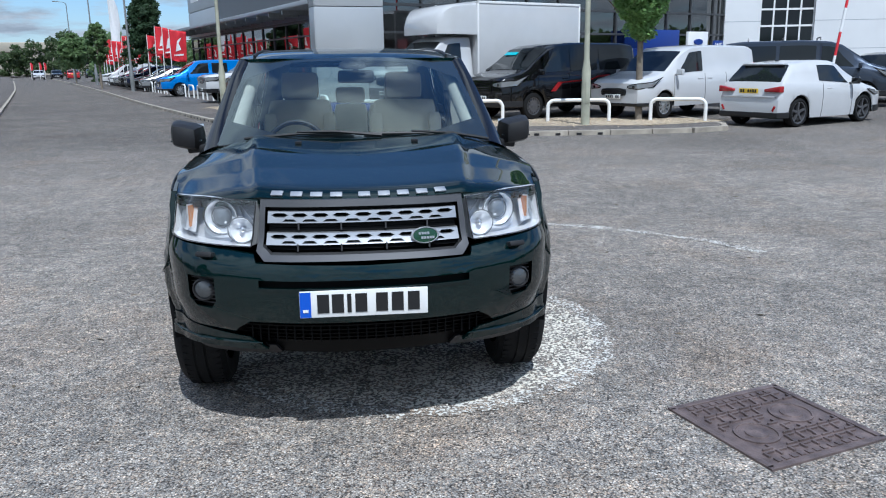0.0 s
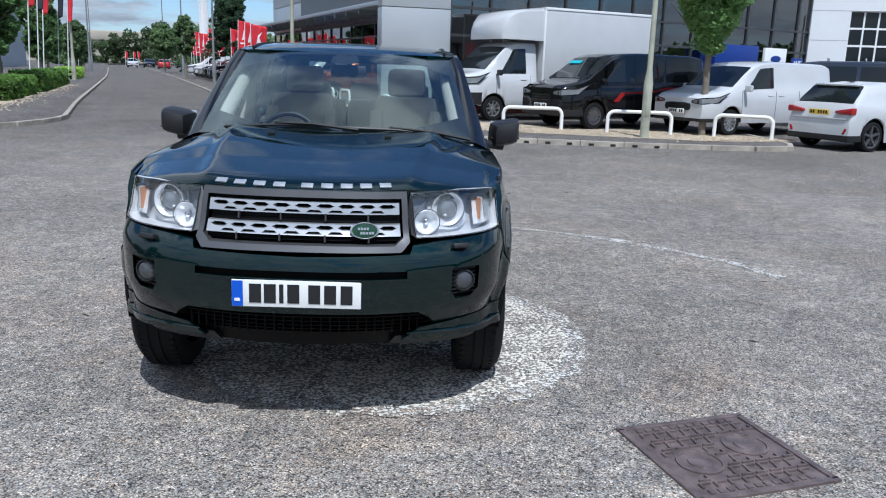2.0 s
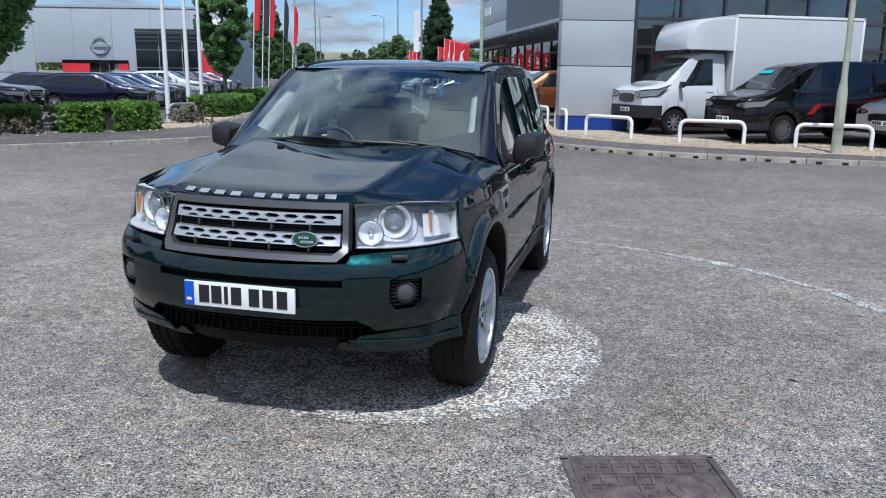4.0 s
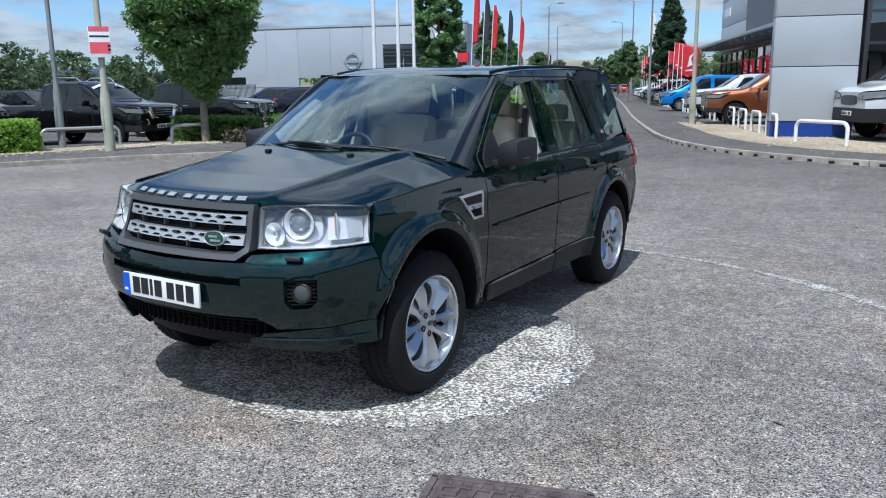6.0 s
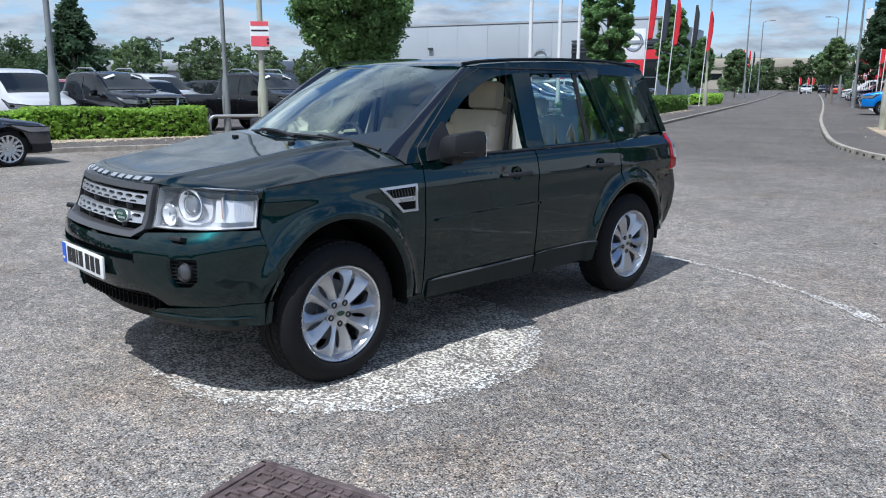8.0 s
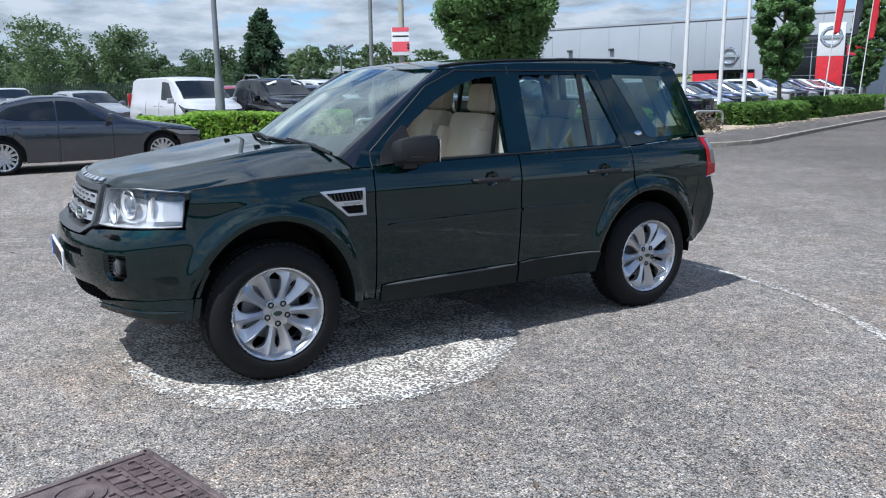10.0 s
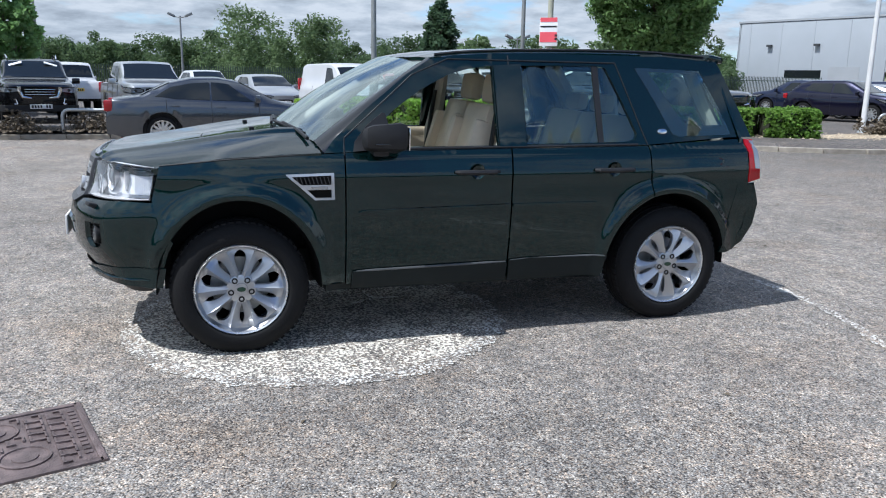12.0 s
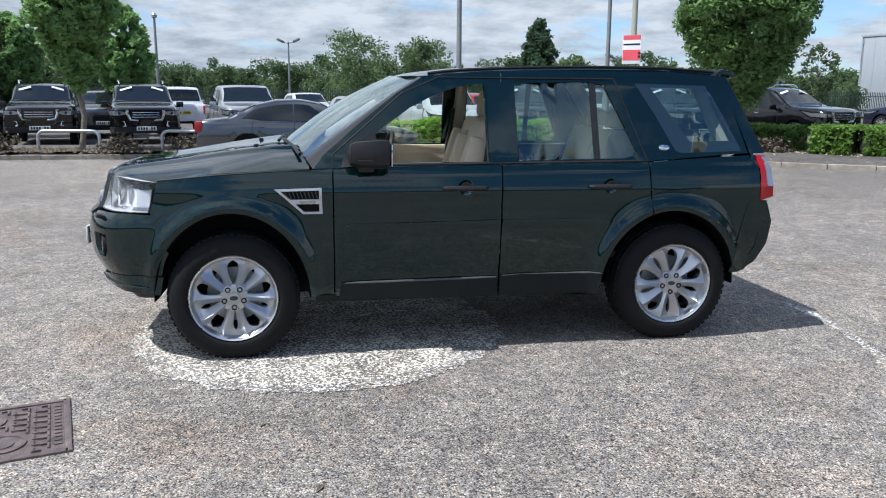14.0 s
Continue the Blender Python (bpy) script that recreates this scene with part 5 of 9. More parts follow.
def bonnet_z(x, y):
    a = abs(x)
    yf = bonnet_front(min(a, 0.80))
    y -= (yf - bonnet_front(0.0)) * max(0.0, min(1.0, (-0.1 - y) / (-0.1 - yf)))
    m, e = mid_line(y), edge_line(y)
    w = half(y, 1.06)
    ca = 0.43 + 0.10 * max(0, min(1, (y + 0.7) / 1.0))
    if a < ca:
        z = m - 0.010 * (1 - (a / ca) ** 2)
    else:
        t = min(1.0, (a - ca) / (w - ca))
        q = min(1, t / 0.20)
        k = 0.17 * q * q * (3 - 2 * q) + 0.83 * t ** 1.45 if t < 1 else 1.0
        z = m + (e - m) * min(1, k)
    return z


bx = [0.0, 0.15, 0.30, 0.45, 0.60, 0.70, 0.77]
fr = [(x, bonnet_front(x)) for x in bx]
sd = [(half(y, 1.06) - 0.012, y) for y in (-0.42, -0.3, -0.1, 0.1, 0.3, 0.44)]
re_ = [(x, 0.30 + 0.17 * (x / 0.8) ** 2) for x in (0.7, 0.5, 0.3, 0.0)]
outl = fr + sd + re_
outl = outl + [(-x, y) for x, y in reversed(outl)][1:-1]
bm = sheet(outl, lambda u, v: Vector((u, v, bonnet_z(u, v))), 0.017, lip=0.03, lip_to=(0, 0.3, -1), edge_step=0.03)
bmesh.ops.recalc_face_normals(bm, faces=bm.faces[:])
if max(bm.faces, key=lambda q: q.calc_area()).normal.z < 0:
    bmesh.ops.reverse_faces(bm, faces=bm.faces[:])
bonnet = part("bonnet", bm, GREEN, hero)
# the band between bonnet and grille that carries the name
for k, xb in enumerate((-0.352, -0.272, -0.190, -0.108, 0.008, 0.090, 0.170, 0.250, 0.330)):
    y0 = bonnet_front(abs(xb)) + 0.020
    zb = bonnet_z(xb, y0)
    sl = math.atan2(bonnet_z(xb, y0 + 0.02) - bonnet_z(xb, y0 - 0.02), 0.04)
    part("letter_bar", box(bmesh.new(), 0.050, 0.008, 0.028, pose(xb, y0 - 0.004 * math.sin(sl), zb + 0.004 * math.cos(sl), math.degrees(sl) - 90, 0, math.degrees(math.atan2(bonnet_front(abs(xb) + 0.03) - bonnet_front(max(abs(xb) - 0.03, 0)), 0.06)) * (1 if xb > 0 else -1)), 0.002), GRILLE_SILVER, bonnet, "silver bar in place of a letter")
for sgn in (1, -1):
    line = [(sgn * (half(y, z) - 0.003), y, z + 0.004) for y, z in zip(np.linspace(-0.385, 0.44, 16), np.interp(np.linspace(-0.385, 0.44, 16), [-0.388, -0.06, 0.25, 0.44], [1.046, 1.078, 1.095, 1.104]))]
    part("shut_line", tube(bmesh.new(), line, 0.0045, 6), INK, bonnet, "dark gap between bonnet and wing")
for xb in (-0.30, 0.30):
    part("washer_jet", box(bmesh.new(), 0.035, 0.03, 0.016, pose(xb, 0.12, bonnet_z(xb, 0.12) + 0.005), 0.006), PLASTIC, bonnet)

# wings, doors, quarters
for sgn in (1, -1):
    near = sgn > 0
    fine = 0.026 if near else 0.06
    wing_o = [(-0.388, 1.046), (-0.06, 1.078), (0.25, 1.095), (0.44, 1.104), (0.566, 1.110), (0.566, 0.38)] + arch_points(ARCH_F, 2, 146, 20) + [(-0.394, 0.708), (-0.432, 0.870)]
    wing = side_panel("front_wing", wing_o, hero, sgn=sgn, step=fine, edge=0.02)
    # vent with two openings and a bar
    vo = [(0.245, 1.002), (0.505, 1.008), (0.508, 0.862), (0.40, 0.862)]
    vent = side_panel("side_vent", vo, wing, GRILLE_SILVER, sgn, [[(0.278, 0.990), (0.490, 0.995), (0.490, 0.944), (0.330, 0.944)], [(0.360, 0.918), (0.490, 0.918), (0.491, 0.875), (0.404, 0.875)]], out=0.010, lip=0.02, step=0.04, edge=0.03, label="silver side vent with black mesh")
    side_panel("mesh", [(0.27, 0.995), (0.49, 0.997), (0.49, 0.872), (0.41, 0.872)], vent, MESH_BLACK, sgn, out=0.004, lip=0, step=0.05)
    side_panel("indicator", [(0.375, 0.938), (0.47, 0.940), (0.47, 0.922), (0.39, 0.920)], vent, LAMP_CLEAR, sgn, out=0.020, lip=0.01, step=0.04)
    for k in range(9):
        side_panel("mesh_rib", [(0.30 + k * 0.021, 0.987), (0.304 + k * 0.021, 0.987), (0.318 + k * 0.021, 0.946), (0.314 + k * 0.021, 0.946)], vent, GRILLE_GREY, sgn, out=0.010, lip=0.006, step=0.05)
    def cup_hole(y0):
        return [(y0 + 0.135 + 0.044 * math.cos(a), 1.0 + 0.044 * math.sin(a)) for a in np.linspace(0, 2 * math.pi, 14, endpoint=False)]
    fd = side_panel("front_door", [(0.574, 0.372), (1.536, 0.362), (1.545, 0.8), (1.550, 1.128), (0.60, 1.112), (0.574, 1.110)], hero, sgn=sgn, holes=[cup_hole(1.20)], step=fine)
    rd = side_panel("rear_door", [(1.546, 0.362), (2.15, 0.358)] + list(reversed(arch_points(ARCH_R, 108, 182, 12))) [::1] + [(2.478, 0.862), (2.470, 1.136), (1.560, 1.128), (1.555, 0.8)], hero, sgn=sgn, holes=[cup_hole(2.085)], step=fine, edge=0.02)
    qo = [(2.486, 0.866)] + list(reversed(arch_points(ARCH_R, 14, 107, 14))) + [(3.065, 0.60), (3.14, 0.885), (3.222, 0.892), (3.212, 1.174), (2.9, 1.160), (2.478, 1.137)]
    quarter = side_panel("rear_quarter", qo, hero, sgn=sgn, step=fine, edge=0.02)
    # dark arch lips and lower cladding
    for nm, arch, a0, a1 in (("front_arch", ARCH_F, 0, 180), ("rear_arch", ARCH_R, 0, 180)):
        cy, cz, a, b = arch
        bm = bmesh.new()
        prev = None
        for t in np.linspace(radians(a0), radians(a1), 30):
            row = []
            for g, dx in ((1.0, -0.004), (0.985, -0.02), (0.97, -0.09), (0.96, -0.36)):
                y, z = cy + g * a * math.cos(t), cz + g * b * math.sin(t)
                row.append(bm.verts.new((sgn * (half(cy + a * math.cos(t) * 1.01, max(cz + b * math.sin(t), 0.4)) + dx), y, z)))
            if prev:
                for i in range(3):
                    bm.faces.new((prev[i], row[i], row[i + 1], prev[i + 1]))
            prev = row
        bm.faces.new([v for v in bm.verts if abs(abs(v.co.x) - half(v.co.y, 0.7)) > 0.3])
        part("arch_lining", bm, MESH_BLACK, hero)
    for o2 in ([(0.60, 0.352), (1.534, 0.345), (1.536, 0.452), (1.40, 0.462), (0.61, 0.448)], [(1.550, 0.345), (2.155, 0.342), (2.165, 0.425), (2.185, 0.470), (1.68, 0.478), (1.552, 0.468)]):
        side_panel("sill_cladding", o2, fd if o2[0][0] < 1 else rd, SILL, sgn, out=0.016, lip=0.02, label="dark grey sill cladding")
    # a thin lighter tube on the sill ledge paints its highlight
    for ya, yb, za, zb_, d in ((0.63, 1.528, 0.452, 0.462, fd), (1.56, 2.17, 0.470, 0.474, rd)):
        pts = [(sgn * (half(ya + (yb - ya) * t, 0.46) + 0.010), ya + (yb - ya) * t, za + (zb_ - za) * t) for t in np.linspace(0, 1, 10)]
        part("sill_ledge", tube(bmesh.new(), pts, [0.003] + [0.007] * 8 + [0.004], 8), LEDGE_GLINT, d)
    side_panel("sill", [(0.46, 0.335), (2.17, 0.325), (2.17, 0.372), (0.46, 0.378)], hero, SILL, sgn, out=-0.02, lip=0.1)
    # waist moulding and side strip
    for o2, d in (([(0.64, 0.788), (1.538, 0.796), (1.538, 0.812), (0.66, 0.798)], fd), ([(1.556, 0.796), (2.08, 0.802), (2.10, 0.812), (1.556, 0.812)], rd)):
        side_panel("side_strip", o2, d, GREEN, sgn, out=0.018, lip=0.018, step=0.05)
    for d, y0 in ((fd, 1.20), (rd, 2.085)):
        lathe(bm := bmesh.new(), [(0.047, 0.0), (0.043, -0.003), (0.036, -0.013), (0.024, -0.020), (0.0, -0.023)], Matrix.Translation((sgn * half(y0 + 0.135, 1.0), y0 + 0.135, 1.0)) @ pose(0, 0, 0, 0, 90 * sgn, 0), 20)
        part("handle_cup", bm, GREEN, d)
        bm = bmesh.new()
        pts = [(sgn * (half(y0 + t, 1.0) + o), y0 + t, 1.0) for t, o in ((0.0, 0.004), (0.02, 0.026), (0.12, 0.034), (0.24, 0.028), (0.265, 0.004))]
        tube(bm, pts, [0.010, 0.014, 0.0155, 0.014, 0.010], 8)
        part("door_handle", bm, PLASTIC, d, "dark door handle")
    # greenhouse frame with three openings
    top_e = [(3.045, 1.655), (2.6, 1.682), (2.0, 1.682), (1.5, 1.668), (1.25, 1.650), (1.10, 1.625)]
    fo = [(0.46, 1.112), (0.60, 1.115), (1.55, 1.130), (2.47, 1.143), (3.10, 1.184), (3.282, 1.184)] + top_e + [(0.95, 1.535), (0.70, 1.340), (0.52, 1.185)]
    W1 = [(0.690, 1.135), (0.745, 1.235), (0.87, 1.345), (1.03, 1.455), (1.20, 1.540), (1.34, 1.580), (1.470, 1.594), (1.478, 1.144)]
    W2 = [(1.665, 1.150), (1.655, 1.600), (2.135, 1.612), (2.215, 1.598), (2.30, 1.43), (2.405, 1.205), (2.385, 1.172), (2.33, 1.160)]
    W3 = [(2.42, 1.606), (2.895, 1.596), (3.01, 1.40), (3.115, 1.200), (2.70, 1.190), (2.66, 1.205), (2.55, 1.40)]
    frame_ = side_panel("side_frame", fo, hero, sgn=sgn, holes=[W1, W2, W3], lip=0.03)
    side_panel("b_pillar_cover", [(1.485, 1.140), (1.655, 1.142), (1.650, 1.61), (1.478, 1.598)], frame_, GREEN, sgn, out=0.010, lip=0.006, step=0.04)
    side_panel("mirror_corner", [(0.618, 1.118), (0.850, 1.136), (0.845, 1.200), (0.812, 1.322), (0.795, 1.326), (0.705, 1.258), (0.632, 1.170)], frame_, PLASTIC, sgn, out=0.007, lip=0.006, step=0.04)
    for y0, z0, y1, z1 in ((1.545, 1.13, 1.578, 1.655), (2.472, 1.14, 2.285, 1.63), (2.285, 1.63, 1.2, 1.628), (1.2, 1.628, 0.98, 1.535), (0.98, 1.535, 0.575, 1.19), (0.575, 1.19, 0.568, 1.10)):
        pts = [(sgn * (half(y0 + (y1 - y0) * t, z0 + (z1 - z0) * t) + 0.0015), y0 + (y1 - y0) * t, z0 + (z1 - z0) * t) for t in np.linspace(0, 1, 9)]
        part("door_seam", tube(bmesh.new(), pts, 0.004, 5), INK, frame_)
    tube(bm := bmesh.new(), [(sgn * (half(y, 1.136 + 0.009 * (y - 1)) + 0.004), y, 1.130 + 0.0085 * (y - 0.7)) for y in np.linspace(0.70, 2.40, 18)], 0.008, 6)
    part("waist_seal", bm, PLASTIC, frame_)
    g = side_panel("window", W2, frame_, SIDE_GLASS, sgn, out=-0.012, lip=0, step=0.12, label="tinted rear door glass")
    g.visible_shadow = False
    g = side_panel("window", W3, frame_, DARK_GLASS, sgn, out=0.003, lip=0, step=0.12, label="dark tinted quarter glass")
    g.visible_shadow = False
    side_panel("divider", [(2.135, 1.150), (2.172, 1.152), (2.165, 1.612), (2.125, 1.612)], frame_, PLASTIC, sgn, out=-0.004, lip=0.01)
    # printed border of the quarter glass
    side_panel("glass_border", W3, frame_, INK, sgn, [[(2.52, 1.582), (2.905, 1.576), (2.985, 1.42), (3.058, 1.262), (2.77, 1.254), (2.64, 1.42)]], out=-0.003, lip=0, step=0.06)
    if not near:
        g = side_panel("window", W1, frame_, SIDE_GLASS, sgn, out=-0.012, lip=0, step=0.12)
        g.visible_shadow = False
    em = Vector((sgn * (half(2.585, 1.222) + 0.004), 2.585, 1.222))
    lathe(bm := bmesh.new(), [(1, -0.004), (1, 0.003), (0.8, 0.005), (0, 0.005)], Matrix.Translation(em) @ pose(0, 0, 0, 0, 90 * sgn - 15 * sgn, 0) @ Matrix.Diagonal((0.016, 0.034, 1, 1)), 20)
    part("oval_badge", bm, CHROME, quarter)
    # A-pillar between screen and side frame
    bm = bmesh.new()
    prev = None
    for t in np.linspace(0, 1, 14):
        ys, zs = np.interp(t, [0, 0.12, 0.38, 0.76, 1], [0.46, 0.52, 0.70, 0.95, 1.10]), np.interp(t, [0, 0.12, 0.38, 0.76, 1], [1.112, 1.185, 1.340, 1.535, 1.625])
        a = Vector((sgn * half(ys, zs), ys, zs))
        b = Vector((sgn * (0.752 + (0.632 - 0.752) * t), 0.42 + (1.085 - 0.42) * t, 1.168 + (1.616 - 1.168) * t - 0.0 + 0.012 * math.sin(math.pi * t)))
        row = [bm.verts.new(a.lerp(b, k) + Vector((0, -0.010, 0.010)) * math.sin(math.pi * k)) for k in (0, 0.3, 0.7, 1.0)]
        if prev:
            for i in range(3):
                bm.faces.new((prev[i], row[i], row[i + 1], prev[i + 1]))
        prev = row
    bmesh.ops.recalc_face_normals(bm, faces=bm.faces[:])
    part("a_pillar", bm, GLOSS_BLACK, hero)
    # door mirror
    mir = thing("door_mirror", "", "")
    mir.parent = hero
    bm = bmesh.new()
    box(bm, 0.185, 0.235, 0.155, pose(0, 0, 0), 0.045)
    for v in bm.verts:
        v.co.x *= 1 - 0.25 * max(0, -v.co.y) / 0.1
        v.co.z *= 1 - 0.18 * max(0, -v.co.y) / 0.1
        v.co.z += 0.02 * (v.co.x * sgn) / 0.1
    part("shell", bm, PLASTIC, mir, "black mirror shell", m=pose(sgn * 0.975, 0.770, 1.198))
    part("mirror_band", box(bmesh.new(), 0.165, 0.16, 0.010, pose(sgn * 0.975, 0.78, 1.172), 0.004), GLOSS_BLACK, mir)
    part("mirror_pane", box(bmesh.new(), 0.16, 0.006, 0.12, pose(sgn * 0.975, 0.888, 1.20), 0.002), MIRROR_GLASS, mir)
    part("arm", box(bmesh.new(), 0.16, 0.09, 0.045, pose(sgn * 0.89, 0.755, 1.128, 0, sgn * 6, 0), 0.015), PLASTIC, mir)

# roof, screen, rear
roof_z = soft_table([(0.90, 1.605), (1.0, 1.640), (1.1, 1.664), (1.3, 1.690), (1.6, 1.708), (2.1, 1.722), (2.6, 1.724), (3.0, 1.704), (3.12, 1.690)], 0.12)


def roof_at(x, y):
    w = half(y, 1.66) + 0.004
    t = min(1, abs(x) / w)
    return Vector((x, y, roof_z(y) - 0.018 * t * t - 0.022 * t ** 8))


ro = [(0, 0.985), (0.3, 1.0), (0.5, 1.03), (0.632, 1.09)] + [(half(y, 1.672) - 0.002, y) for y in (1.2, 1.6, 2.0, 2.5, 3.0)] + [(0.60, 3.10), (0.3, 3.13), (0, 3.14)]
ro = ro + [(-x, y) for x, y in reversed(ro)][1:-1]
bm = sheet(ro, roof_at, 0.08, lip=0.02, lip_to=(0, 0, -1), edge_step=0.05)
bmesh.ops.recalc_face_normals(bm, faces=bm.faces[:])
if max(bm.faces, key=lambda q: q.calc_area()).normal.z < 0:
    bmesh.ops.reverse_faces(bm, faces=bm.faces[:])
roof = part("roof", bm, GREEN, hero)
for sgn in (1, -1):
    tube(bm := bmesh.new(), [(sgn * (half(y, 1.66) - 0.075), y, roof_at(half(y, 1.66) - 0.075, y).z + 0.004) for y in np.linspace(1.15, 3.0, 16)], 0.009, 6)
    part("roof_channel", bm, PLASTIC, roof)
bm = bmesh.new()
box(bm, 1.20, 0.12, 0.045, pose(0, 3.085, 1.675, -10, 0, 0), 0.02)
part("spoiler", bm, GREEN, roof)


def screen_at(u, v, out=0.0):
    lo = Vector((u * 0.755, 0.275 + 0.145 * u * u, 1.215 - 0.047 * u * u))
    hi = Vector((u * 0.635, 0.985 + 0.10 * u * u, 1.642 - 0.026 * u * u))
    return lo.lerp(hi, v) + Vector((0, -0.40, 0.6)) * (0.045 * math.sin(math.pi * v) * (1 - 0.6 * u * u) + out)


sq = [(-1, 0), (1, 0), (1, 1), (-1, 1)]
bm = sheet(sq, screen_at, 0.12)
ws = part("windscreen", bm, SCREEN, hero, "clear windscreen with reflections", True)
ws.visible_shadow = False
inner = smooth_line([(-0.95, 0.05), (0.95, 0.05), (0.96, 0.95), (-0.96, 0.95)], 0.1, True, 1)
bm = sheet(sq, lambda u, v: screen_at(u, v, -0.006), 0.1, [inner])
part("screen_border", bm, INK, ws)
bm = sheet(smooth_line([(-0.14, 0.80), (0.14, 0.80), (0.10, 0.97), (-0.10, 0.97)], 0.05, True, 1), lambda u, v: screen_at(u, v, -0.008), 0.05)
part("sensor_patch", bm, INK, ws)
# scuttle and wipers
bm = sheet([(-0.72, 0.285), (-0.4, 0.235), (0, 0.22), (0.4, 0.235), (0.72, 0.285), (0.73, 0.43), (0.4, 0.37), (0, 0.33), (-0.4, 0.37), (-0.73, 0.43)], lambda u, v: Vector((u, v, 1.196 - 0.07 * (u / 0.8) ** 2 - 0.01)), 0.08)
part("scuttle", bm, PLASTIC, hero)
for xa in (0, 1):
    bm = bmesh.new()
    arm = [screen_at(u, v, 0.035) for u, v in (((0.18, -0.02), (-0.15, 0.022), (-0.42, 0.034)) if xa == 0 else ((0.98, -0.02), (0.7, 0.018), (0.40, 0.026)))]
    tube(bm, arm, [0.011, 0.009, 0.006], 6)
    wiper = part("wiper", bm, PLASTIC, hero)
    blade = [screen_at(u, v, 0.020) for u, v in (((-0.02, 0.018), (-0.40, 0.030), (-0.80, 0.024)) if xa == 0 else ((0.86, 0.016), (0.45, 0.020), (0.06, 0.012)))]
    part("blade", tube(bmesh.new(), blade, 0.009, 6), INK, wiper)


def rear_at(x, z, out=0.0):
    y = np.interp(z, [0.42, 0.60, 0.75, 0.88, 0.95, 1.17, 1.66], [3.24, 3.37, 3.395, 3.36, 3.27, 3.28, 3.06])
    return Vector((x, float(y) - 0.10 * (abs(x) / 0.85) ** 3 + out, z))


tg = [(-0.80, 0.90), (0.80, 0.90), (0.80, 1.17), (0.655, 1.655), (-0.655, 1.655), (-0.80, 1.17)]
rw = [(-0.66, 1.20), (0.66, 1.20), (0.545, 1.585), (-0.545, 1.585)]
bm = sheet(tg, rear_at, 0.08, [rw], lip=0.02, lip_to=(0, -1, 0))
bmesh.ops.recalc_face_normals(bm, faces=bm.faces[:])
tail = part("tailgate", bm, GREEN, hero)
g = part("rear_window", sheet(rw, lambda u, v: rear_at(u, v, -0.004), 0.12), SIDE_GLASS, tail, "tinted rear window", True)
g.visible_shadow = False
rb = [(-0.86, 0.45), (0.86, 0.45), (0.87, 0.6), (0.87, 0.895), (-0.87, 0.895), (-0.87, 0.6)]
bm = sheet(rb, rear_at, 0.08, lip=0.05, lip_to=(0, -1, 0))
bmesh.ops.recalc_face_normals(bm, faces=bm.faces[:])
rbp = part("rear_bumper", bm, GREEN, hero)
for sgn in (1, -1):
    side_panel("bumper_corner", [(3.045, 0.44), (3.13, 0.45), (3.225, 0.50), (3.30, 0.62), (3.32, 0.76), (3.275, 0.895), (3.145, 0.895), (3.07, 0.60)], rbp, GREEN, sgn, out=0.0)
    lo = [(3.218, 1.172), (3.285, 1.168), (3.318, 0.92), (3.228, 0.898)]
    tl_ = side_panel("tail_light", lo, hero, LAMP_RED, sgn, out=0.004, lip=0.03, label="red and clear tail light")
    side_panel("clear_strip", [(3.252, 1.163), (3.284, 1.163), (3.308, 0.985), (3.268, 0.990)], tl_, LAMP_CLEAR, sgn, out=0.009, lip=0.01, step=0.05)
    bm = bmesh.new()
    q = [(0.62, 1.165), (0.765, 1.165), (0.785, 0.905), (0.64, 0.905)]
    bm = sheet(q, lambda u, v: Vector((sgn * u, 3.318 - 0.13 * (v - 0.92) - 0.03 * (u / 0.78) ** 6, v)), 0.06, lip=0.03, lip_to=(0, -1, 0))
    bmesh.ops.recalc_face_normals(bm, faces=bm.faces[:])
    part("clear_section", bm, LAMP_CLEAR, tl_)
part("exhaust", tube(bmesh.new(), [(0.55, 2.9, 0.40), (0.56, 3.15, 0.385), (0.57, 3.22, 0.365)], 0.032, 12), PLASTIC, hero)

# underside and arch wells, with added blocks against sun leaks through the nose
bm = bmesh.new()
box(bm, 1.20, 3.5, 0.20, pose(0, 1.35, 0.43))
box(bm, 1.60, 1.55, 0.20, pose(0, 1.33, 0.43))
box(bm, 0.84, 0.34, 0.32, pose(0, -0.55, 0.62))
# unseen block behind the bumper, added to keep sunlight out
box(bm, 1.30, 0.16, 0.30, pose(0, -0.44, 0.62))
box(bm, 1.24, 0.95, 0.40, pose(0, 0.05, 0.80))
# unseen plate, added to stop sun spots on the road
box(bm, 1.16, 0.26, 0.02, pose(0, -0.53, 0.50))
part("underside", bm, MESH_BLACK, hero)

# cabin
cab = thing("cabin", "", "")
cab.parent = hero
bm = bmesh.new()
box(bm, 1.50, 2.5, 0.04, pose(0, 1.75, 0.55))
part("cabin_floor", bm, DASH, cab)
bm = bmesh.new()
box(bm, 1.46, 0.46, 0.30, pose(0, 0.72, 0.98), 0.06)
box(bm, 1.44, 0.40, 0.06, pose(0, 0.56, 1.11, 6, 0, 0), 0.025)
box(bm, 0.42, 0.26, 0.09, pose(-0.36, 0.80, 1.145), 0.03)
part("dashboard", bm, DASH, cab)
bm = bmesh.new()
ring = [(-0.36 + 0.185 * math.cos(a), 0.98 + 0.06 * math.sin(a), 1.075 + 0.175 * math.sin(a)) for a in np.linspace(0, 2 * math.pi, 33)]
tube(bm, ring, 0.016, 8, False)
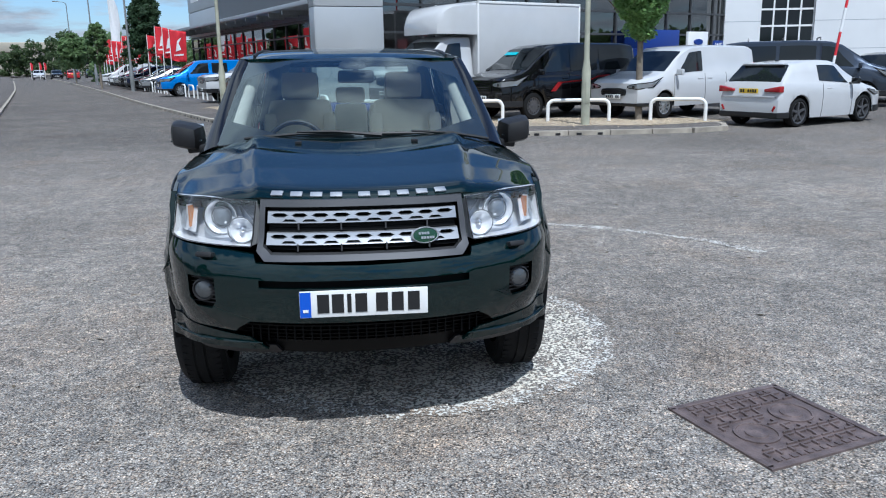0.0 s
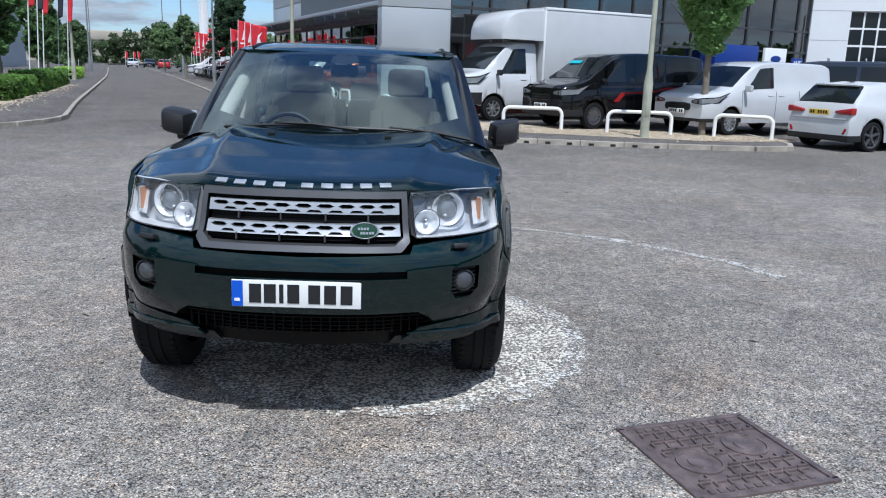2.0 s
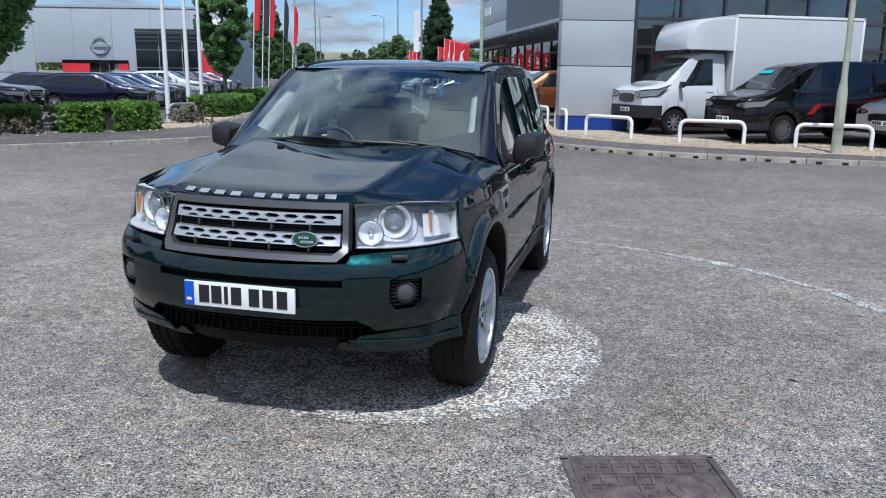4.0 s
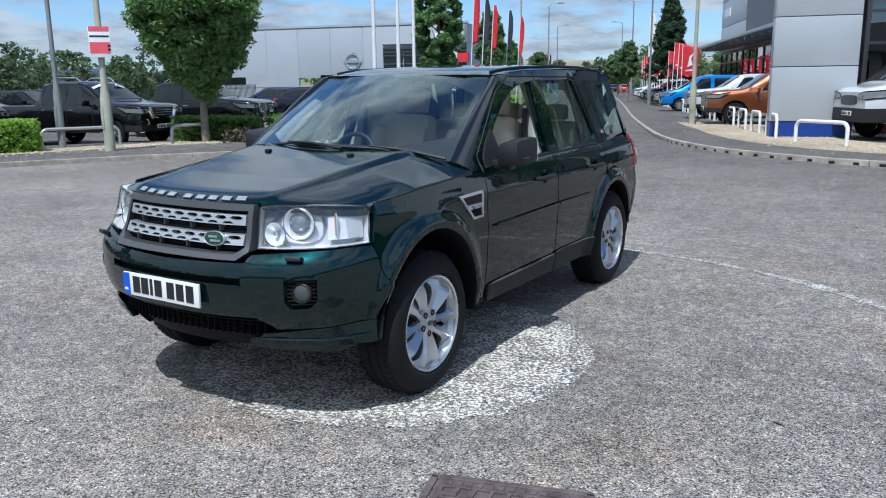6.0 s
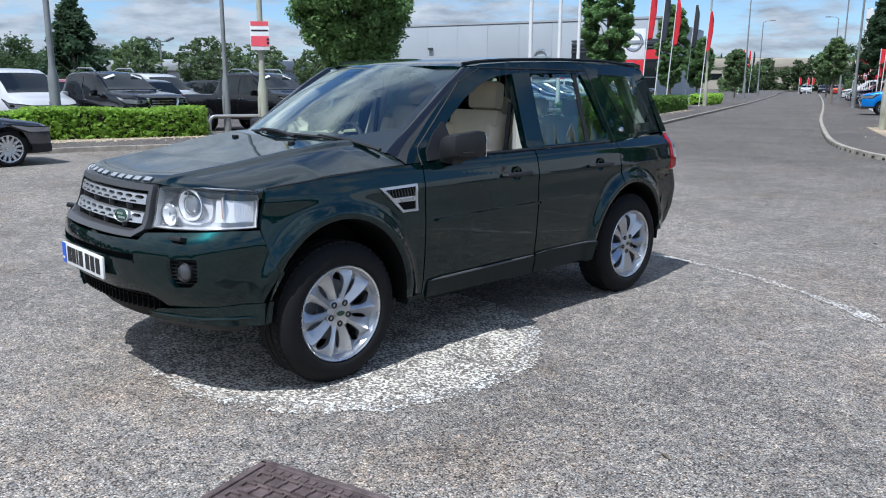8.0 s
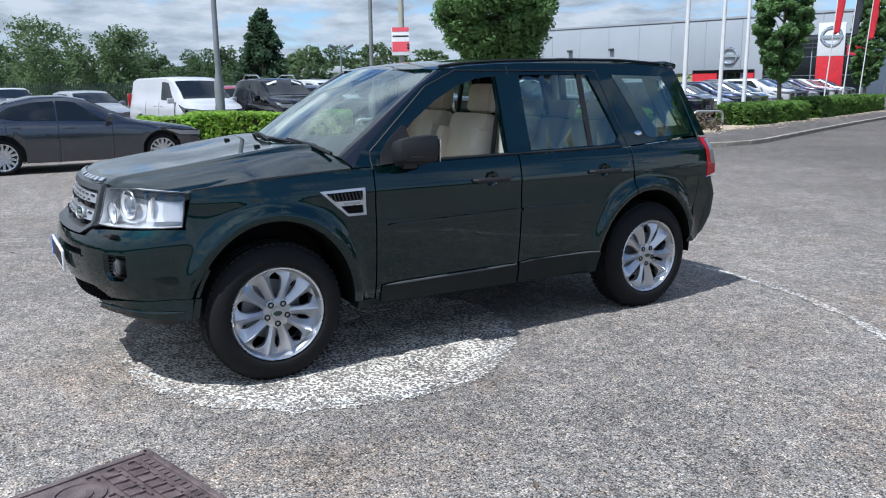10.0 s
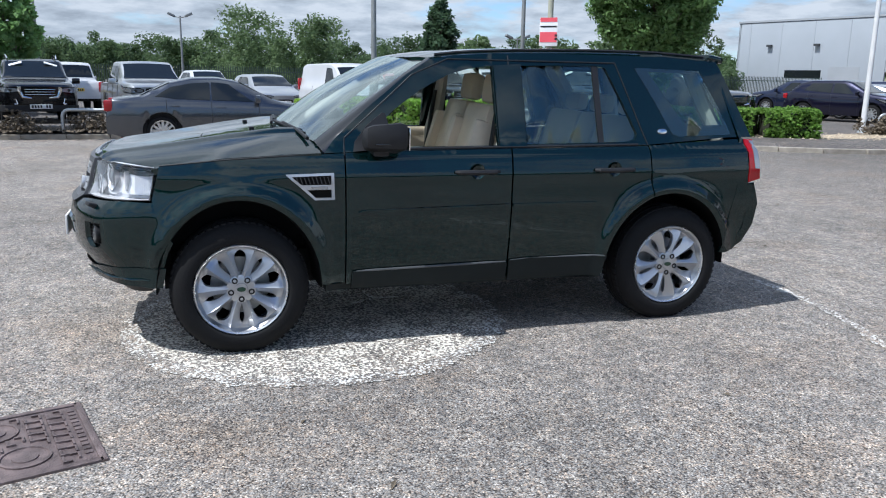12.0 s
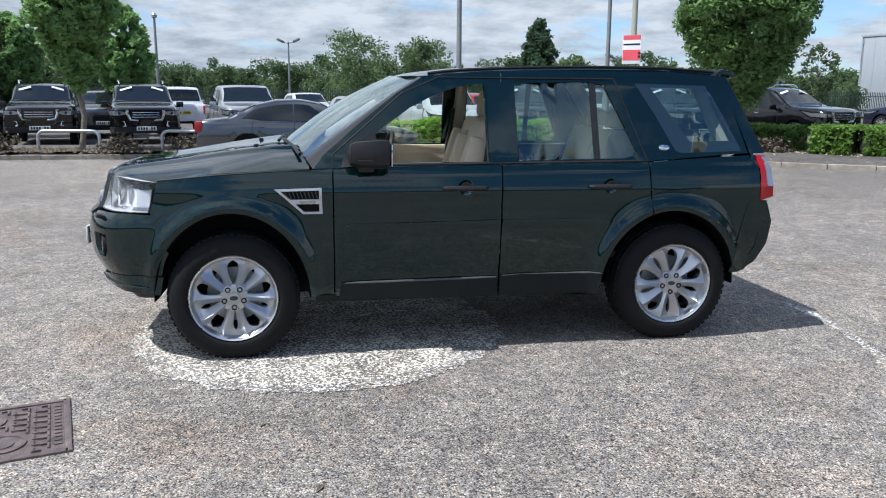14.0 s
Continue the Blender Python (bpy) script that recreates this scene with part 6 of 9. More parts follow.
for a in (0.2, math.pi - 0.2, 1.5 * math.pi):
    tube(bm, [(-0.36, 0.97, 1.07), (-0.36 + 0.18 * math.cos(a), 0.98 + 0.06 * math.sin(a), 1.075 + 0.17 * math.sin(a))], 0.015, 6)
lathe(bm, [(0.07, 0.0), (0.06, 0.03), (0.0, 0.035)], pose(-0.36, 0.965, 1.07, 72, 0, 0), 18)
part("steering_wheel", bm, DASH, cab)
bm = bmesh.new()
box(bm, 0.26, 0.9, 0.30, pose(0, 1.25, 0.72), 0.05)
box(bm, 0.22, 0.35, 0.08, pose(0, 1.5, 0.93), 0.03)
part("centre_console", bm, LEATHER_SHADED, cab)
bm = bmesh.new()
sheet([(-0.62, 1.05), (0.62, 1.05), (0.62, 3.0), (-0.62, 3.0)], lambda u, v: Vector((u, v, roof_at(u, v).z - 0.045)), 0.15, bm=bm)
part("headliner", bm, TRIM_PALE, cab)
bm = bmesh.new()
box(bm, 0.22, 0.03, 0.075, pose(0.02, 0.93, 1.525, -8, 0, 0), 0.02)
box(bm, 0.03, 0.05, 0.07, pose(0.02, 0.96, 1.585))
part("rear_view_mirror", bm, INK, cab)


def seat(x, y, wide=0.50, parent=None):
    s = thing("seat", "", "")
    s.parent = parent
    bm = bmesh.new()
    box(bm, wide, 0.50, 0.17, pose(x, y - 0.30, 0.80, 4, 0, 0), 0.05)
    part("cushion", bm, LEATHER, s)
    bm = bmesh.new()
    box(bm, wide, 0.15, 0.62, pose(x, y, 1.06, -17, 0, 0), 0.055)
    for v in bm.verts:
        v.co.x = x + (v.co.x - x) * (1 - 0.16 * max(0, (v.co.z - 1.0)) / 0.4)
    part("backrest", bm, LEATHER, s)
    for sg in (-1, 1):
        bm = bmesh.new()
        box(bm, 0.09, 0.20, 0.50, pose(x + sg * (wide / 2 - 0.05), y - 0.05, 1.02, -17, 0, 0), 0.04)
        part("bolster", bm, LEATHER, s)
    bm = bmesh.new()
    box(bm, 0.26, 0.10, 0.19, pose(x, y + 0.135, 1.455, -8, 0, 0), 0.045)
    part("head_restraint", bm, LEATHER, s)
    bm = bmesh.new()
    for sg in (-0.06, 0.06):
        tube(bm, [(x + sg, y + 0.10, 1.28), (x + sg, y + 0.13, 1.40)], 0.007, 6)
    part("restraint_post", bm, CHROME, s)
    return s


seat(-0.36, 1.60, parent=cab)
seat(0.36, 1.50, parent=cab)
for x, w in ((-0.40, 0.50), (0.40, 0.50), (0.0, 0.26)):
    s = thing("rear_seat", "", "")
    s.parent = cab
    part("backrest", box(bmesh.new(), w, 0.16, 0.60, pose(x, 2.48, 1.0, -18, 0, 0), 0.05), LEATHER, s)
    part("cushion", box(bmesh.new(), w, 0.48, 0.16, pose(x, 2.20, 0.78, 4, 0, 0), 0.05), LEATHER, s)
    part("head_restraint", box(bmesh.new(), 0.24, 0.09, 0.13, pose(x, 2.60, 1.36, -8, 0, 0), 0.04), LEATHER, s)
for sgn in (1, -1):
    part("door_card", box(bmesh.new(), 0.05, 0.93, 0.55, pose(sgn * 0.80, 1.06, 0.86), 0.015), LEATHER, cab)
    part("door_card", box(bmesh.new(), 0.05, 0.50, 0.55, pose(sgn * 0.80, 1.85, 0.86), 0.015), LEATHER, cab)
    part("door_top", box(bmesh.new(), 0.06, 0.93, 0.07, pose(sgn * 0.80, 1.06, 1.10), 0.02), DASH if sgn > 0 else LEATHER, cab)
    tube(bm := bmesh.new(), [(sgn * 0.745, 1.56, 0.8), (sgn * 0.755, 1.56, 1.12), (sgn * 0.685, 1.60, 1.45), (sgn * 0.60, 1.60, 1.64)], [0.07, 0.065, 0.045, 0.04], 8)
    part("pillar_trim", bm, TRIM_PALE, cab)
    tube(bm := bmesh.new(), [(sgn * 0.722, 0.44, 1.08), (sgn * 0.678, 0.72, 1.285), (sgn * 0.635, 0.95, 1.440), (sgn * 0.600, 1.12, 1.56)], [0.062, 0.056, 0.048, 0.032], 10)
    part("pillar_trim", bm, TRIM_PALE, cab)
    tube(bm := bmesh.new(), [(sgn * 0.70, 2.75, 1.16), (sgn * 0.62, 2.62, 1.40), (sgn * 0.56, 2.45, 1.62)], 0.06, 8)
    part("pillar_trim", bm, TRIM_PALE, cab)
    tube(bm := bmesh.new(), [(sgn * 0.69, 3.10, 1.16), (sgn * 0.60, 3.0, 1.40), (sgn * 0.54, 2.92, 1.62)], 0.05, 8)
    part("pillar_trim", bm, TRIM_PALE, cab)
    tube(bm := bmesh.new(), [(sgn * 0.655, 1.545, 1.42), (sgn * 0.66, 1.50, 1.10), (sgn * 0.66, 1.44, 0.8)], 0.016, 6)
    part("seat_belt", bm, INK, cab)

# wheels
SPOKE_SILVER = material("bright silver spokes", (0.50, 0.51, 0.53), 0.30, metal=0.80, vary=0.05, scale=10)
def alloy_wheel(x, y):
    s = 1 if x > 0 else -1
    w = thing("wheel", "", "")
    w.parent = hero
    stand = 0.366 if y < 1 else 0.358
    # body tilt fits the camera's view; every hub stands at its own height over the road
    w.matrix_basis = pose(x, y, stand + 0.006 + 0.00873 * x + 0.00436 * y, 0, 90 * s, 0)
    R, rim = 0.371, 0.251
    bm = bmesh.new()
    lathe(bm, [(rim, -0.21), (R * 0.90, -0.222), (R * 0.965, -0.205), (R * 0.995, -0.18), (R, -0.15), (R, -0.142), (R * 0.982, -0.140), (R * 0.982, -0.130), (R, -0.128), (R, -0.092), (R * 0.982, -0.090), (R * 0.982, -0.080), (R, -0.078), (R * 0.998, -0.060), (R * 0.980, -0.034), (R * 0.945, -0.012), (R * 0.895, 0.006), (R * 0.82, 0.016), (R * 0.735, 0.017), (R * 0.70, 0.012), (rim * 1.012, 0.004), (rim, -0.010), (rim, -0.05)], seg=72)
    for v in bm.verts:
        # the foot of the tyre is pressed flat on the road
        v.co.x = s * min(s * v.co.x, stand + 0.001)
    tyre = part("tyre", bm, RUBBER, w, "black tyre with blocked tread")
    bm = bmesh.new()
    for k in range(60):
        a = 2 * math.pi * k / 60
        for z0, z1, tw in ((-0.200, -0.150, 0.04), (-0.072, -0.030, -0.04)):
            m = Matrix.Rotation(a, 4, "Z")
            box(bm, 0.016, 0.024, z1 - z0, m @ pose(R * 0.9775, 0, (z0 + z1) / 2, math.degrees(tw) * 3, 0, 0))
    tagged(part("tread", bm, RUBBER, tyre), kind="stuff")
    bm = bmesh.new()
    lathe(bm, [(rim * 1.005, 0.004), (rim * 0.985, 0.010), (rim * 0.955, 0.004), (rim * 0.945, -0.02), (rim * 0.94, -0.10), (rim * 0.92, -0.18)], seg=72)
    rim_ob = part("rim", bm, ALLOY, w, "silver ten-spoke alloy rim")
    for k in range(10):
        # each spoke fills the sector between a narrow slot (inside its pair) and a wide one (between pairs)
        flip_ = 1 if k % 2 else -1
        a0 = radians((0 if s > 0 else 180) + 72 * (k // 2))
        bm = bmesh.new()
        rows = []
        for r in (0.050, 0.072, 0.090, 0.104, 0.118, 0.132, 0.146, 0.160, 0.174, 0.188, 0.198, 0.207, 0.216, 0.226, 0.236, 0.2405):
            tn, tw_ = min(1.0, max(0.0, (r - 0.100) / 0.092)), min(1.0, max(0.0, (r - 0.080) / 0.131))
            wn_ = 0.0150 * tn ** 0.4 * (1 - tn ** 6) ** 0.5 if 0 < tn < 1 else 0.0
            ww = 0.041 * tw_ ** 0.6 * (1 - tw_ ** 6) ** 0.5 if 0 < tw_ < 1 else 0.0
            lo_, hi_ = wn_ / r, radians(36) - ww / r
            mid_ = radians(18.5) + radians(2.5) * (0.16 - r) / 0.1
            dish = float(np.interp(r, [0.05, 0.20, 0.228, 0.2405], [-0.046, -0.040, -0.034, -0.004]))
            ridge = float(np.interp(r, [0.05, 0.10, 0.17, 0.205, 0.228, 0.2405], [-0.020, -0.010, 0.001, 0.003, -0.008, -0.003]))
            row = []
            for q in (0.0, 0.0, 0.5, 1.0, 1.5, 2.0, 2.0):
                a = lo_ + (mid_ - lo_) * q if q <= 1 else mid_ + (hi_ - mid_) * (q - 1)
                z = max(dish, ridge - 1.0 * abs(a - mid_) * r)
                row.append((a, z))
            if wn_ > 0:
                row[0] = (lo_, row[0][1] - 0.03)
            if ww > 0:
                row[6] = (hi_, row[6][1] - 0.03)
            rows.append([bm.verts.new((r * math.cos(a0 + flip_ * a), r * math.sin(a0 + flip_ * a), z)) for a, z in row])
        for p, q in zip(rows, rows[1:]):
            for i in range(6):
                bm.faces.new((p[i], q[i], q[i + 1], p[i + 1]))
        bmesh.ops.remove_doubles(bm, verts=bm.verts[:], dist=0.0002)
        bmesh.ops.recalc_face_normals(bm, faces=bm.faces[:])
        if sum((f.normal.z * f.calc_area() for f in bm.faces)) < 0:
            bmesh.ops.reverse_faces(bm, faces=bm.faces[:])
        part("spoke", bm, SPOKE_SILVER, rim_ob)
    bm = bmesh.new()
    lathe(bm, [(0.080, -0.05), (0.078, -0.024), (0.066, -0.019), (0.035, -0.018), (0.032, -0.012), (0.0, -0.010)], seg=30)
    part("hub", bm, SPOKE_SILVER, rim_ob)
    lathe(bm := bmesh.new(), [(1, -0.012), (1, -0.007), (0, -0.006)], Matrix.Diagonal((0.013, 0.024, 1, 1)), 18)
    part("hub_badge", bm, BADGE_GREEN, rim_ob)
    for k in range(5):
        a = math.radians(72 * k + (0 if s > 0 else 180))
        c = pose(0.057 * math.cos(a), 0.057 * math.sin(a), -0.030)
        lathe(bm := bmesh.new(), [(0.0165, 0.0), (0.0165, 0.015), (0.009, 0.0155), (0.009, 0.004), (0, 0.003)], c, 14)
        part("wheel_nut", bm, PLASTIC, rim_ob)
    bm = bmesh.new()
    lathe(bm, [(0.16, -0.13), (0.16, -0.115), (0.08, -0.115), (0.08, -0.10), (0.0, -0.10)], seg=36)
    part("brake_disc", bm, GREY_TUBE, w, "dull steel brake disc")
    bm = bmesh.new()
    lathe(bm, [(rim * 0.93, -0.175), (0.05, -0.175)], seg=36)
    part("wheel_back", bm, MESH_BLACK, w)
    return w


for x in (0.895, -0.895):
    alloy_wheel(x, 0.0)
    alloy_wheel(x, 2.66)

# ---- parked vehicles ----
H1 = (-0.88, -0.47)
v = park(vehicle("van", "glossy black panel van with red side stripes behind a white hoop", "van", dict(VAN, grille_mat=GLOSS_BLACK, alloy=ALLOY_DARK, windows=VAN["windows"] + [[(2.32, 0.08), (3.32, 0.08), (3.32, 0.86), (2.32, 0.86)], [(3.42, 0.08), (4.62, 0.08), (4.62, 0.86), (3.42, 0.86)]])), 0.98, *H1, 4.85, 16.3, 1, track=0.97)
for o in ([(1.55, 0.70), (1.72, 0.70), (1.98, 0.94), (1.80, 0.94)], [(1.86, 0.90), (3.05, 0.96), (3.05, 1.0), (1.92, 0.94)], [(3.05, 0.96), (3.35, 1.03), (3.75, 1.05), (3.75, 1.10), (3.35, 1.08), (3.05, 1.0)]):
    bm = sheet(o, lambda u, w: Vector((0.998, u, w)), 0.3, lip=0.004, lip_to=(-1, 0, 0))
    part("stripe", bm, PAINTS["red"], v)
part("screen_banner", box(bmesh.new(), 0.5, 0.13, 0.012, pose(-0.42, 1.38, 1.69, 34, 0, 0), 0.003), material("turquoise banner", (0.02, 0.38, 0.45), 0.5, vary=0.05), v)
v = park(vehicle("van", "white small panel van with black grille and dark windows", "van", VAN_SMALL), 0.92, *H1, 8.05, 15.45, 1, track=0.9)
v = park(vehicle("hatchback", "white three-door hatchback with roof antenna parked across the kerb", "car", dict(HATCH, windows=HATCH["windows"][:1], tail_w=0.42, tail_taper=1, tails=(0.80, 0.95), mirror_mat=GLOSS_BLACK, r=0.33, rim=0.25, top=[(y, z + 0.05 if z > 1.2 else z) for y, z in HATCH["top"]])), 3.31, 0.914, 0.407, 10.3, 13.1, -1, z=0.0, track=0.85)
part("antenna", box(bmesh.new(), 0.03, 0.14, 0.05, pose(0, 3.1, 1.49), 0.01), PLASTIC, v)
part("spoiler", box(bmesh.new(), 1.1, 0.2, 0.04, pose(0, 3.52, 1.43, -8, 0, 0), 0.015), PAINTS["white"], v)
for sg in (1, -1):
    part("reflector", box(bmesh.new(), 0.05, 0.03, 0.13, pose(sg * 0.70, 4.045, 0.44, 0, sg * 28, 0), 0.01), LAMP_RED, v, "low red reflector")
part("bumper_step", box(bmesh.new(), 1.42, 0.05, 0.05, pose(0, 4.03, 0.70), 0.02), PAINTS["white"], v)
v = park(vehicle("van", "dark blue crew van with roof bars facing the entrance", "van", dict(VAN, color="slate", windows=[VAN["windows"][0], [(2.3, 0.08), (3.3, 0.08), (3.3, 0.86), (2.3, 0.86)], [(3.4, 0.08), (4.6, 0.08), (4.6, 0.86), (3.4, 0.86)]])), 2.4, 0.88, -0.47, 14.2, 19.2, 0)
for k in range(3):
    part("roof_bar", tube(bmesh.new(), [(-0.75, 2.2 + k, 1.95), (-0.72, 2.2 + k, 2.03), (0.72, 2.2 + k, 2.03), (0.75, 2.2 + k, 1.95)], 0.02, 8), ALLOY_DARK, v)
park(vehicle("suv", "black estate car beside the white workshop wall", "car", dict(SUV, color="black")), 3.55, 0.9, 0.4, 17.6, 19.2, -1, track=0.9)

# box van
LUTON = dict(VAN, L=5.2, W=2.05, axles=(0.95, 4.5), r=0.35, color="white", top=[(0, 1.16), (0.04, 1.22), (0.14, 1.28), (0.55, 1.36), (0.72, 1.44), (1.42, 2.08), (1.7, 2.22), (2.45, 2.24), (2.52, 1.2), (2.55, 0.72), (5.1, 0.70), (5.2, 0.66)],
             belt=[(0, 1.05), (0.5, 1.2), (1.0, 1.28), (2.4, 1.28), (2.55, 0.70), (5.2, 0.66)], screen=(0.72, 1.42), windows=[[(1.15, 0.06), (2.05, 0.06), (2.05, 0.84), (1.62, 0.84)]], lamps=(0.98, 1.18), grille=(0.40, 0.86, 1.1), grille_mat=GLOSS_BLACK, big_bumper=0.80, handles=(1.95,), gaps=(1.02, 2.2), tails=(0.45, 0.6), sill=0.42, spokes=8, plate_z=0.66, mirror_mat=PLASTIC)
lu = vehicle("box_van", "white box van with a moulded pod over its cab", "van", LUTON)
park(lu, 0.95, *H1, 2.45, 18.6, 1, track=1.0)
bm = bmesh.new()
box(bm, 2.12, 4.1, 2.28, pose(0, 2.55 + 2.05, 0.92 + 1.14), 0.03)
bx_ = part("cargo_box", bm, PAINTS["white"], lu, "white flat-sided cargo box")
for sg in (1, -1):
    for zz in (0.95, 3.17):
        part("edge_rail", box(bmesh.new(), 0.03, 4.12, 0.07, pose(sg * 1.062, 4.6, zz), 0.006), WHITE, bx_)
    for yy in (2.57, 6.63):
        part("corner_post", box(bmesh.new(), 0.03, 0.06, 2.28, pose(sg * 1.062, yy, 2.06), 0.006), WHITE, bx_)
bm = bmesh.new()
rows = []
for t in np.linspace(0, 1, 12):
    y = 2.55 - 1.30 * t
    w = 1.06 * (1 - 0.20 * t ** 6)
    lo = 2.26 + 0.02 * t
    hi = 3.16 - 0.10 * t - 0.42 * t ** 7
    hi = max(hi, lo + 0.06)
    rows.append([bm.verts.new(p) for p in ((w, y, lo), (w, y, lo + (hi - lo) * 0.6), (w * 0.97, y, hi - 0.06), (w * 0.86, y, hi), (0, y, hi + 0.01), (-w * 0.86, y, hi), (-w * 0.97, y, hi - 0.06), (-w, y, lo + (hi - lo) * 0.6), (-w, y, lo))])
for a, b in zip(rows, rows[1:]):
    for i in range(8):
        bm.faces.new((a[i], b[i], b[i + 1], a[i + 1]))
    bm.faces.new((a[8], b[8], b[0], a[0]))
bm.faces.new(rows[-1][::-1])
bmesh.ops.recalc_face_normals(bm, faces=bm.faces[:])
part("cab_pod", bm, PAINTS["white"], lu, "white moulded roof pod")

# pickups and cars along the showroom
for x, y, c, sp, nm, lb in ((-2.9, 25.6, "orange", PICKUP, "pickup", "copper orange double-cab pickup beside the showroom"), (-4.7, 30.1, "white", PICKUP, "pickup", "white double-cab pickup beside the showroom"), (-8.3, 38.6, "blue", VAN_SMALL, "van", "bright blue van with dark side windows"),
                            (-11.6, 48.2, "silver", HATCH, "hatchback", "silver hatchback in the display row"), (-12.8, 51.3, "black", HATCH, "hatchback", "black hatchback in the display row"), (-14.0, 54.4, "navy", SUV, "suv", "navy car in the display row"), (-15.2, 57.5, "black", SUV, "suv", "black car in the display row"), (-16.5, 60.6, "silver", HATCH, "hatchback", "silver hatchback in the display row"), (-17.8, 64.0, "white", HATCH, "hatchback", "white hatchback in the display row"), (-19.4, 68.0, "white", VAN_SMALL, "van", "white van in the display row")):
    d = dict(sp, color=c)
    if nm == "pickup":
        d.update(grille_mat=GLOSS_BLACK, handle_mat=PLASTIC)
    if c == "blue":
        d["windows"] = VAN_SMALL["windows"] + [[(2.6, 0.08), (3.4, 0.08), (3.4, 0.84), (2.6, 0.84)]]
    park(vehicle(nm, lb, "van" if nm == "van" else "car", d, "cars along the showroom"), sp["axles"][0], -0.93, -0.36, x, y, 1, track=0.9)

# the west car park
BMW = vehicle("saloon", "mineral grey saloon parked by the kerb", "car", dict(SALOON, alloy=ALLOY))
park(BMW, 3.59, -0.03, 1.0, -11.6, -0.75, -1, z=0.0, track=0.88)
NAV = vehicle("pickup", "black double-cab pickup with chrome grille and roof rails", "car", dict(PICKUP, color="black"), "pickups in the car park")
for sg in (1, -1):
    part("roof_rail", tube(bmesh.new(), [(sg * 0.60, 2.15, 1.76), (sg * 0.62, 2.3, 1.86), (sg * 0.62, 3.0, 1.87), (sg * 0.60, 3.25, 1.76)], 0.022, 8), CHROME, NAV)
    part("screen_sticker", box(bmesh.new(), 0.34, 0.075, 0.02, pose(sg * 0.43, 1.79, 1.63, 36, sg * 17, 0)), WHITE, NAV)
    fr_ = [(sg * 0.53, -0.01, 0.62), (sg * 0.56, 0.0, 0.75), (sg * 0.77, 0.07, 0.71), (sg * 0.74, 0.07, 0.62), (sg * 0.53, -0.01, 0.62)]
    part("fog_trim", tube(bmesh.new(), fr_, 0.018, 6), CHROME, NAV, "chrome fog lamp surround")
    part("fog_lamp", box(bmesh.new(), 0.12, 0.03, 0.06, pose(sg * 0.65, 0.03, 0.67, 0, 0, sg * 18), 0.02), LAMP_CLEAR, NAV)
    part("grille_surround", tube(bmesh.new(), [(sg * 0.46, -0.025, 1.06), (sg * 0.47, -0.02, 0.96), (sg * 0.40, -0.03, 0.80), (sg * 0.2, -0.035, 0.775)], [0.050, 0.055, 0.045, 0.02], 8), CHROME, NAV, "chrome grille surround")
for k, (x, y, hx, hy) in enumerate(((-17.89, -6.7, 0.97, 0.22), (-17.49, -3.85, 0.97, 0.22), (-16.99, 7.5, 0.98, 0.17), (-15.0, 11.3, 0.98, 0.17), (-15.6, 15.89, 0.96, 0.28))):
    m = Matrix.Translation((x, y, PARK_Z)) @ Matrix.Rotation(radians(heading(hx, hy)), 4, "Z")
    if k == 0:
        NAV.matrix_basis = m
    else:
        copy_thing(NAV, m)
park(vehicle("van", "white electric van nosing up to the hedge", "van", dict(VAN_SMALL, L=4.56, top=[(0, 0.86), (0.05, 0.93), (0.16, 1.02), (0.55, 1.12), (0.75, 1.2), (1.45, 1.74), (1.75, 1.84), (2.4, 1.86), (4.2, 1.84), (4.45, 1.78), (4.54, 1.4), (4.56, 0.8)], axles=(0.9, 3.62), screen=(0.75, 1.43), windows=[[(1.2, 0.08), (2.1, 0.10), (2.1, 0.86), (1.65, 0.86)]], grille=(0.3, 0.45, 0.6), gaps=(1.05, 2.2, 3.2), handles=(2.0, 2.5))), 0.0, 0.98, 0.2, -18.74, 5.2, 0, z=PARK_Z)
ROW2 = [(-21.49, -9.8, "grey", SUV, 0.97, 0.22), (-22.9, -6.2, "grey", SUV, 0.97, 0.22), (-30.2, -5.1, "white", PICKUP, -0.97, -0.22), (-18.3, -0.95, "silver", PICKUP, 0.97, 0.22), (-23.99, 3.0, "silver", HATCH, 0.97, 0.22), (-26.49, 6.19, "red", SUV, -0.97, -0.22), (-26.99, 9.39, "grey", SUV, -0.97, -0.22), (-24.99, 12.49, "white", VAN_SMALL, 0.97, 0.22), (-25.99, 15.99, "black", SUV, 0.97, 0.22), (-26.99, 17.2, "white", SUV, 0.97, 0.22), (-30.98, -13.0, "silver", SUV, 0.97, 0.22), (-32.99, -8.0, "navy", HATCH, 0.97, 0.22), (-32.99, 1.0, "white", SUV, 0.97, 0.22), (-33.98, 12.99, "silver", SUV, -0.97, -0.22), (-19.49, -12.79, "black", PICKUP, 0.97, 0.22)]
KIND = {id(SUV): ("suv", "car"), id(VAN_SMALL): ("van", "van"), id(HATCH): ("hatchback", "car"), id(PICKUP): ("pickup", "car"), id(SALOON): ("saloon", "car")}
BUILT = {}


def parked(sp, c, m, label, group):
    key = (id(sp), c, label)
    if key not in BUILT:
        nm, cat = KIND[id(sp)]
        BUILT[key] = vehicle(nm, label, cat, dict(sp, color=c), group, m)
        return BUILT[key]
    return copy_thing(BUILT[key], m)


for x, y, c, sp, hx, hy in ROW2:
    parked(sp, c, Matrix.Translation((x, y, PARK_Z)) @ Matrix.Rotation(radians(heading(hx, hy)), 4, "Z"), f"{c} {KIND[id(sp)][0]} standing in the west car park", "cars in the west car park")
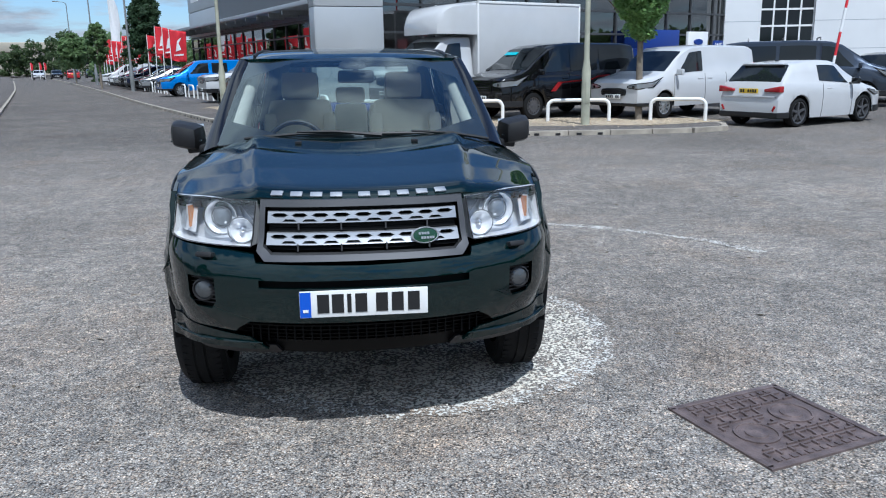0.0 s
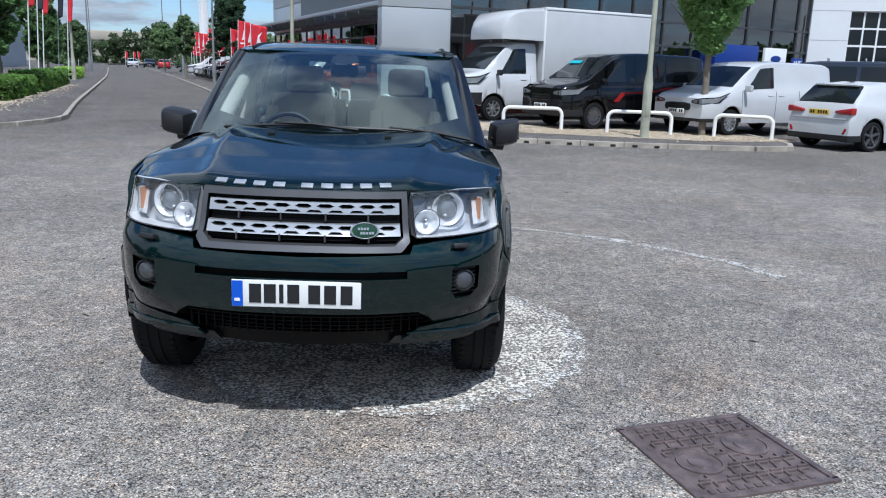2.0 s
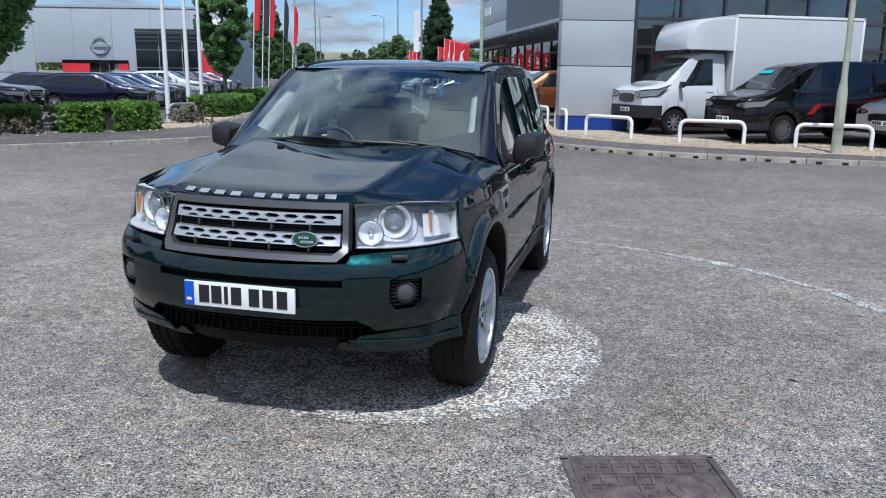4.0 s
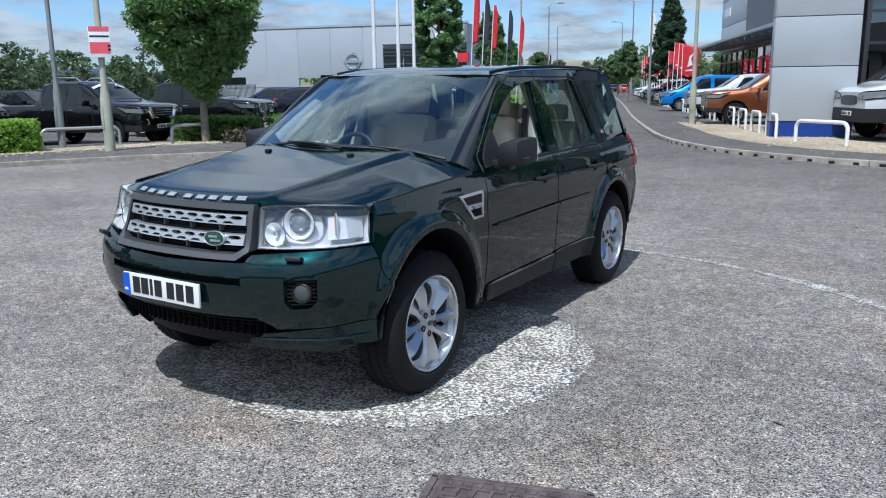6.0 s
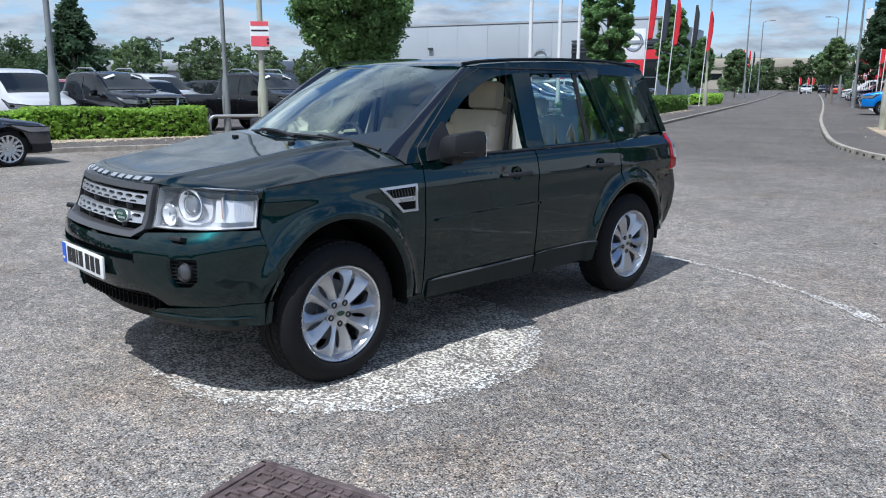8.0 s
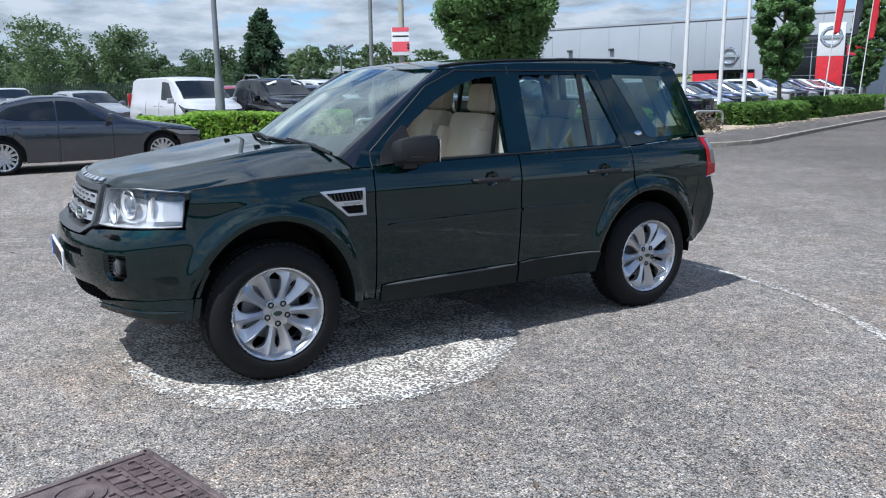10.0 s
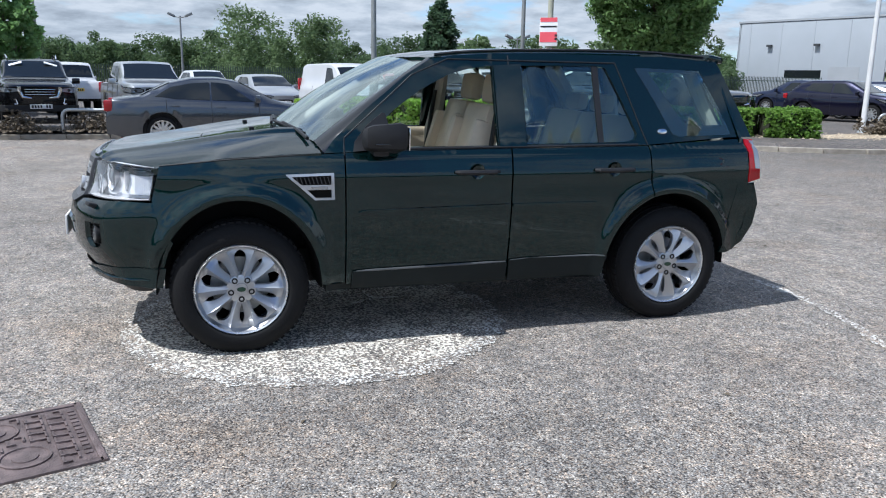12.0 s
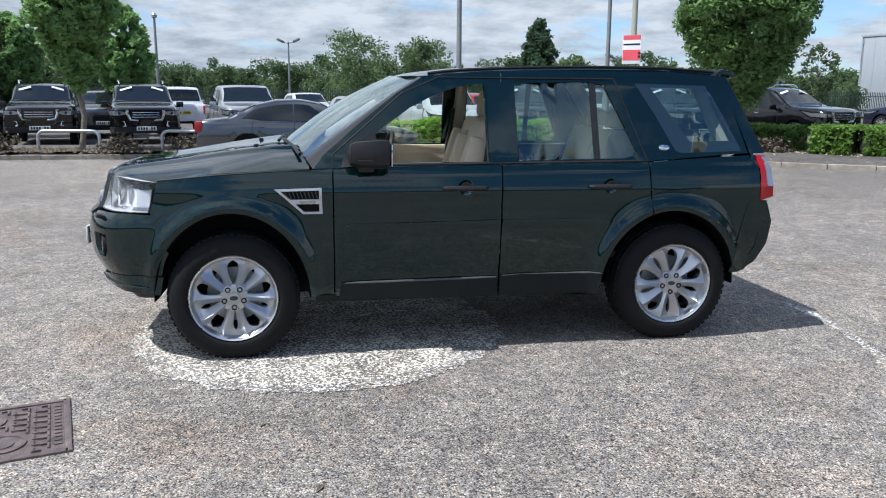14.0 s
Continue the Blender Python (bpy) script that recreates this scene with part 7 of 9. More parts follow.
# the row before the pale showroom
ROW3 = ["purple", "silver", "navy", "grey", "silver", "white", "navy", "silver", "purple", "white", "silver", "grey"]
for k, c in enumerate(ROW3):
    p = Vector((-18.2, 25.4)) + Vector((-0.36, 0.93)) * 2.65 * k
    parked(SUV if k % 3 != 1 else HATCH, c, Matrix.Translation((p.x, p.y, west_z(p.x, p.y))) @ Matrix.Rotation(radians(heading(0.93, 0.36)), 4, "Z"), f"{'midnight blue' if c == 'purple' else c} car in a slanting row before the pale showroom", "cars before the pale showroom")
    if k < 9:
        p += Vector((-9.5, 1.0 + 0.5 * (k % 2)))
        parked(SUV, ROW3[(k * 5 + 2) % 12], Matrix.Translation((p.x, p.y, west_z(p.x, p.y))) @ Matrix.Rotation(radians(heading(-0.93, -0.36)), 4, "Z"), f"{ROW3[(k * 5 + 2) % 12].replace('purple', 'midnight blue')} car in the second row before the pale showroom", "cars before the pale showroom")
parked(HATCH, "red", Matrix.Translation((-39.4, 120.5, 0.0)) @ Matrix.Rotation(radians(heading(-0.35, 0.94)), 4, "Z"), "small red car at the far kerb", "cars far along the road")
for k in range(4):
    parked(HATCH, ("white", "black", "silver", "navy", "red", "white")[k], Matrix.Translation((-47.0 + 2.4 * k, 129.0 + 0.9 * k, 0.0)) @ Matrix.Rotation(radians(heading(0.35, -0.94)), 4, "Z"), "car far along the road", "cars far along the road")

# ---- verges, rails, posts and signs ----
def strip(name, line_a, line_b, z, mat, label, category):
    bm = bmesh.new()
    prev = None
    for (xa, ya), (xb, yb) in zip(line_a, line_b):
        row = [bm.verts.new((xa, ya, z)), bm.verts.new((xb, yb, z))]
        if prev:
            bm.faces.new((prev[0], prev[1], row[1], row[0]))
        prev = row
    bmesh.ops.recalc_face_normals(bm, faces=bm.faces[:])
    if bm.faces[:][0].normal.z < 0:
        bmesh.ops.reverse_faces(bm, faces=bm.faces[:])
    return single(name, bm, mat, label, category, kind="structure", smooth=False)


def pebbles(name, label, line, width, n, size, mat, seed, z=0.1):
    rng = np.random.default_rng(seed)
    pts = [Vector(p) for p in line]
    verts, faces = [], []
    for _ in range(n):
        i = rng.integers(0, len(pts) - 1)
        p = pts[i].lerp(pts[i + 1], rng.random())
        t = (pts[i + 1] - pts[i]).normalized()
        o = rng.normal(0, width * 0.35)
        x, y, s = p.x - t.y * o, p.y + t.x * o, size * rng.uniform(0.5, 1.5)
        k = len(verts)
        q = rng.normal(0, 1, (4, 3))
        verts += [(x + s * math.cos(a), y + s * math.sin(a), z) for a in rng.uniform(0, 2.0) + np.array([0, 1.57, 3.14, 4.71])] + [(x + 0.2 * s * q[0, 0], y + 0.2 * s * q[0, 1], z + s * 0.9)]
        faces += [(k, k + 1, k + 4), (k + 1, k + 2, k + 4), (k + 2, k + 3, k + 4), (k + 3, k, k + 4)]
    me = bpy.data.meshes.new(name)
    me.from_pydata(verts, [], faces)
    me.materials.append(mat)
    return tagged(new(name, me), label, "gravel", kind="stuff")


PEBBLE = material("tan pebbles", (0.50, 0.41, 0.29), 0.85, vary=0.15, random_tint=0.5)
GL_R = [(-3.9, 27.5), (-2.2, 23.5), (-1.0, 20.6), (0.2, 18.4), (1.4, 17.0), (2.8, 16.2), (5.0, 15.6), (7.0, 15.1), (8.0, 14.5), (8.2, 13.9)]
gr = smooth_line(GL_R, 0.6, False, 1)
strip("gravel_strip", offset(gr, 1.1), offset(gr, -1.5), 0.105, GRAVEL, "tan gravel strip between pavement and parking", "gravel")
pebbles("gravel", "loose tan pebbles along the verge", gr, 1.8, 3600, 0.020, PEBBLE, 5, 0.103)
gl_all = smooth_line(GL_L, 0.7, False, 1)
gl, gs = [p for p in gl_all if p[1] > 2.9], [p for p in gl_all if p[1] <= 3.5]
strip("mulch_bed", offset(gs, 0.9), offset(gs, -0.35), WEST + 0.005, MULCH, "brown bark mulch bed before the pickups", "soil")
pebbles("bark_chips", "loose brown bark chips in the bed", gs, 1.2, 1800, 0.04, TWIG, 7, WEST + 0.003)
strip("gravel_strip", offset(gl, 0.9), offset(gl, -0.35), WEST + 0.005, GRAVEL, "tan gravel bed under the hedges", "gravel")
pebbles("gravel", "loose pebbles and bark along the hedge bed", gl, 1.2, 2600, 0.024, PEBBLE, 6, WEST + 0.003)


def hoop(length, height, radius, mat, label, group, p, q, z=0.1, name="guard_rail"):
    """A bent tube with both feet in the ground, from p to q."""
    p, q = Vector(p), Vector(q)
    d = (q - p).normalized()
    ln = (q - p).length
    r = min(0.16, ln * 0.25)
    pts = [(0, -0.1), (0, height - r)] + [(r - r * math.cos(a), height - r + r * math.sin(a)) for a in np.linspace(0.25, 1.57, 5)] + [(ln - r + r * math.sin(a), height - r + r * math.cos(a)) for a in np.linspace(0.0, 1.32, 5)] + [(ln, height - r), (ln, -0.1)]
    bm = tube(bmesh.new(), [(p.x + d.x * u, p.y + d.y * u, z + v) for u, v in pts], radius, 12)
    return single(name, bm, mat, label, "guard rail", group)


for p, q in (((0.15, 17.7), (1.35, 16.75)), ((2.5, 16.15), (3.95, 15.95)), ((5.0, 15.45), (6.5, 15.2)), ((7.5, 15.0), (8.65, 14.4))):
    hoop(1.4, 0.52, 0.045, WHITE_TUBE, "white painted steel hoop guard rail in gravel", "white hoop rails", p, q)
for k in range(17):
    a = Vector((-0.5, 19.0)) + Vector((-0.365, 0.931)) * (2.05 * k)
    b = a + Vector((-0.365, 0.931)) * 1.15
    hoop(1.15, 0.60, 0.04, WHITE_TUBE, "white painted steel hoop guard rail beside the pavement", "white hoop rails", a, b)
for p, q in (((-14.93, -5.86), (-14.71, -4.42)), ((-14.57, -2.97), (-14.39, -1.66)), ((-15.38, 8), (-14.75, 9.72)), ((-13.67, 10.48), (-13.53, 11.52)), ((-13.12, 18.84), (-12.85, 19.92))):
    hoop(1.4, 0.46, 0.04, GREY_TUBE, "galvanised steel hoop guard rail before the parked cars", "grey hoop rails", p, q, WEST)


def lamp_post(x, y, h, r, mat, label, head=True, collar=1.25, toward=(0.0, -1.0), z=0.1):
    t = thing("lamp_post", label, "lamp post", at=pose(x, y, z))
    bm = bmesh.new()
    lathe(bm, [(r * 1.35, -0.2), (r * 1.35, collar), (r * 1.1, collar + 0.12), (r * 0.82, collar + 0.3), (r * 0.5, h)], seg=16)
    part("column", bm, mat, t)
    part("access_door", box(bmesh.new(), 0.09, 0.02, 0.5, pose(0, -r * 1.35, 0.75), 0.008), mat, t)
    if head:
        d = Vector((*toward, 0)).normalized()
        part("arm", tube(bmesh.new(), [(0, 0, h - 0.05), (d.x * 0.25, d.y * 0.25, h + 0.15), (d.x * 0.9, d.y * 0.9, h + 0.22)], 0.03, 8), mat, t)
        bm = bmesh.new()
        box(bm, 0.22, 0.60, 0.10, Matrix.Translation((d.x * 1.15, d.y * 1.15, h + 0.22)) @ Matrix.Rotation(math.atan2(d.x, -d.y), 4, "Z"), 0.03)
        part("lantern", bm, POLE_GREY, t)
    return t


lamp_post(5.58, 14.2, 9.0, 0.076, POLE, "weathered pale lamp column standing in the gravel")
lamp_post(-4.3, 25.4, 9.0, 0.085, POLE, "weathered pale lamp column beside the hoop rails", toward=(-0.9, -0.4))
lamp_post(-13.6, 50.5, 9.0, 0.095, POLE_GREY, "grey lamp column beside the road", toward=(-0.9, -0.4))
lamp_post(-22.0, 72.0, 9.0, 0.095, POLE_GREY, "grey lamp column beside the road", toward=(-0.9, -0.4))
lamp_post(-32.0, 98.0, 9.0, 0.095, POLE_GREY, "grey lamp column beside the road", toward=(-0.9, -0.4))
lamp_post(-20.4, 44.6, 9.0, 0.095, POLE, "pale lamp column behind the western pavement", toward=(0.9, 0.4))
lamp_post(-30.0, 70.5, 9.0, 0.095, POLE_GREY, "grey lamp column behind the western pavement", toward=(0.9, 0.4))
lamp_post(-41.0, 98.0, 9.0, 0.095, POLE_GREY, "grey lamp column behind the western pavement", toward=(0.9, 0.4))
lamp_post(-15.3, 8.48, 9.0, 0.070, POLE_GREY, "slim grey lamp column at the car park edge", toward=(1, 0), collar=1.3, z=WEST)
lamp_post(-17.2, 4.78, 9.2, 0.095, POLE_GREY, "grey lamp column beside the clipped hedge", toward=(1, 0), collar=1.6, z=west_z(-17.2, 4.78))
sp = lamp_post(-13.2, 8.30, 9.0, 0.088, POLE, "pale column carrying a red and white notice", toward=(1, 0), collar=1.2, z=WEST)
SG = pose(0.12, -0.09, 2.43, 0, 0, 52)
sgn_ = part("notice_board", box(bmesh.new(), 0.45, 0.02, 0.66, SG, 0.006), WHITE, sp, "white notice with red bands")
for zz, hh, mt in ((0.29, 0.10, PINK), (0.0, 0.0, None), (-0.12, 0.24, PINK)):
    if mt:
        part("red_band", box(bmesh.new(), 0.42, 0.008, hh, SG @ pose(0, -0.012, zz)), mt, sgn_)
part("bar", box(bmesh.new(), 0.40, 0.006, 0.035, SG @ pose(0, -0.012, 0.13)), INK, sgn_)
for zz in (-0.08, -0.16):
    part("bar", box(bmesh.new(), 0.06, 0.004, 0.05, SG @ pose(0.19, -0.018, zz)), INK, sgn_)


def twin_lamp(x, y, h):
    t = thing("floodlight_mast", "slim mast with two floodlights over the car park", "lamp post", at=pose(x, y, PARK_Z))
    part("mast", cyl(bmesh.new(), 0.09, 0.05, h, seg=12), POLE_GREY, t)
    part("crossbar", tube(bmesh.new(), [(-0.2, -0.5, h), (0, 0, h - 0.1), (0.2, 0.5, h)], 0.04, 8), POLE_GREY, t)
    for s in (-1, 1):
        part("floodlight", box(bmesh.new(), 0.40, 0.50, 0.16, pose(0.2 * s, 0.55 * s, h + 0.08, 25 * s, 0, 0), 0.04), POLE_GREY, t)


twin_lamp(-51.7, -0.57, 5.1)
twin_lamp(-45.9, 21.14, 4.1)
t = thing("camera_mast", "tall grey mast with a dome camera", "mast", at=pose(-48.9, -8.85, PARK_Z))
part("mast", cyl(bmesh.new(), 0.11, 0.07, 6.5, seg=12), POLE_GREY, t)
part("bracket", box(bmesh.new(), 0.3, 0.5, 0.08, pose(0, 0.2, 3.6)), POLE_GREY, t)
lathe(bm := bmesh.new(), [(0.0, 6.2), (0.16, 6.28), (0.18, 6.42), (0.1, 6.55), (0.0, 6.58)], seg=14)
part("dome", bm, GREY_TUBE, t)

# flags
def flag(x, y, h, w, d, mat, label, group, turn=0, lean=0.0, logo=True, feather=False):
    t = thing("flag", label, "flag", group, at=pose(x, y, 0.1, 0, lean, turn))
    part("pole", cyl(bmesh.new(), 0.03, 0.02, h, seg=10), POLE_WHITE, t)
    ph = random.random() * 6
    if feather:
        o = [(0.02, h - d), (w * 0.8, h - d * 0.95), (w, h - d * 0.5), (w * 0.9, h - d * 0.2), (w * 0.45, h), (0.02, h - 0.03)]
    else:
        o = [(0.02, h - d), (w * 0.9, h - d - 0.12), (w, h - 0.15), (0.02, h - 0.05)]

    def wave(u, v, k=0.0):
        return Vector((u, (0.10 * math.sin(5.5 * u + 1.2 * v + ph) + 0.05 * math.sin(11 * u + ph)) * min(1, u / 0.25) + k, v))
    cl = part("cloth", sheet(o, wave, 0.12, lip=0.006, lip_to=(0, 1, 0)), mat, t, smooth=True)
    if logo and not feather:
        for s in (-0.012, 0.018):
            lg = [(w * 0.3, h - d * 0.72), (w * 0.62, h - d * 0.66), (w * 0.5, h - d * 0.45), (w * 0.7, h - d * 0.25), (w * 0.42, h - d * 0.38)]
            part("emblem", sheet(lg, lambda u, v: wave(u, v, s), 0.08), WHITE, cl)
        part("bar", sheet([(w * 0.2, h - d * 0.86), (w * 0.75, h - d * 0.84), (w * 0.75, h - d * 0.79), (w * 0.2, h - d * 0.81)], lambda u, v: wave(u, v, -0.012), 0.08), WHITE, cl)
    return t


for k in range(14):
    p = Vector((-9.7, 43.9)) + Vector((-0.365, 0.931)) * (2.7 * k)
    flag(p.x, p.y, 3.6 + 0.22 * (k % 3), (0.95, 0.75, 0.85, 1.0, 0.65)[k % 5], 1.75, RED, "red flag with a pale emblem on a white pole", "red flags along the showroom", turn=15 + 28 * math.sin(2.3 * k), lean=2 * math.sin(k))
for k, (x, y) in enumerate(((-47.4, 127), (-46.1, 127), (-45.4, 127))):
    flag(x, y, 2.5, 0.36, 1.2, RED, "red flag far along the road", "far red flags", turn=10, feather=True)
flag(-19.8, 70.0, 7.6, 0.85, 4.8, WHITE, "tall white banner flag with faint print", "tall banners", turn=30, feather=True)
for k, (x, y, mt, lb) in enumerate(((-15.83, 29.67, RED, "tall red feather flag"), (-16.74, 32.38, BLACK_CLOTH, "tall black feather flag"), (-18.18, 35.99, RED, "tall red feather flag"), (-19.08, 39.61, BLACK_CLOTH, "tall black feather flag"), (-20.53, 44.12, RED, "tall red feather flag"), (-46.0, 103.0, RED, "tall red feather flag"), (-47.0, 107.0, RED, "tall red feather flag"), (-48.2, 111.0, BLACK_CLOTH, "tall black feather flag"))):
    flag(x, y, 5.6 + 0.004 * y, 0.30, 2.4, mt, lb + " behind the hedge", "feather flags", turn=25, lean=3, feather=True)
for x, y in ((-12.25, 17.4), (-13.3, 20.25), (-14.2, 22.6)):
    t = thing("flagpole", "tall white flagpole beside the hedge", "flagpole", "white flagpoles", at=pose(x, y, WEST))
    part("shaft", cyl(bmesh.new(), 0.075, 0.04, 9.0, seg=14), POLE_WHITE, t)
    part("base_plate", cyl(bmesh.new(), 0.14, 0.12, 0.06, seg=14), GREY_TUBE, t)
    part("finial", lathe(bmesh.new(), [(0.0, 8.95), (0.07, 9.03), (0.0, 9.12)], seg=12), GREY_TUBE, t)

# ---- planting ----
def leaves_mesh(name, centres, radii, per, size, mat, seed, flatten=1.0, droop=0.0):
    """Many small folded leaves round the clump centres."""
    rng = np.random.default_rng(seed)
    n = len(centres) * per
    c = np.repeat(np.array(centres), per, 0)
    r = np.repeat(np.array(radii), per)
    d = rng.normal(0, 1, (n, 3))
    d /= np.linalg.norm(d, axis=1)[:, None]
    p = c + d * (r * rng.uniform(0.25, 1.0, n) ** 0.5)[:, None] * np.array([1, 1, flatten])
    a = rng.normal(0, 1, (n, 3))
    a[:, 2] = a[:, 2] * 0.6 - droop
    a /= np.linalg.norm(a, axis=1)[:, None]
    b = np.cross(a, d + rng.normal(0, 0.45, (n, 3)))
    b /= np.linalg.norm(b, axis=1)[:, None] + 1e-9
    s = size * rng.uniform(0.6, 1.4, n)[:, None]
    v = np.stack([p - a * s, p + b * s * 0.55, p + a * s, p - b * s * 0.55], 1).reshape(-1, 3)
    f = np.arange(n * 4).reshape(-1, 4)
    me = bpy.data.meshes.new(name)
    me.from_pydata(v.tolist(), [], f.tolist())
    me.materials.append(mat)
    return me


def tree(name, label, x, y, trunk, rx, z0, z1, mat, seed, kind="round", per=60, clumps=190, size=0.10, group="", bark=BARK, tr=0.09):
    """trunk: height of the bare stem; rx: half the crown's width; z0, z1: the crown's foot and head."""
    rng = np.random.default_rng(seed)
    t = thing(name, label, "tree", group, at=pose(x, y, west_z(x, y) - 0.02 if x < -10 else 0.08, 0, 0, rng.uniform(0, 360)))
    bm = bmesh.new()
    top_z = z1 * 0.86
    tube(bm, [(0, 0, -0.2), (0.01, 0, 0.05), (0.03 * rng.normal(), 0.03, trunk * 0.5), (0.04, 0.03 * rng.normal(), trunk), (0.05, 0.02, (trunk + top_z) / 2), (0.0, 0.0, top_z)], [tr * 1.45, tr, tr * 0.9, tr * 0.8, tr * 0.5, tr * 0.12], 12)
    for k in range(12):
        h = trunk * 0.92 + (top_z - trunk) * k / 14
        a = k * 2.4 + rng.uniform(-0.3, 0.3)
        ln = rx * (0.75 - 0.025 * k)
        tube(bm, [(0.03, 0.02, h), (ln * 0.5 * math.cos(a), ln * 0.5 * math.sin(a), h + ln * 0.42), (ln * math.cos(a), ln * math.sin(a), h + ln * 0.95)], [tr * 0.42, tr * 0.25, tr * 0.08], 6, False)
    part("trunk", bm, bark, t)
    cs, rs = [], []
    mid, hz = (z0 + z1) / 2, (z1 - z0) / 2
    rx = rx * 0.80
    while len(cs) < clumps:
        u = rng.uniform(-1, 1, 3)
        q = np.linalg.norm(u)
        if q > 1:
            continue
        u = u / max(q, 1e-6) * q ** 0.35
        zz = u[2]
        if kind == "cone":
            w = max(0.03, (1 - (zz + 1) / 2) ** 0.9) * 1.25
            w *= 0.8 + 0.35 * ((zz * 6.0) % 1.0)
        elif kind == "heart":
            w = 1.05 if zz > 0 else 1.05 * (1 + zz * 0.62)
        else:
            w = 1.0 if zz < 0 else 1.0
        k = math.sqrt(max(0.0, 1 - zz * zz)) if kind != "cone" else 1.0
        rr = math.hypot(u[0], u[1])
        if kind == "cone":
            ang, rad = rng.uniform(0, 6.283), w * rng.uniform(0.2, 1) ** 0.5
            px, py = rad * math.cos(ang) * rx, rad * math.sin(ang) * rx
        else:
            px, py = u[0] * w * rx, u[1] * w * rx
        lump = 1 + 0.16 * noise.noise((px * 1.3 + seed, py * 1.3, zz * 2.2))
        cs.append((px * lump, py * lump, mid + zz * hz * (1 + 0.05 * rng.normal())))
        rs.append(rng.uniform(0.13, 0.26) * rx)
    me = leaves_mesh("crown", cs, rs, per, size, mat, seed, 0.8, 0.2)
    ob = new("crown", me)
    ob.parent = t
    return t


tree("tree", "young street tree with a dense green crown in gravel", 7.30, 15.3, 2.05, 1.40, 2.05, 6.6, LEAF, 11, "heart", 150, 380, 0.05)
tree("tree", "full round hornbeam beside the car park hoops", -13.45, 11.38, 1.35, 1.85, 1.25, 5.5, LEAF, 12, "heart", 150, 560, 0.058, tr=0.11)
tree("tree", "young street tree with an upright crown before the pickups", -14.93, -4.87, 1.65, 1.15, 1.55, 5.1, LEAF, 13, "heart", 130, 340, 0.058, tr=0.07)
tree("tree", "green tree behind the parked pickups", -24.5, -9.7, 1.3, 1.4, 1.2, 4.2, LEAF, 14, "round", 60, 220, 0.10)
tree("tree", "green tree behind the parked pickups", -24.95, -5.9, 1.4, 1.15, 1.3, 4.5, LEAF, 15, "round", 60, 200, 0.10)
tree("conifer", "dark pine at the car park's far side", -44.7, 15.3, 1.0, 2.5, 0.8, 6.3, LEAF_DARK, 16, "cone", 60, 150, 0.15)
tree("tree", "upright columnar tree beside the pale showroom", -14.7, 25.2, 1.7, 1.15, 1.5, 6.6, LEAF_DEEP, 17, "round", 130, 340, 0.070)
tree("tree", "slim upright tree behind the hedge", -19.5, 38.7, 1.5, 0.95, 1.2, 5.6, LEAF_DEEP, 18, "round", 60, 200, 0.12)
tree("tree", "round tree beside the far hedge", -27.3, 56.5, 1.4, 1.25, 1.2, 4.8, LEAF_DEEP, 19, "round", 60, 200, 0.14)
tree("tree", "round tree beside the far hedge", -34.0, 77.0, 1.4, 1.4, 1.2, 4.8, LEAF_ROAD, 20, "round", 50, 180, 0.16)
tree("conifer", "tall dark evergreen behind the flags", -13.0, 53.0, 2.2, 1.9, 1.6, 7.6, LEAF_DARK, 21, "cone", 110, 300, 0.085)
tree("tree", "tree beyond the row of flags", -17.8, 58.5, 1.6, 0.9, 1.8, 4.6, LEAF_ROAD, 22, "round", 60, 150, 0.10)
tree("tree", "tree beyond the row of flags", -27.5, 84.0, 1.6, 1.5, 1.5, 4.8, LEAF_ROAD, 23, "round", 50, 200, 0.2)
for k, (x, y, r, h) in enumerate(((-30, 12.5, 1.3, 3.2), (-31, 16.5, 1.8, 3.6), (-33, 20.5, 1.5, 3.4), (-36, 26, 1.4, 3.3), (-38, 21, 1.6, 3.4), (-46, 36, 1.6, 5.2))):
    tree("tree", "loose small tree among the parked cars", x, y, 1.0, r, 0.9, h, LEAF_PALE, 30 + k, "heart", 20, 105, 0.11, "small trees in the car park", tr=0.05)


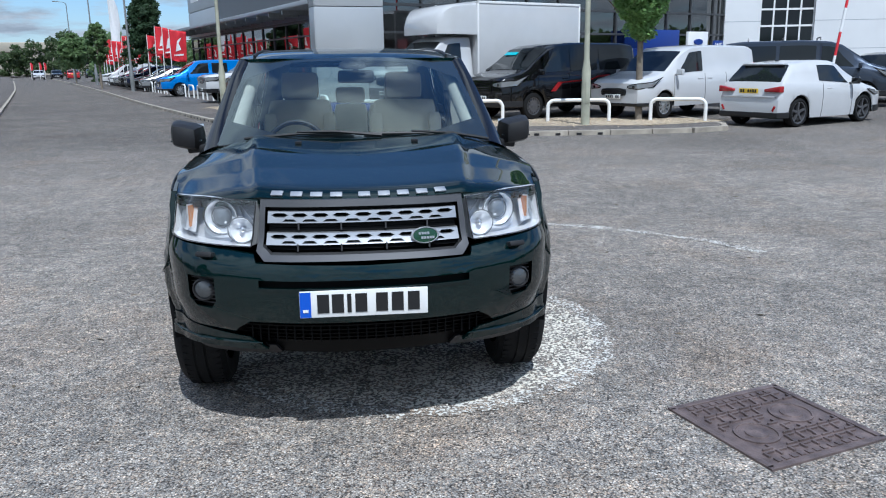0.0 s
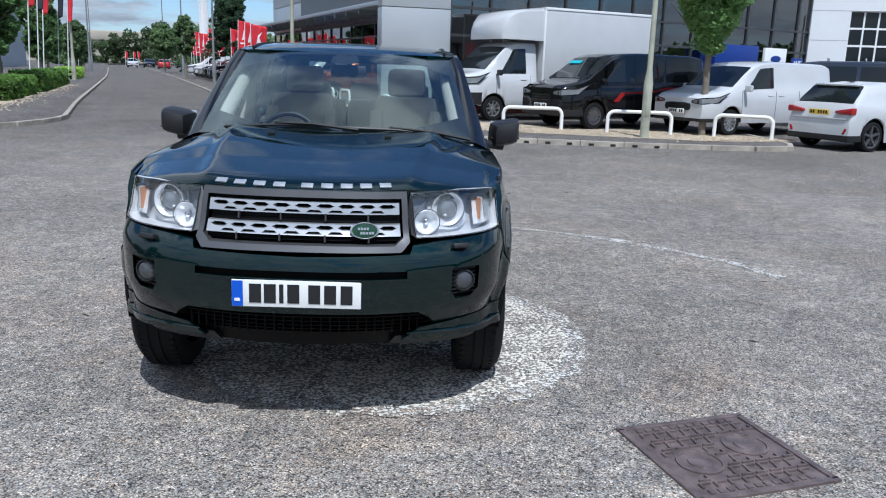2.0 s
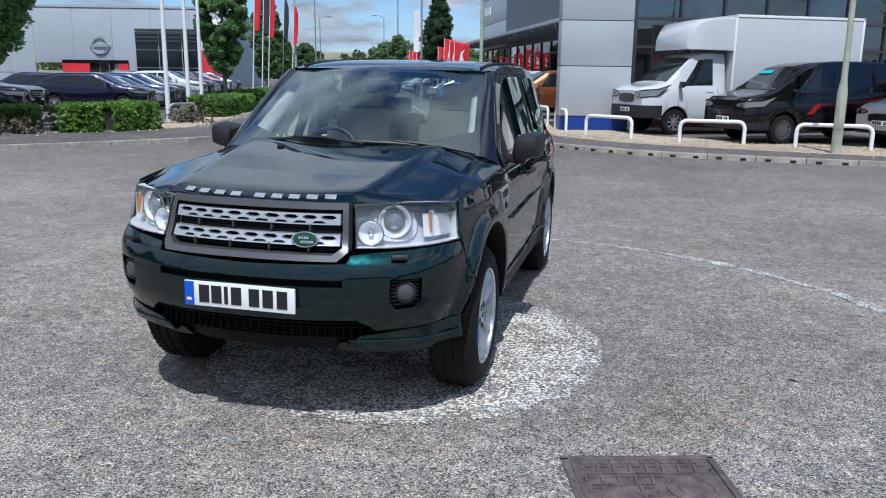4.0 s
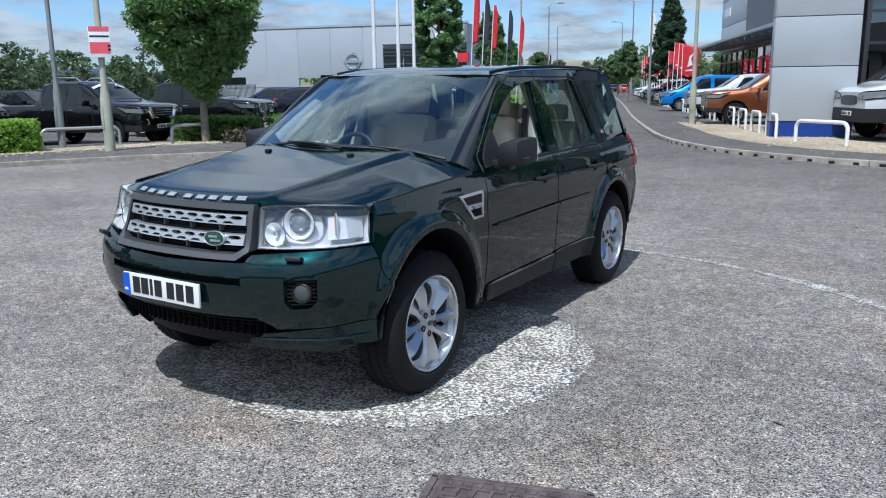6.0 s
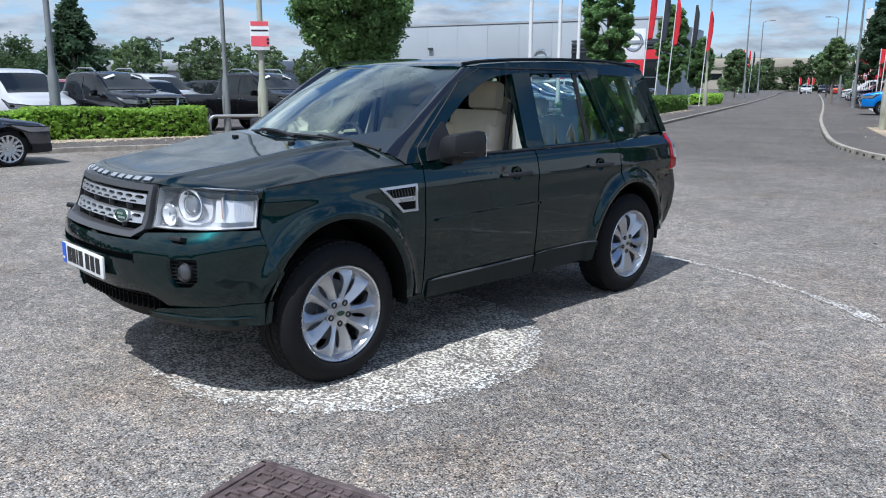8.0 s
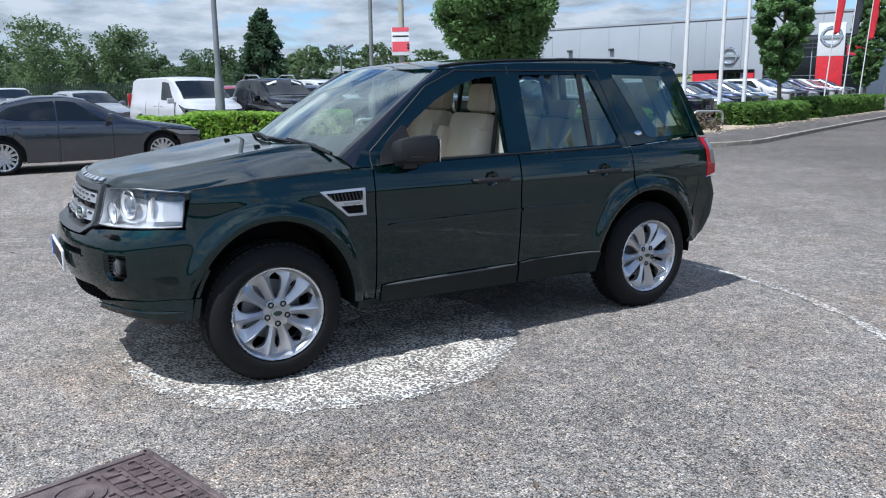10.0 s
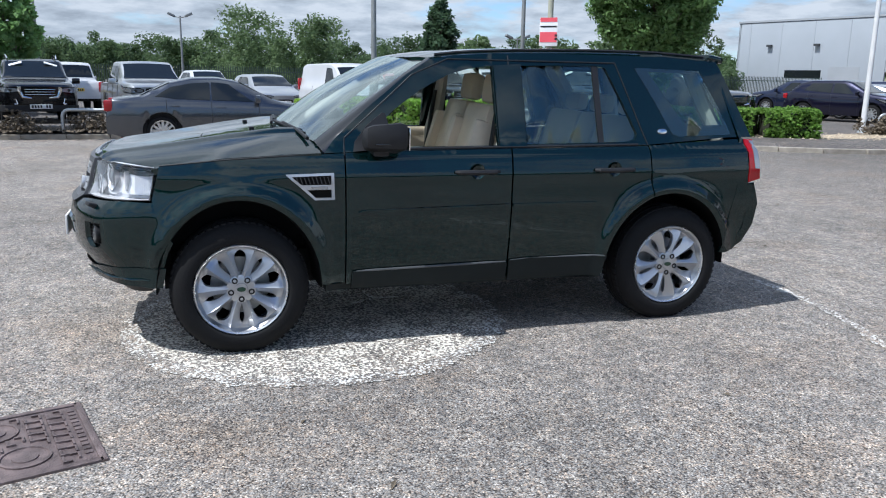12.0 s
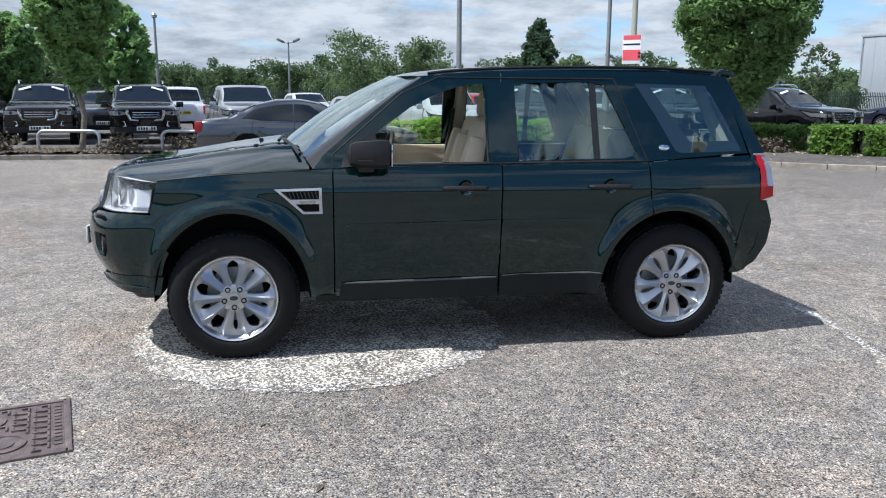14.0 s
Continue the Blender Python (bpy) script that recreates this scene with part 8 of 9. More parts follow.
def hedge(line, width, height, mat, seed, label, size=0.055, dens=260, z=WEST):
    rng = np.random.default_rng(seed)
    t = thing("hedge", label, "hedge", at=pose(0, 0, z))
    pts = [Vector(p) for p in line]
    lens = [(b - a).length for a, b in zip(pts, pts[1:])]
    total = sum(lens)
    cs, rs = [], []
    n = int(total * dens * 1.7)
    for _ in range(n):
        s = rng.uniform(0, total)
        i = 0
        while s > lens[i] and i < len(lens) - 1:
            s -= lens[i]
            i += 1
        a, b = pts[i], pts[i + 1]
        tt = (b - a).normalized()
        p = a + tt * s
        face = rng.uniform()
        end = rng.uniform() < 0.5 / total
        hh = height * (1 + 0.10 * noise.noise((p.x * 0.9, p.y * 0.9, seed)) + 0.05 * noise.noise((p.x * 4, p.y * 4, seed)))
        if face < 0.36:
            o, h = rng.uniform(-width / 2, width / 2), hh
        else:
            o, h = (width / 2) * (1 if rng.uniform() < 0.5 else -1) * rng.uniform(0.86, 1.02), rng.uniform(0.03, hh)
        if end:
            p, o, h = (pts[0], pts[-1])[int(rng.uniform() < 0.5)], rng.uniform(-width / 2, width / 2), rng.uniform(0.03, hh)
        cs.append((p.x - tt.y * o, p.y + tt.x * o, h - 0.03))
        rs.append(0.07)
    ob = new("foliage", leaves_mesh("foliage", cs, rs, 7, size, mat, seed))
    ob.parent = t
    # plain dark boxes fill the hedge and stand for its shaded inside
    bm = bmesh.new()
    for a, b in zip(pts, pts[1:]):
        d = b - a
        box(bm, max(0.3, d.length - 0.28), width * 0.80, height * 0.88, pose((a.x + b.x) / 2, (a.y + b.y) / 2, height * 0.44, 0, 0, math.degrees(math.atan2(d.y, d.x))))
    part("dark_core", bm, HEDGE_CORE, t)
    return t


hedge([(-16.24, 3.67), (-15.92, 4.7), (-15.11, 7.64)], 1.0, 0.68, LEAF_HEDGE, 41, "clipped bright green privet hedge", 0.05, 330)
hedge([(-16.34, 2.50), (-16.2, 3.76)], 1.1, 0.66, LEAF_HEDGE, 42, "clipped bright green privet hedge")
hedge([(-14.66, 11.52), (-12.85, 12.7)], 0.9, 0.60, LEAF_HEDGE_DEEP, 43, "low dark green hedge beside the tree")
hedge([(-12.22, 12.79), (-11.5, 13.33), (-11, 14.5)], 1.15, 0.66, LEAF_LAUREL, 44, "dense laurel hedge beside the pavement")
hedge([(-12.60, 20.15), (-13.12, 22.09)], 1.2, 0.66, LEAF_HEDGE_DEEP, 45, "dense laurel hedge beside the pavement")
hedge([(-13.4, 22.63), (-14.12, 25.34)], 1.2, 0.66, LEAF_HEDGE_DEEP, 46, "dense laurel hedge beside the pavement", 0.06, 200)
hedge([(-14.48, 26.51), (-16.47, 32.38), (-18, 36.9)], 1.1, 0.72, LEAF_HEDGE_DEEP, 47, "laurel hedge beside the pavement", 0.08, 120)
hedge([(-21.5, 46.0), (-23.6, 52.0)], 1.2, 0.62, LEAF_HEDGE, 48, "hedge beside the far pavement", 0.10, 80)
for k, (x, y, r) in enumerate(((-11.86, 17.93, 0.45), (-11.5, 17.21, 0.4), (-14.66, -6.72, 0.4), (-14.48, -3.83, 0.4), (-14.66, -2.38, 0.4), (-14.84, 0.24, 0.4), (-12.58, 11.79, 0.35))):
    cs = [(random.gauss(0, r * 0.6), random.gauss(0, r * 0.6), abs(random.gauss(0, 0.16)) + 0.03) for _ in range(60)]
    ob = single("low_planting", bmesh.new(), TWIG, "dry brown low planting in the bed", "shrub", "low planting", "stuff", m=pose(x, y, WEST))
    ob.data = leaves_mesh("low_planting", cs, [0.10] * 60, 12, 0.045, TWIG, 60 + k)

# ---- far distance ----
bm = bmesh.new()
prev = None
for k, a in enumerate(np.linspace(radians(60), radians(300), 120)):
    R = 620
    hz = 9 + 7 * noise.noise((a * 2.2, 3.0, 0)) + 3 * noise.noise((a * 7, 1.0, 0)) + (9 if radians(100) < a < radians(128) else 0)
    row = [bm.verts.new((R * math.cos(a) * q, R * math.sin(a) * q, z)) for q, z in ((0.82, -1), (0.9, hz * 0.55), (1.0, hz), (1.05, hz * 0.6))]
    if prev:
        for i in range(3):
            bm.faces.new((prev[i], prev[i + 1], row[i + 1], row[i]))
    prev = row
bmesh.ops.recalc_face_normals(bm, faces=bm.faces[:])
single("backdrop", bm, material("distant fields", (0.19, 0.19, 0.10), 0.9, vary=0.35, scale=0.012), "low distant hills of pale fields", "hill", kind="structure", smooth=True)


def wood(name, label, spots, mat, seed, size, per=14):
    """A far belt of trees: clumps of foliage with an uneven top."""
    rng = np.random.default_rng(seed)
    cs, rs = [], []
    for x, y, w, h in spots:
        for _ in range(int(26 + w * 5)):
            u = rng.normal(0, 0.42, 2)
            zz = rng.uniform(0.05, 1.0)
            k = math.sqrt(max(0.05, 1 - (zz - 0.45) ** 2 * 2.6))
            cs.append((x + u[0] * w * k, y + u[1] * w * k, h * zz))
            rs.append(w * 0.22)
    me = leaves_mesh(name, cs, rs, per, size, mat, seed)
    return tagged(new(name, me), label, "trees", kind="stuff")


rng = np.random.default_rng(77)
west = []
for k in range(60):
    a = radians(142 + 1.4 * k)
    d = 92 + rng.uniform(-6, 10)
    tall = 0.62 if k < 8 else 1.0
    west.append((d * math.cos(a), d * math.sin(a), rng.uniform(2.8, 4.6), tall * rng.uniform(3.6, 6.0)))
wood("far_trees", "belt of mixed trees beyond the car park", west, LEAF_FAR, 81, 0.16, 90)
wood("far_trees", "pale willows among the far trees", [(-80, 5.6, 5.5, 7.6), (-79, 12.8, 4.5, 7.2), (-80, -30, 5, 6.6)], LEAF_PALE, 82, 0.17, 110)
wood("far_trees", "dark round trees where the road ends", [(-120 + 9 * k + rng.uniform(-2, 2), 228 + rng.uniform(-8, 14), rng.uniform(5, 9), rng.uniform(4.2, 6.4)) for k in range(13)] + [(-52 - 9 * k, 118 + 16 * k, 3.0, 4.4) for k in range(3)] + [(-26 + 1.5 * k, 92 + 11 * k, 3.2, 5.5) for k in range(5)], LEAF_ROAD, 83, 0.22, 70)
wood("far_trees", "loose green trees before the far warehouse", [(-86 + 2.7 * k, 182 + rng.uniform(-3, 5), rng.uniform(2.6, 4.2), (4.6, 6.2, 5.0, 7.0, 6.6, 5.2, 6.8, 7.4, 6.0, 8.0)[k]) for k in range(10)] + [(-57 + 4.5 * k, 176 + 2 * k, 4.4, 9.0 - 0.6 * k) for k in range(4)], LEAF_PALE, 86, 0.26, 46)
wood("far_trees", "woods on the far hills", [(620 * 0.93 * math.cos(a) + rng.uniform(-20, 20), 620 * 0.93 * math.sin(a), rng.uniform(14, 26), rng.uniform(9, 17)) for a in np.linspace(radians(95), radians(290), 90)], LEAF_FAR, 84, 1.6, 16)
# trees out of view, added so that paint and glass reflect a horizon
around = []
for k in range(170):
    a = radians(228 + 1.24 * k)
    d = 70 + rng.uniform(-4, 6)
    around.append((d * math.cos(a), d * math.sin(a), rng.uniform(3.0, 4.5), rng.uniform(2.6, 4.4)))
wood("far_trees", "unseen belt of trees added south and east for reflections", around, LEAF_FAR, 85, 0.4, 16)
# palisade fence beyond the car park
verts, faces = [], []
for k in range(640):
    x, y = -52.0 - 0.02 * k * 0.15, -48 + k * 0.16
    i = len(verts)
    verts += [(x, y, 0.1), (x, y + 0.07, 0.1), (x, y + 0.07, 1.9), (x, y + 0.035, 2.0), (x, y, 1.9), (x - 0.02, y + 0.035, 0.1), (x - 0.02, y + 0.035, 1.95)]
    faces += [(i, i + 1, i + 2, i + 3, i + 4), (i, i + 4, i + 6, i + 5)]
me = bpy.data.meshes.new("palisade_fence")
me.from_pydata(verts, [], faces)
me.materials.append(FENCE)
tagged(new("palisade_fence", me), "dull green steel palisade fence beyond the car park", "fence", kind="stuff")
for zz in (0.5, 1.6):
    single("fence_rail", box(bmesh.new(), 0.05, 104, 0.06, pose(-52.6, 4, zz)), FENCE, "long rail of the palisade fence", "fence")

# ---- buildings ----
def along(p, d, u, out=0.0):
    """The plan point u along the wall line from p in direction d, out metres to its right-hand side."""
    return Vector((p[0] + d[0] * u + d[1] * out, p[1] + d[1] * u - d[0] * out))


def slab(bm, p, d, u0, u1, z0, z1, thick, out=0.0, bevel=0.0):
    c = along(p, d, (u0 + u1) / 2, out - thick / 2)
    box(bm, u1 - u0, thick, z1 - z0, pose(c.x, c.y, (z0 + z1) / 2, 0, 0, math.degrees(math.atan2(d[1], d[0]))), bevel)
    return bm


def glazing(parent, p, d, u0, u1, z0, z1, bay, transoms, depth=4.0):
    n = max(1, round((u1 - u0) / bay))
    w = (u1 - u0) / n
    for k in range(n + 1):
        part("mullion", slab(bmesh.new(), p, d, u0 + k * w - 0.035, u0 + k * w + 0.035, z0, z1, 0.12, 0.03), FRAME_DARK, parent)
    for z in (z0, *transoms, z1):
        part("transom", slab(bmesh.new(), p, d, u0, u1, z - 0.04, z + 0.04, 0.10, 0.02), FRAME_DARK, parent)
    for k in range(n):
        g = part("pane", slab(bmesh.new(), p, d, u0 + k * w + 0.035, u0 + (k + 1) * w - 0.035, z0, z1, 0.012, -0.04), PANE, parent)
        g.visible_shadow = False
    # wall, floor and ceiling carry the room's dimness in their colour
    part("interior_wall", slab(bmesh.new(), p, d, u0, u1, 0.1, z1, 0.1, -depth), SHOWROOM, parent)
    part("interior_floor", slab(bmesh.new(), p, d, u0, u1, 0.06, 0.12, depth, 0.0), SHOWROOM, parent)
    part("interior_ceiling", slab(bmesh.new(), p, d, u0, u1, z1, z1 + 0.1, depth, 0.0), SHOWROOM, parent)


# the grey showroom: a panelled tower, a wing along the road and a glass front
show = thing("showroom", "grey panelled car showroom with a glass front and charcoal band", "building")
PL, PR = (-0.75, 19.48), (1.18, 20.0)
dT = Vector((PR[0] - PL[0], PR[1] - PL[1]))
LT = dT.length
dT.normalize()
tw = part("tower_core", slab(bmesh.new(), PL, dT, 0.03, LT - 0.03, 0.1, 8.0, 0.62, -0.03), CLAD_DARK, show)
part("plinth", slab(bmesh.new(), PL, dT, 0, LT, 0.1, 0.50, 0.66, 0.0), BLUE_SIGN, show, "blue plinth")
JO = [0.51, 1.93, 3.20, 4.47, 5.74, 7.0, 8.2]
for a, b in zip(JO, JO[1:]):
    part("panel", slab(bmesh.new(), PL, dT, 0, LT, a + 0.012, b - 0.012, 0.06, 0.02, 0.006), CLAD, show)
dS = (-dT.y, dT.x)
for a, b in zip(JO, JO[1:]):
    part("panel", slab(bmesh.new(), (PL[0] + dS[0] * 0.6, PL[1] + dS[1] * 0.6), (-dS[0], -dS[1]), 0.0, 0.6, a + 0.012, b - 0.012, 0.06, 0.03, 0.006), CLAD, show)
    part("panel", slab(bmesh.new(), PR, dS, 0.0, 0.6, a + 0.012, b - 0.012, 0.06, 0.03, 0.006), CLAD, show)
# wing along the road, seen from its road side
dW = Vector((-0.365, 0.931))
W0 = Vector((4.2, 22.5)) + dW * 4.0
WL = 40.0
WE_ = W0 + dW * WL
dWr = -dW
glazing(show, WE_, dWr, 0.0, WL, 0.35, 3.7, 2.2, (3.0,))
part("wing_wall", slab(bmesh.new(), WE_, dWr, 0, WL, 0.1, 0.35, 0.3, 0.05), CLAD_DARK, show)
canopy = part("canopy", slab(bmesh.new(), WE_, dWr, -0.6, WL, 4.15, 4.35, 2.4, 1.8, 0.02), CLAD, show, "pale projecting canopy")
for k in range(14):
    part("canopy_rib", slab(bmesh.new(), WE_, dWr, 0.3 + k * 2.2, 0.45 + k * 2.2, 3.95, 4.16, 2.0, 1.6), GREY_TUBE, canopy)
part("fascia", slab(bmesh.new(), WE_, dWr, 10.0, WL, 3.8, 9.4, 0.4, 0.1), CLAD_DARK, show, "charcoal fascia band")
for k in range(3):
    part("panel", slab(bmesh.new(), WE_, dWr, 0.0, 9.96, 3.82 + k * 1.9, 5.68 + k * 1.9, 0.4, 0.1, 0.006), CLAD, show)
part("sign_bar", slab(bmesh.new(), WE_, dWr, 1.5, 4.0, 6.4, 7.0, 0.06, 0.18), WHITE, show, "white sign shape")
part("sign_bar", slab(bmesh.new(), WE_, dWr, 12.2, 13.1, 7.2, 8.1, 0.06, 0.18), PINK, show, "red emblem shape")
part("wing_end", slab(bmesh.new(), (WE_.x + 8, WE_.y + 3.4), (-0.92, -0.39), 0, 8.6, 0.1, 9.4, 0.3), CLAD, show)
part("wing_roof", slab(bmesh.new(), WE_, dWr, 0, WL, 9.4, 9.6, 9.0, 0.0), CLAD_DARK, show)
# red sheets behind these panes stand in for red reflections in them
for k in range(8):
    part("red_sheet", slab(bmesh.new(), WE_, dWr, 2.2 + k * 3.6, 3.1 + k * 3.6, 0.5, 3.0, 0.05, -0.7), RED, show, "upright red sheet inside the glass")
# glass front behind the vans
G0 = Vector((1.25, 21.6))
dG = Vector((0.88, 0.475)).normalized()
glazing(show, G0, dG, 0.0, 18.2, 0.3, 6.6, 1.52, (2.55, 3.4, 5.2), 5.0)
part("glass_head", slab(bmesh.new(), G0, dG, 0, 18.2, 6.6, 8.0, 0.4, 0.05), CLAD_DARK, show)
part("brick_base", slab(bmesh.new(), G0, dG, 0.1, 6.0, 0.1, 0.34, 0.2, 0.05), material("red brick", (0.24, 0.075, 0.05), 0.9, vary=0.25, scale=8), show)
for k in range(4):
    part("column", slab(bmesh.new(), G0, dG, 2.8 + k * 4.4, 3.25 + k * 4.4, 0.1, 6.6, 0.45, -0.6), CLAD, show)
for k in range(2):
    part("red_sheet", slab(bmesh.new(), G0, dG, 0.9 + k * 0.8, 1.25 + k * 0.8, 0.9, 2.4, 0.04, -0.5), RED, show, "upright red sheet inside the glass")
part("entrance_portal", slab(bmesh.new(), G0, dG, 11.2, 13.6, 2.0, 2.7, 0.8, 0.7, 0.02), BLUE_SIGN, show, "blue entrance portal")
for u in (11.2, 13.0):
    part("portal_leg", slab(bmesh.new(), G0, dG, u, u + 0.6, 0.1, 2.0, 0.8, 0.7, 0.02), BLUE_SIGN, show)

sgp = thing("sign_post", "grey dealer sign with a blue oval beside the entrance", "sign", at=pose(11.9, 22.2, 0.1, 0, 0, 28))
part("board", box(bmesh.new(), 1.05, 0.10, 2.35, pose(0, 0, 1.18), 0.02), WHITE, sgp)
lathe(bm := bmesh.new(), [(1, 0), (0.95, 0.02), (0, 0.02)], pose(0, -0.06, 2.02, 90, 0, 0) @ Matrix.Diagonal((0.24, 0.10, 1, 1)), 24)
part("oval", bm, BLUE_SIGN, sgp)
part("bar", box(bmesh.new(), 0.80, 0.02, 0.12, pose(0, -0.06, 1.66)), INK, sgp)
sg2 = thing("small_sign", "blue sign with white capital letters", "sign", at=pose(12.75, 22.4, 0.1, 0, 0, 28))
part("board", box(bmesh.new(), 0.50, 0.06, 0.36, pose(0, 0, 1.88), 0.01), BLUE_SIGN, sg2)
part("post", cyl(bmesh.new(), 0.04, 0.04, 1.75, seg=10), GREY_TUBE, sg2)
tx = bpy.data.curves.new("lettering", "FONT")
tx.body, tx.size, tx.align_x, tx.align_y, tx.extrude = "WE", 0.26, "CENTER", "CENTER", 0.004
tx.materials.append(WHITE)
to = new("lettering", tx)
to.parent = sg2
to.matrix_basis = pose(0, -0.04, 1.88, 90, 0, 0)

# the white workshop with its panelled door
shop = thing("workshop", "white clad workshop with a glazed sectional door", "building")
S0, dB = Vector((16.6, 29.8)), Vector((0.985, -0.17)).normalized()
D0, D1 = 1.55, 3.85
for u0, u1, z0, z1 in ((0, D0, 0.1, 8), (D1, 20, 0.1, 8), (D0, D1, 4.3, 8)):
    part("wall", slab(bmesh.new(), S0, dB, u0, u1, z0, z1, 0.35), CLAD_WHITE, shop)
for z in (1.9, 3.1, 4.3, 5.5):
    for u0, u1 in ((0, D0), (D1, 20)):
        part("joint", slab(bmesh.new(), S0, dB, u0, u1, z - 0.012, z + 0.012, 0.02, 0.004), CLAD_PALE, shop)
door = thing("sectional_door", "", "")
door.parent = shop
for i in range(4):
    for j in range(6):
        u0, z0 = D0 + i * (D1 - D0) / 4, 0.1 + j * 0.7
        part("pane", slab(bmesh.new(), S0, dB, u0 + 0.03, u0 + (D1 - D0) / 4 - 0.03, z0 + 0.035, z0 + 0.665, 0.02, -0.14), FAR_GLASS, door)
for i in range(5):
    u0 = D0 + i * (D1 - D0) / 4
    part("stile", slab(bmesh.new(), S0, dB, u0 - 0.035, u0 + 0.035, 0.1, 4.3, 0.05, -0.12), WHITE, door)
for j in range(7):
    part("rail", slab(bmesh.new(), S0, dB, D0, D1, 0.1 + j * 0.7 - 0.04, 0.1 + j * 0.7 + 0.04, 0.045, -0.118), WHITE, door)
part("step_lamp", slab(bmesh.new(), S0, dB, 8.6, 9.2, 2.3, 2.5, 0.2, 0.2), material("yellow lamp", (0.7, 0.55, 0.15), 0.4), shop)
part("personnel_door", slab(bmesh.new(), S0, dB, 8.2, 9.2, 0.1, 2.15, 0.06, 0.03), CLAD_PALE, shop)
bar = thing("barrier", "raised red and white barrier arm at the entrance", "barrier", at=pose(12.55, 15.6, 0.1))
part("housing", box(bmesh.new(), 0.35, 0.35, 1.0, pose(0, 0, 0.5), 0.03), PAINTS["red"], bar)
for k in range(8):
    part("stripe", cyl(bmesh.new(), 0.034, 0.034, 0.6, pose(0.04, 0, 0.9, 0, 8, 0) @ pose(0, 0, 0.6 * k), 12), RED if k % 2 else WHITE, bar)

# the pale showroom to the north-west
nis = thing("pale_showroom", "long pale grey showroom with red entrance panels", "building")
N0, N1 = Vector((-78.6, 65.7)), Vector((-42.8, 76.6))
dN = (N1 - N0)
LN = dN.length
dN.normalize()
nseg = 9
for k in range(nseg):
    part("wall_panel", slab(bmesh.new(), N0, dN, k * LN / nseg + 0.01, (k + 1) * LN / nseg - 0.01, 2.7 if k in (4, 5) else 0.1, 8.5, 0.3, 0, 0.01), CLAD_PALE, nis)
part("wall_panel", slab(bmesh.new(), N0, dN, -1.7, -0.01, 0.1, 8.5, 0.3, 0, 0.01), CLAD_PALE, nis)
part("parapet", slab(bmesh.new(), N0, dN, -1.8, LN + 0.1, 8.5, 8.72, 0.5, 0.08), CLAD, nis)
part("red_panel", slab(bmesh.new(), N0, dN, (4 * LN / nseg + 2.9), (4 * LN / nseg + 2.9) + 2.9, 0.1, 2.95, 0.3, 0.25), RED, nis, "red entrance panel")
part("red_panel", slab(bmesh.new(), N0, dN, (6 * LN / nseg + 1.6) - 1.0, (6 * LN / nseg + 1.6), 0.1, 2.95, 0.3, 0.25), RED, nis, "red entrance panel")
part("red_head", slab(bmesh.new(), N0, dN, (4 * LN / nseg + 2.9), (6 * LN / nseg + 1.6), 2.65, 3.0, 0.3, 0.27), PAINTS["black"], nis)
for k in range(4):
    part("door_pane", slab(bmesh.new(), N0, dN, (4 * LN / nseg + 2.9) + 2.9 + k * 1.0, (4 * LN / nseg + 2.9) + 3.84 + k * 1.0, 0.1, 2.7, 0.05, 0.0), FAR_GLASS, nis)
cc = along(N0, dN, (5.3 * LN / nseg + 1.6), 0.12)
lathe(bm := bmesh.new(), [(0.70, 0), (0.80, 0.08), (0.90, 0.08), (0.98, 0)], pose(cc.x, cc.y, 4.5, 90, 0, math.degrees(math.atan2(dN.y, dN.x))), 32)
em_ = part("round_emblem", bm, CHROME, nis, "round chrome emblem")
part("bar", slab(bmesh.new(), N0, dN, (5.3 * LN / nseg + 1.6) - 1.12, (5.3 * LN / nseg + 1.6) + 1.12, 4.36, 4.64, 0.08, 0.16), CHROME, em_)
for k in range(4):
    for j in range(3):
        part("dark_glazing", slab(bmesh.new(), N0, dN, LN - 10.0 + k * 2.5, LN - 7.6 + k * 2.5, 0.4 + j * 1.9, 2.2 + j * 1.9, 0.06, 0.05), FAR_GLASS, nis)
for j in range(4):
    part("louvre", slab(bmesh.new(), N0, dN, LN - 10.0, LN, 5.0 + j * 0.4, 5.16 + j * 0.4, 0.2, 0.2), FRAME_DARK, nis)
part("sign_box", slab(bmesh.new(), N0, dN, LN - 1.6, LN + 0.2, 4.2, 5.2, 0.4, 0.3), RED, nis, "red sign box")
part("side_wall", slab(bmesh.new(), N1, (-dN.y, dN.x), 0, 24, 0.1, 8.5, 0.3, 0.0), CLAD_PALE, nis)
part("roof", slab(bmesh.new(), N0, dN, -1.7, LN, 8.4, 8.5, 24, 0), CLAD_PALE, nis)
part("end_wall", slab(bmesh.new(), (N0.x - dN.y * 24 - dN.x * 1.7, N0.y + dN.x * 24 - dN.y * 1.7), (dN.y, -dN.x), 0, 24, 0.1, 8.5, 0.3, 0.0), CLAD_PALE, nis)
for u in (2.5, 8.5):
    part("wall_lamp", slab(bmesh.new(), N0, dN, u, u + 0.6, 5.6, 5.85, 0.35, 0.4), FRAME_DARK, nis)
part("shutter", slab(bmesh.new(), N0, dN, 10.4, 13.9, 0.1, 3.3, 0.05, 0.03), CLAD, nis)
part("low_window", slab(bmesh.new(), N0, dN, 5.0, 9.5, 2.0, 2.9, 0.05, 0.03), FAR_GLASS, nis)
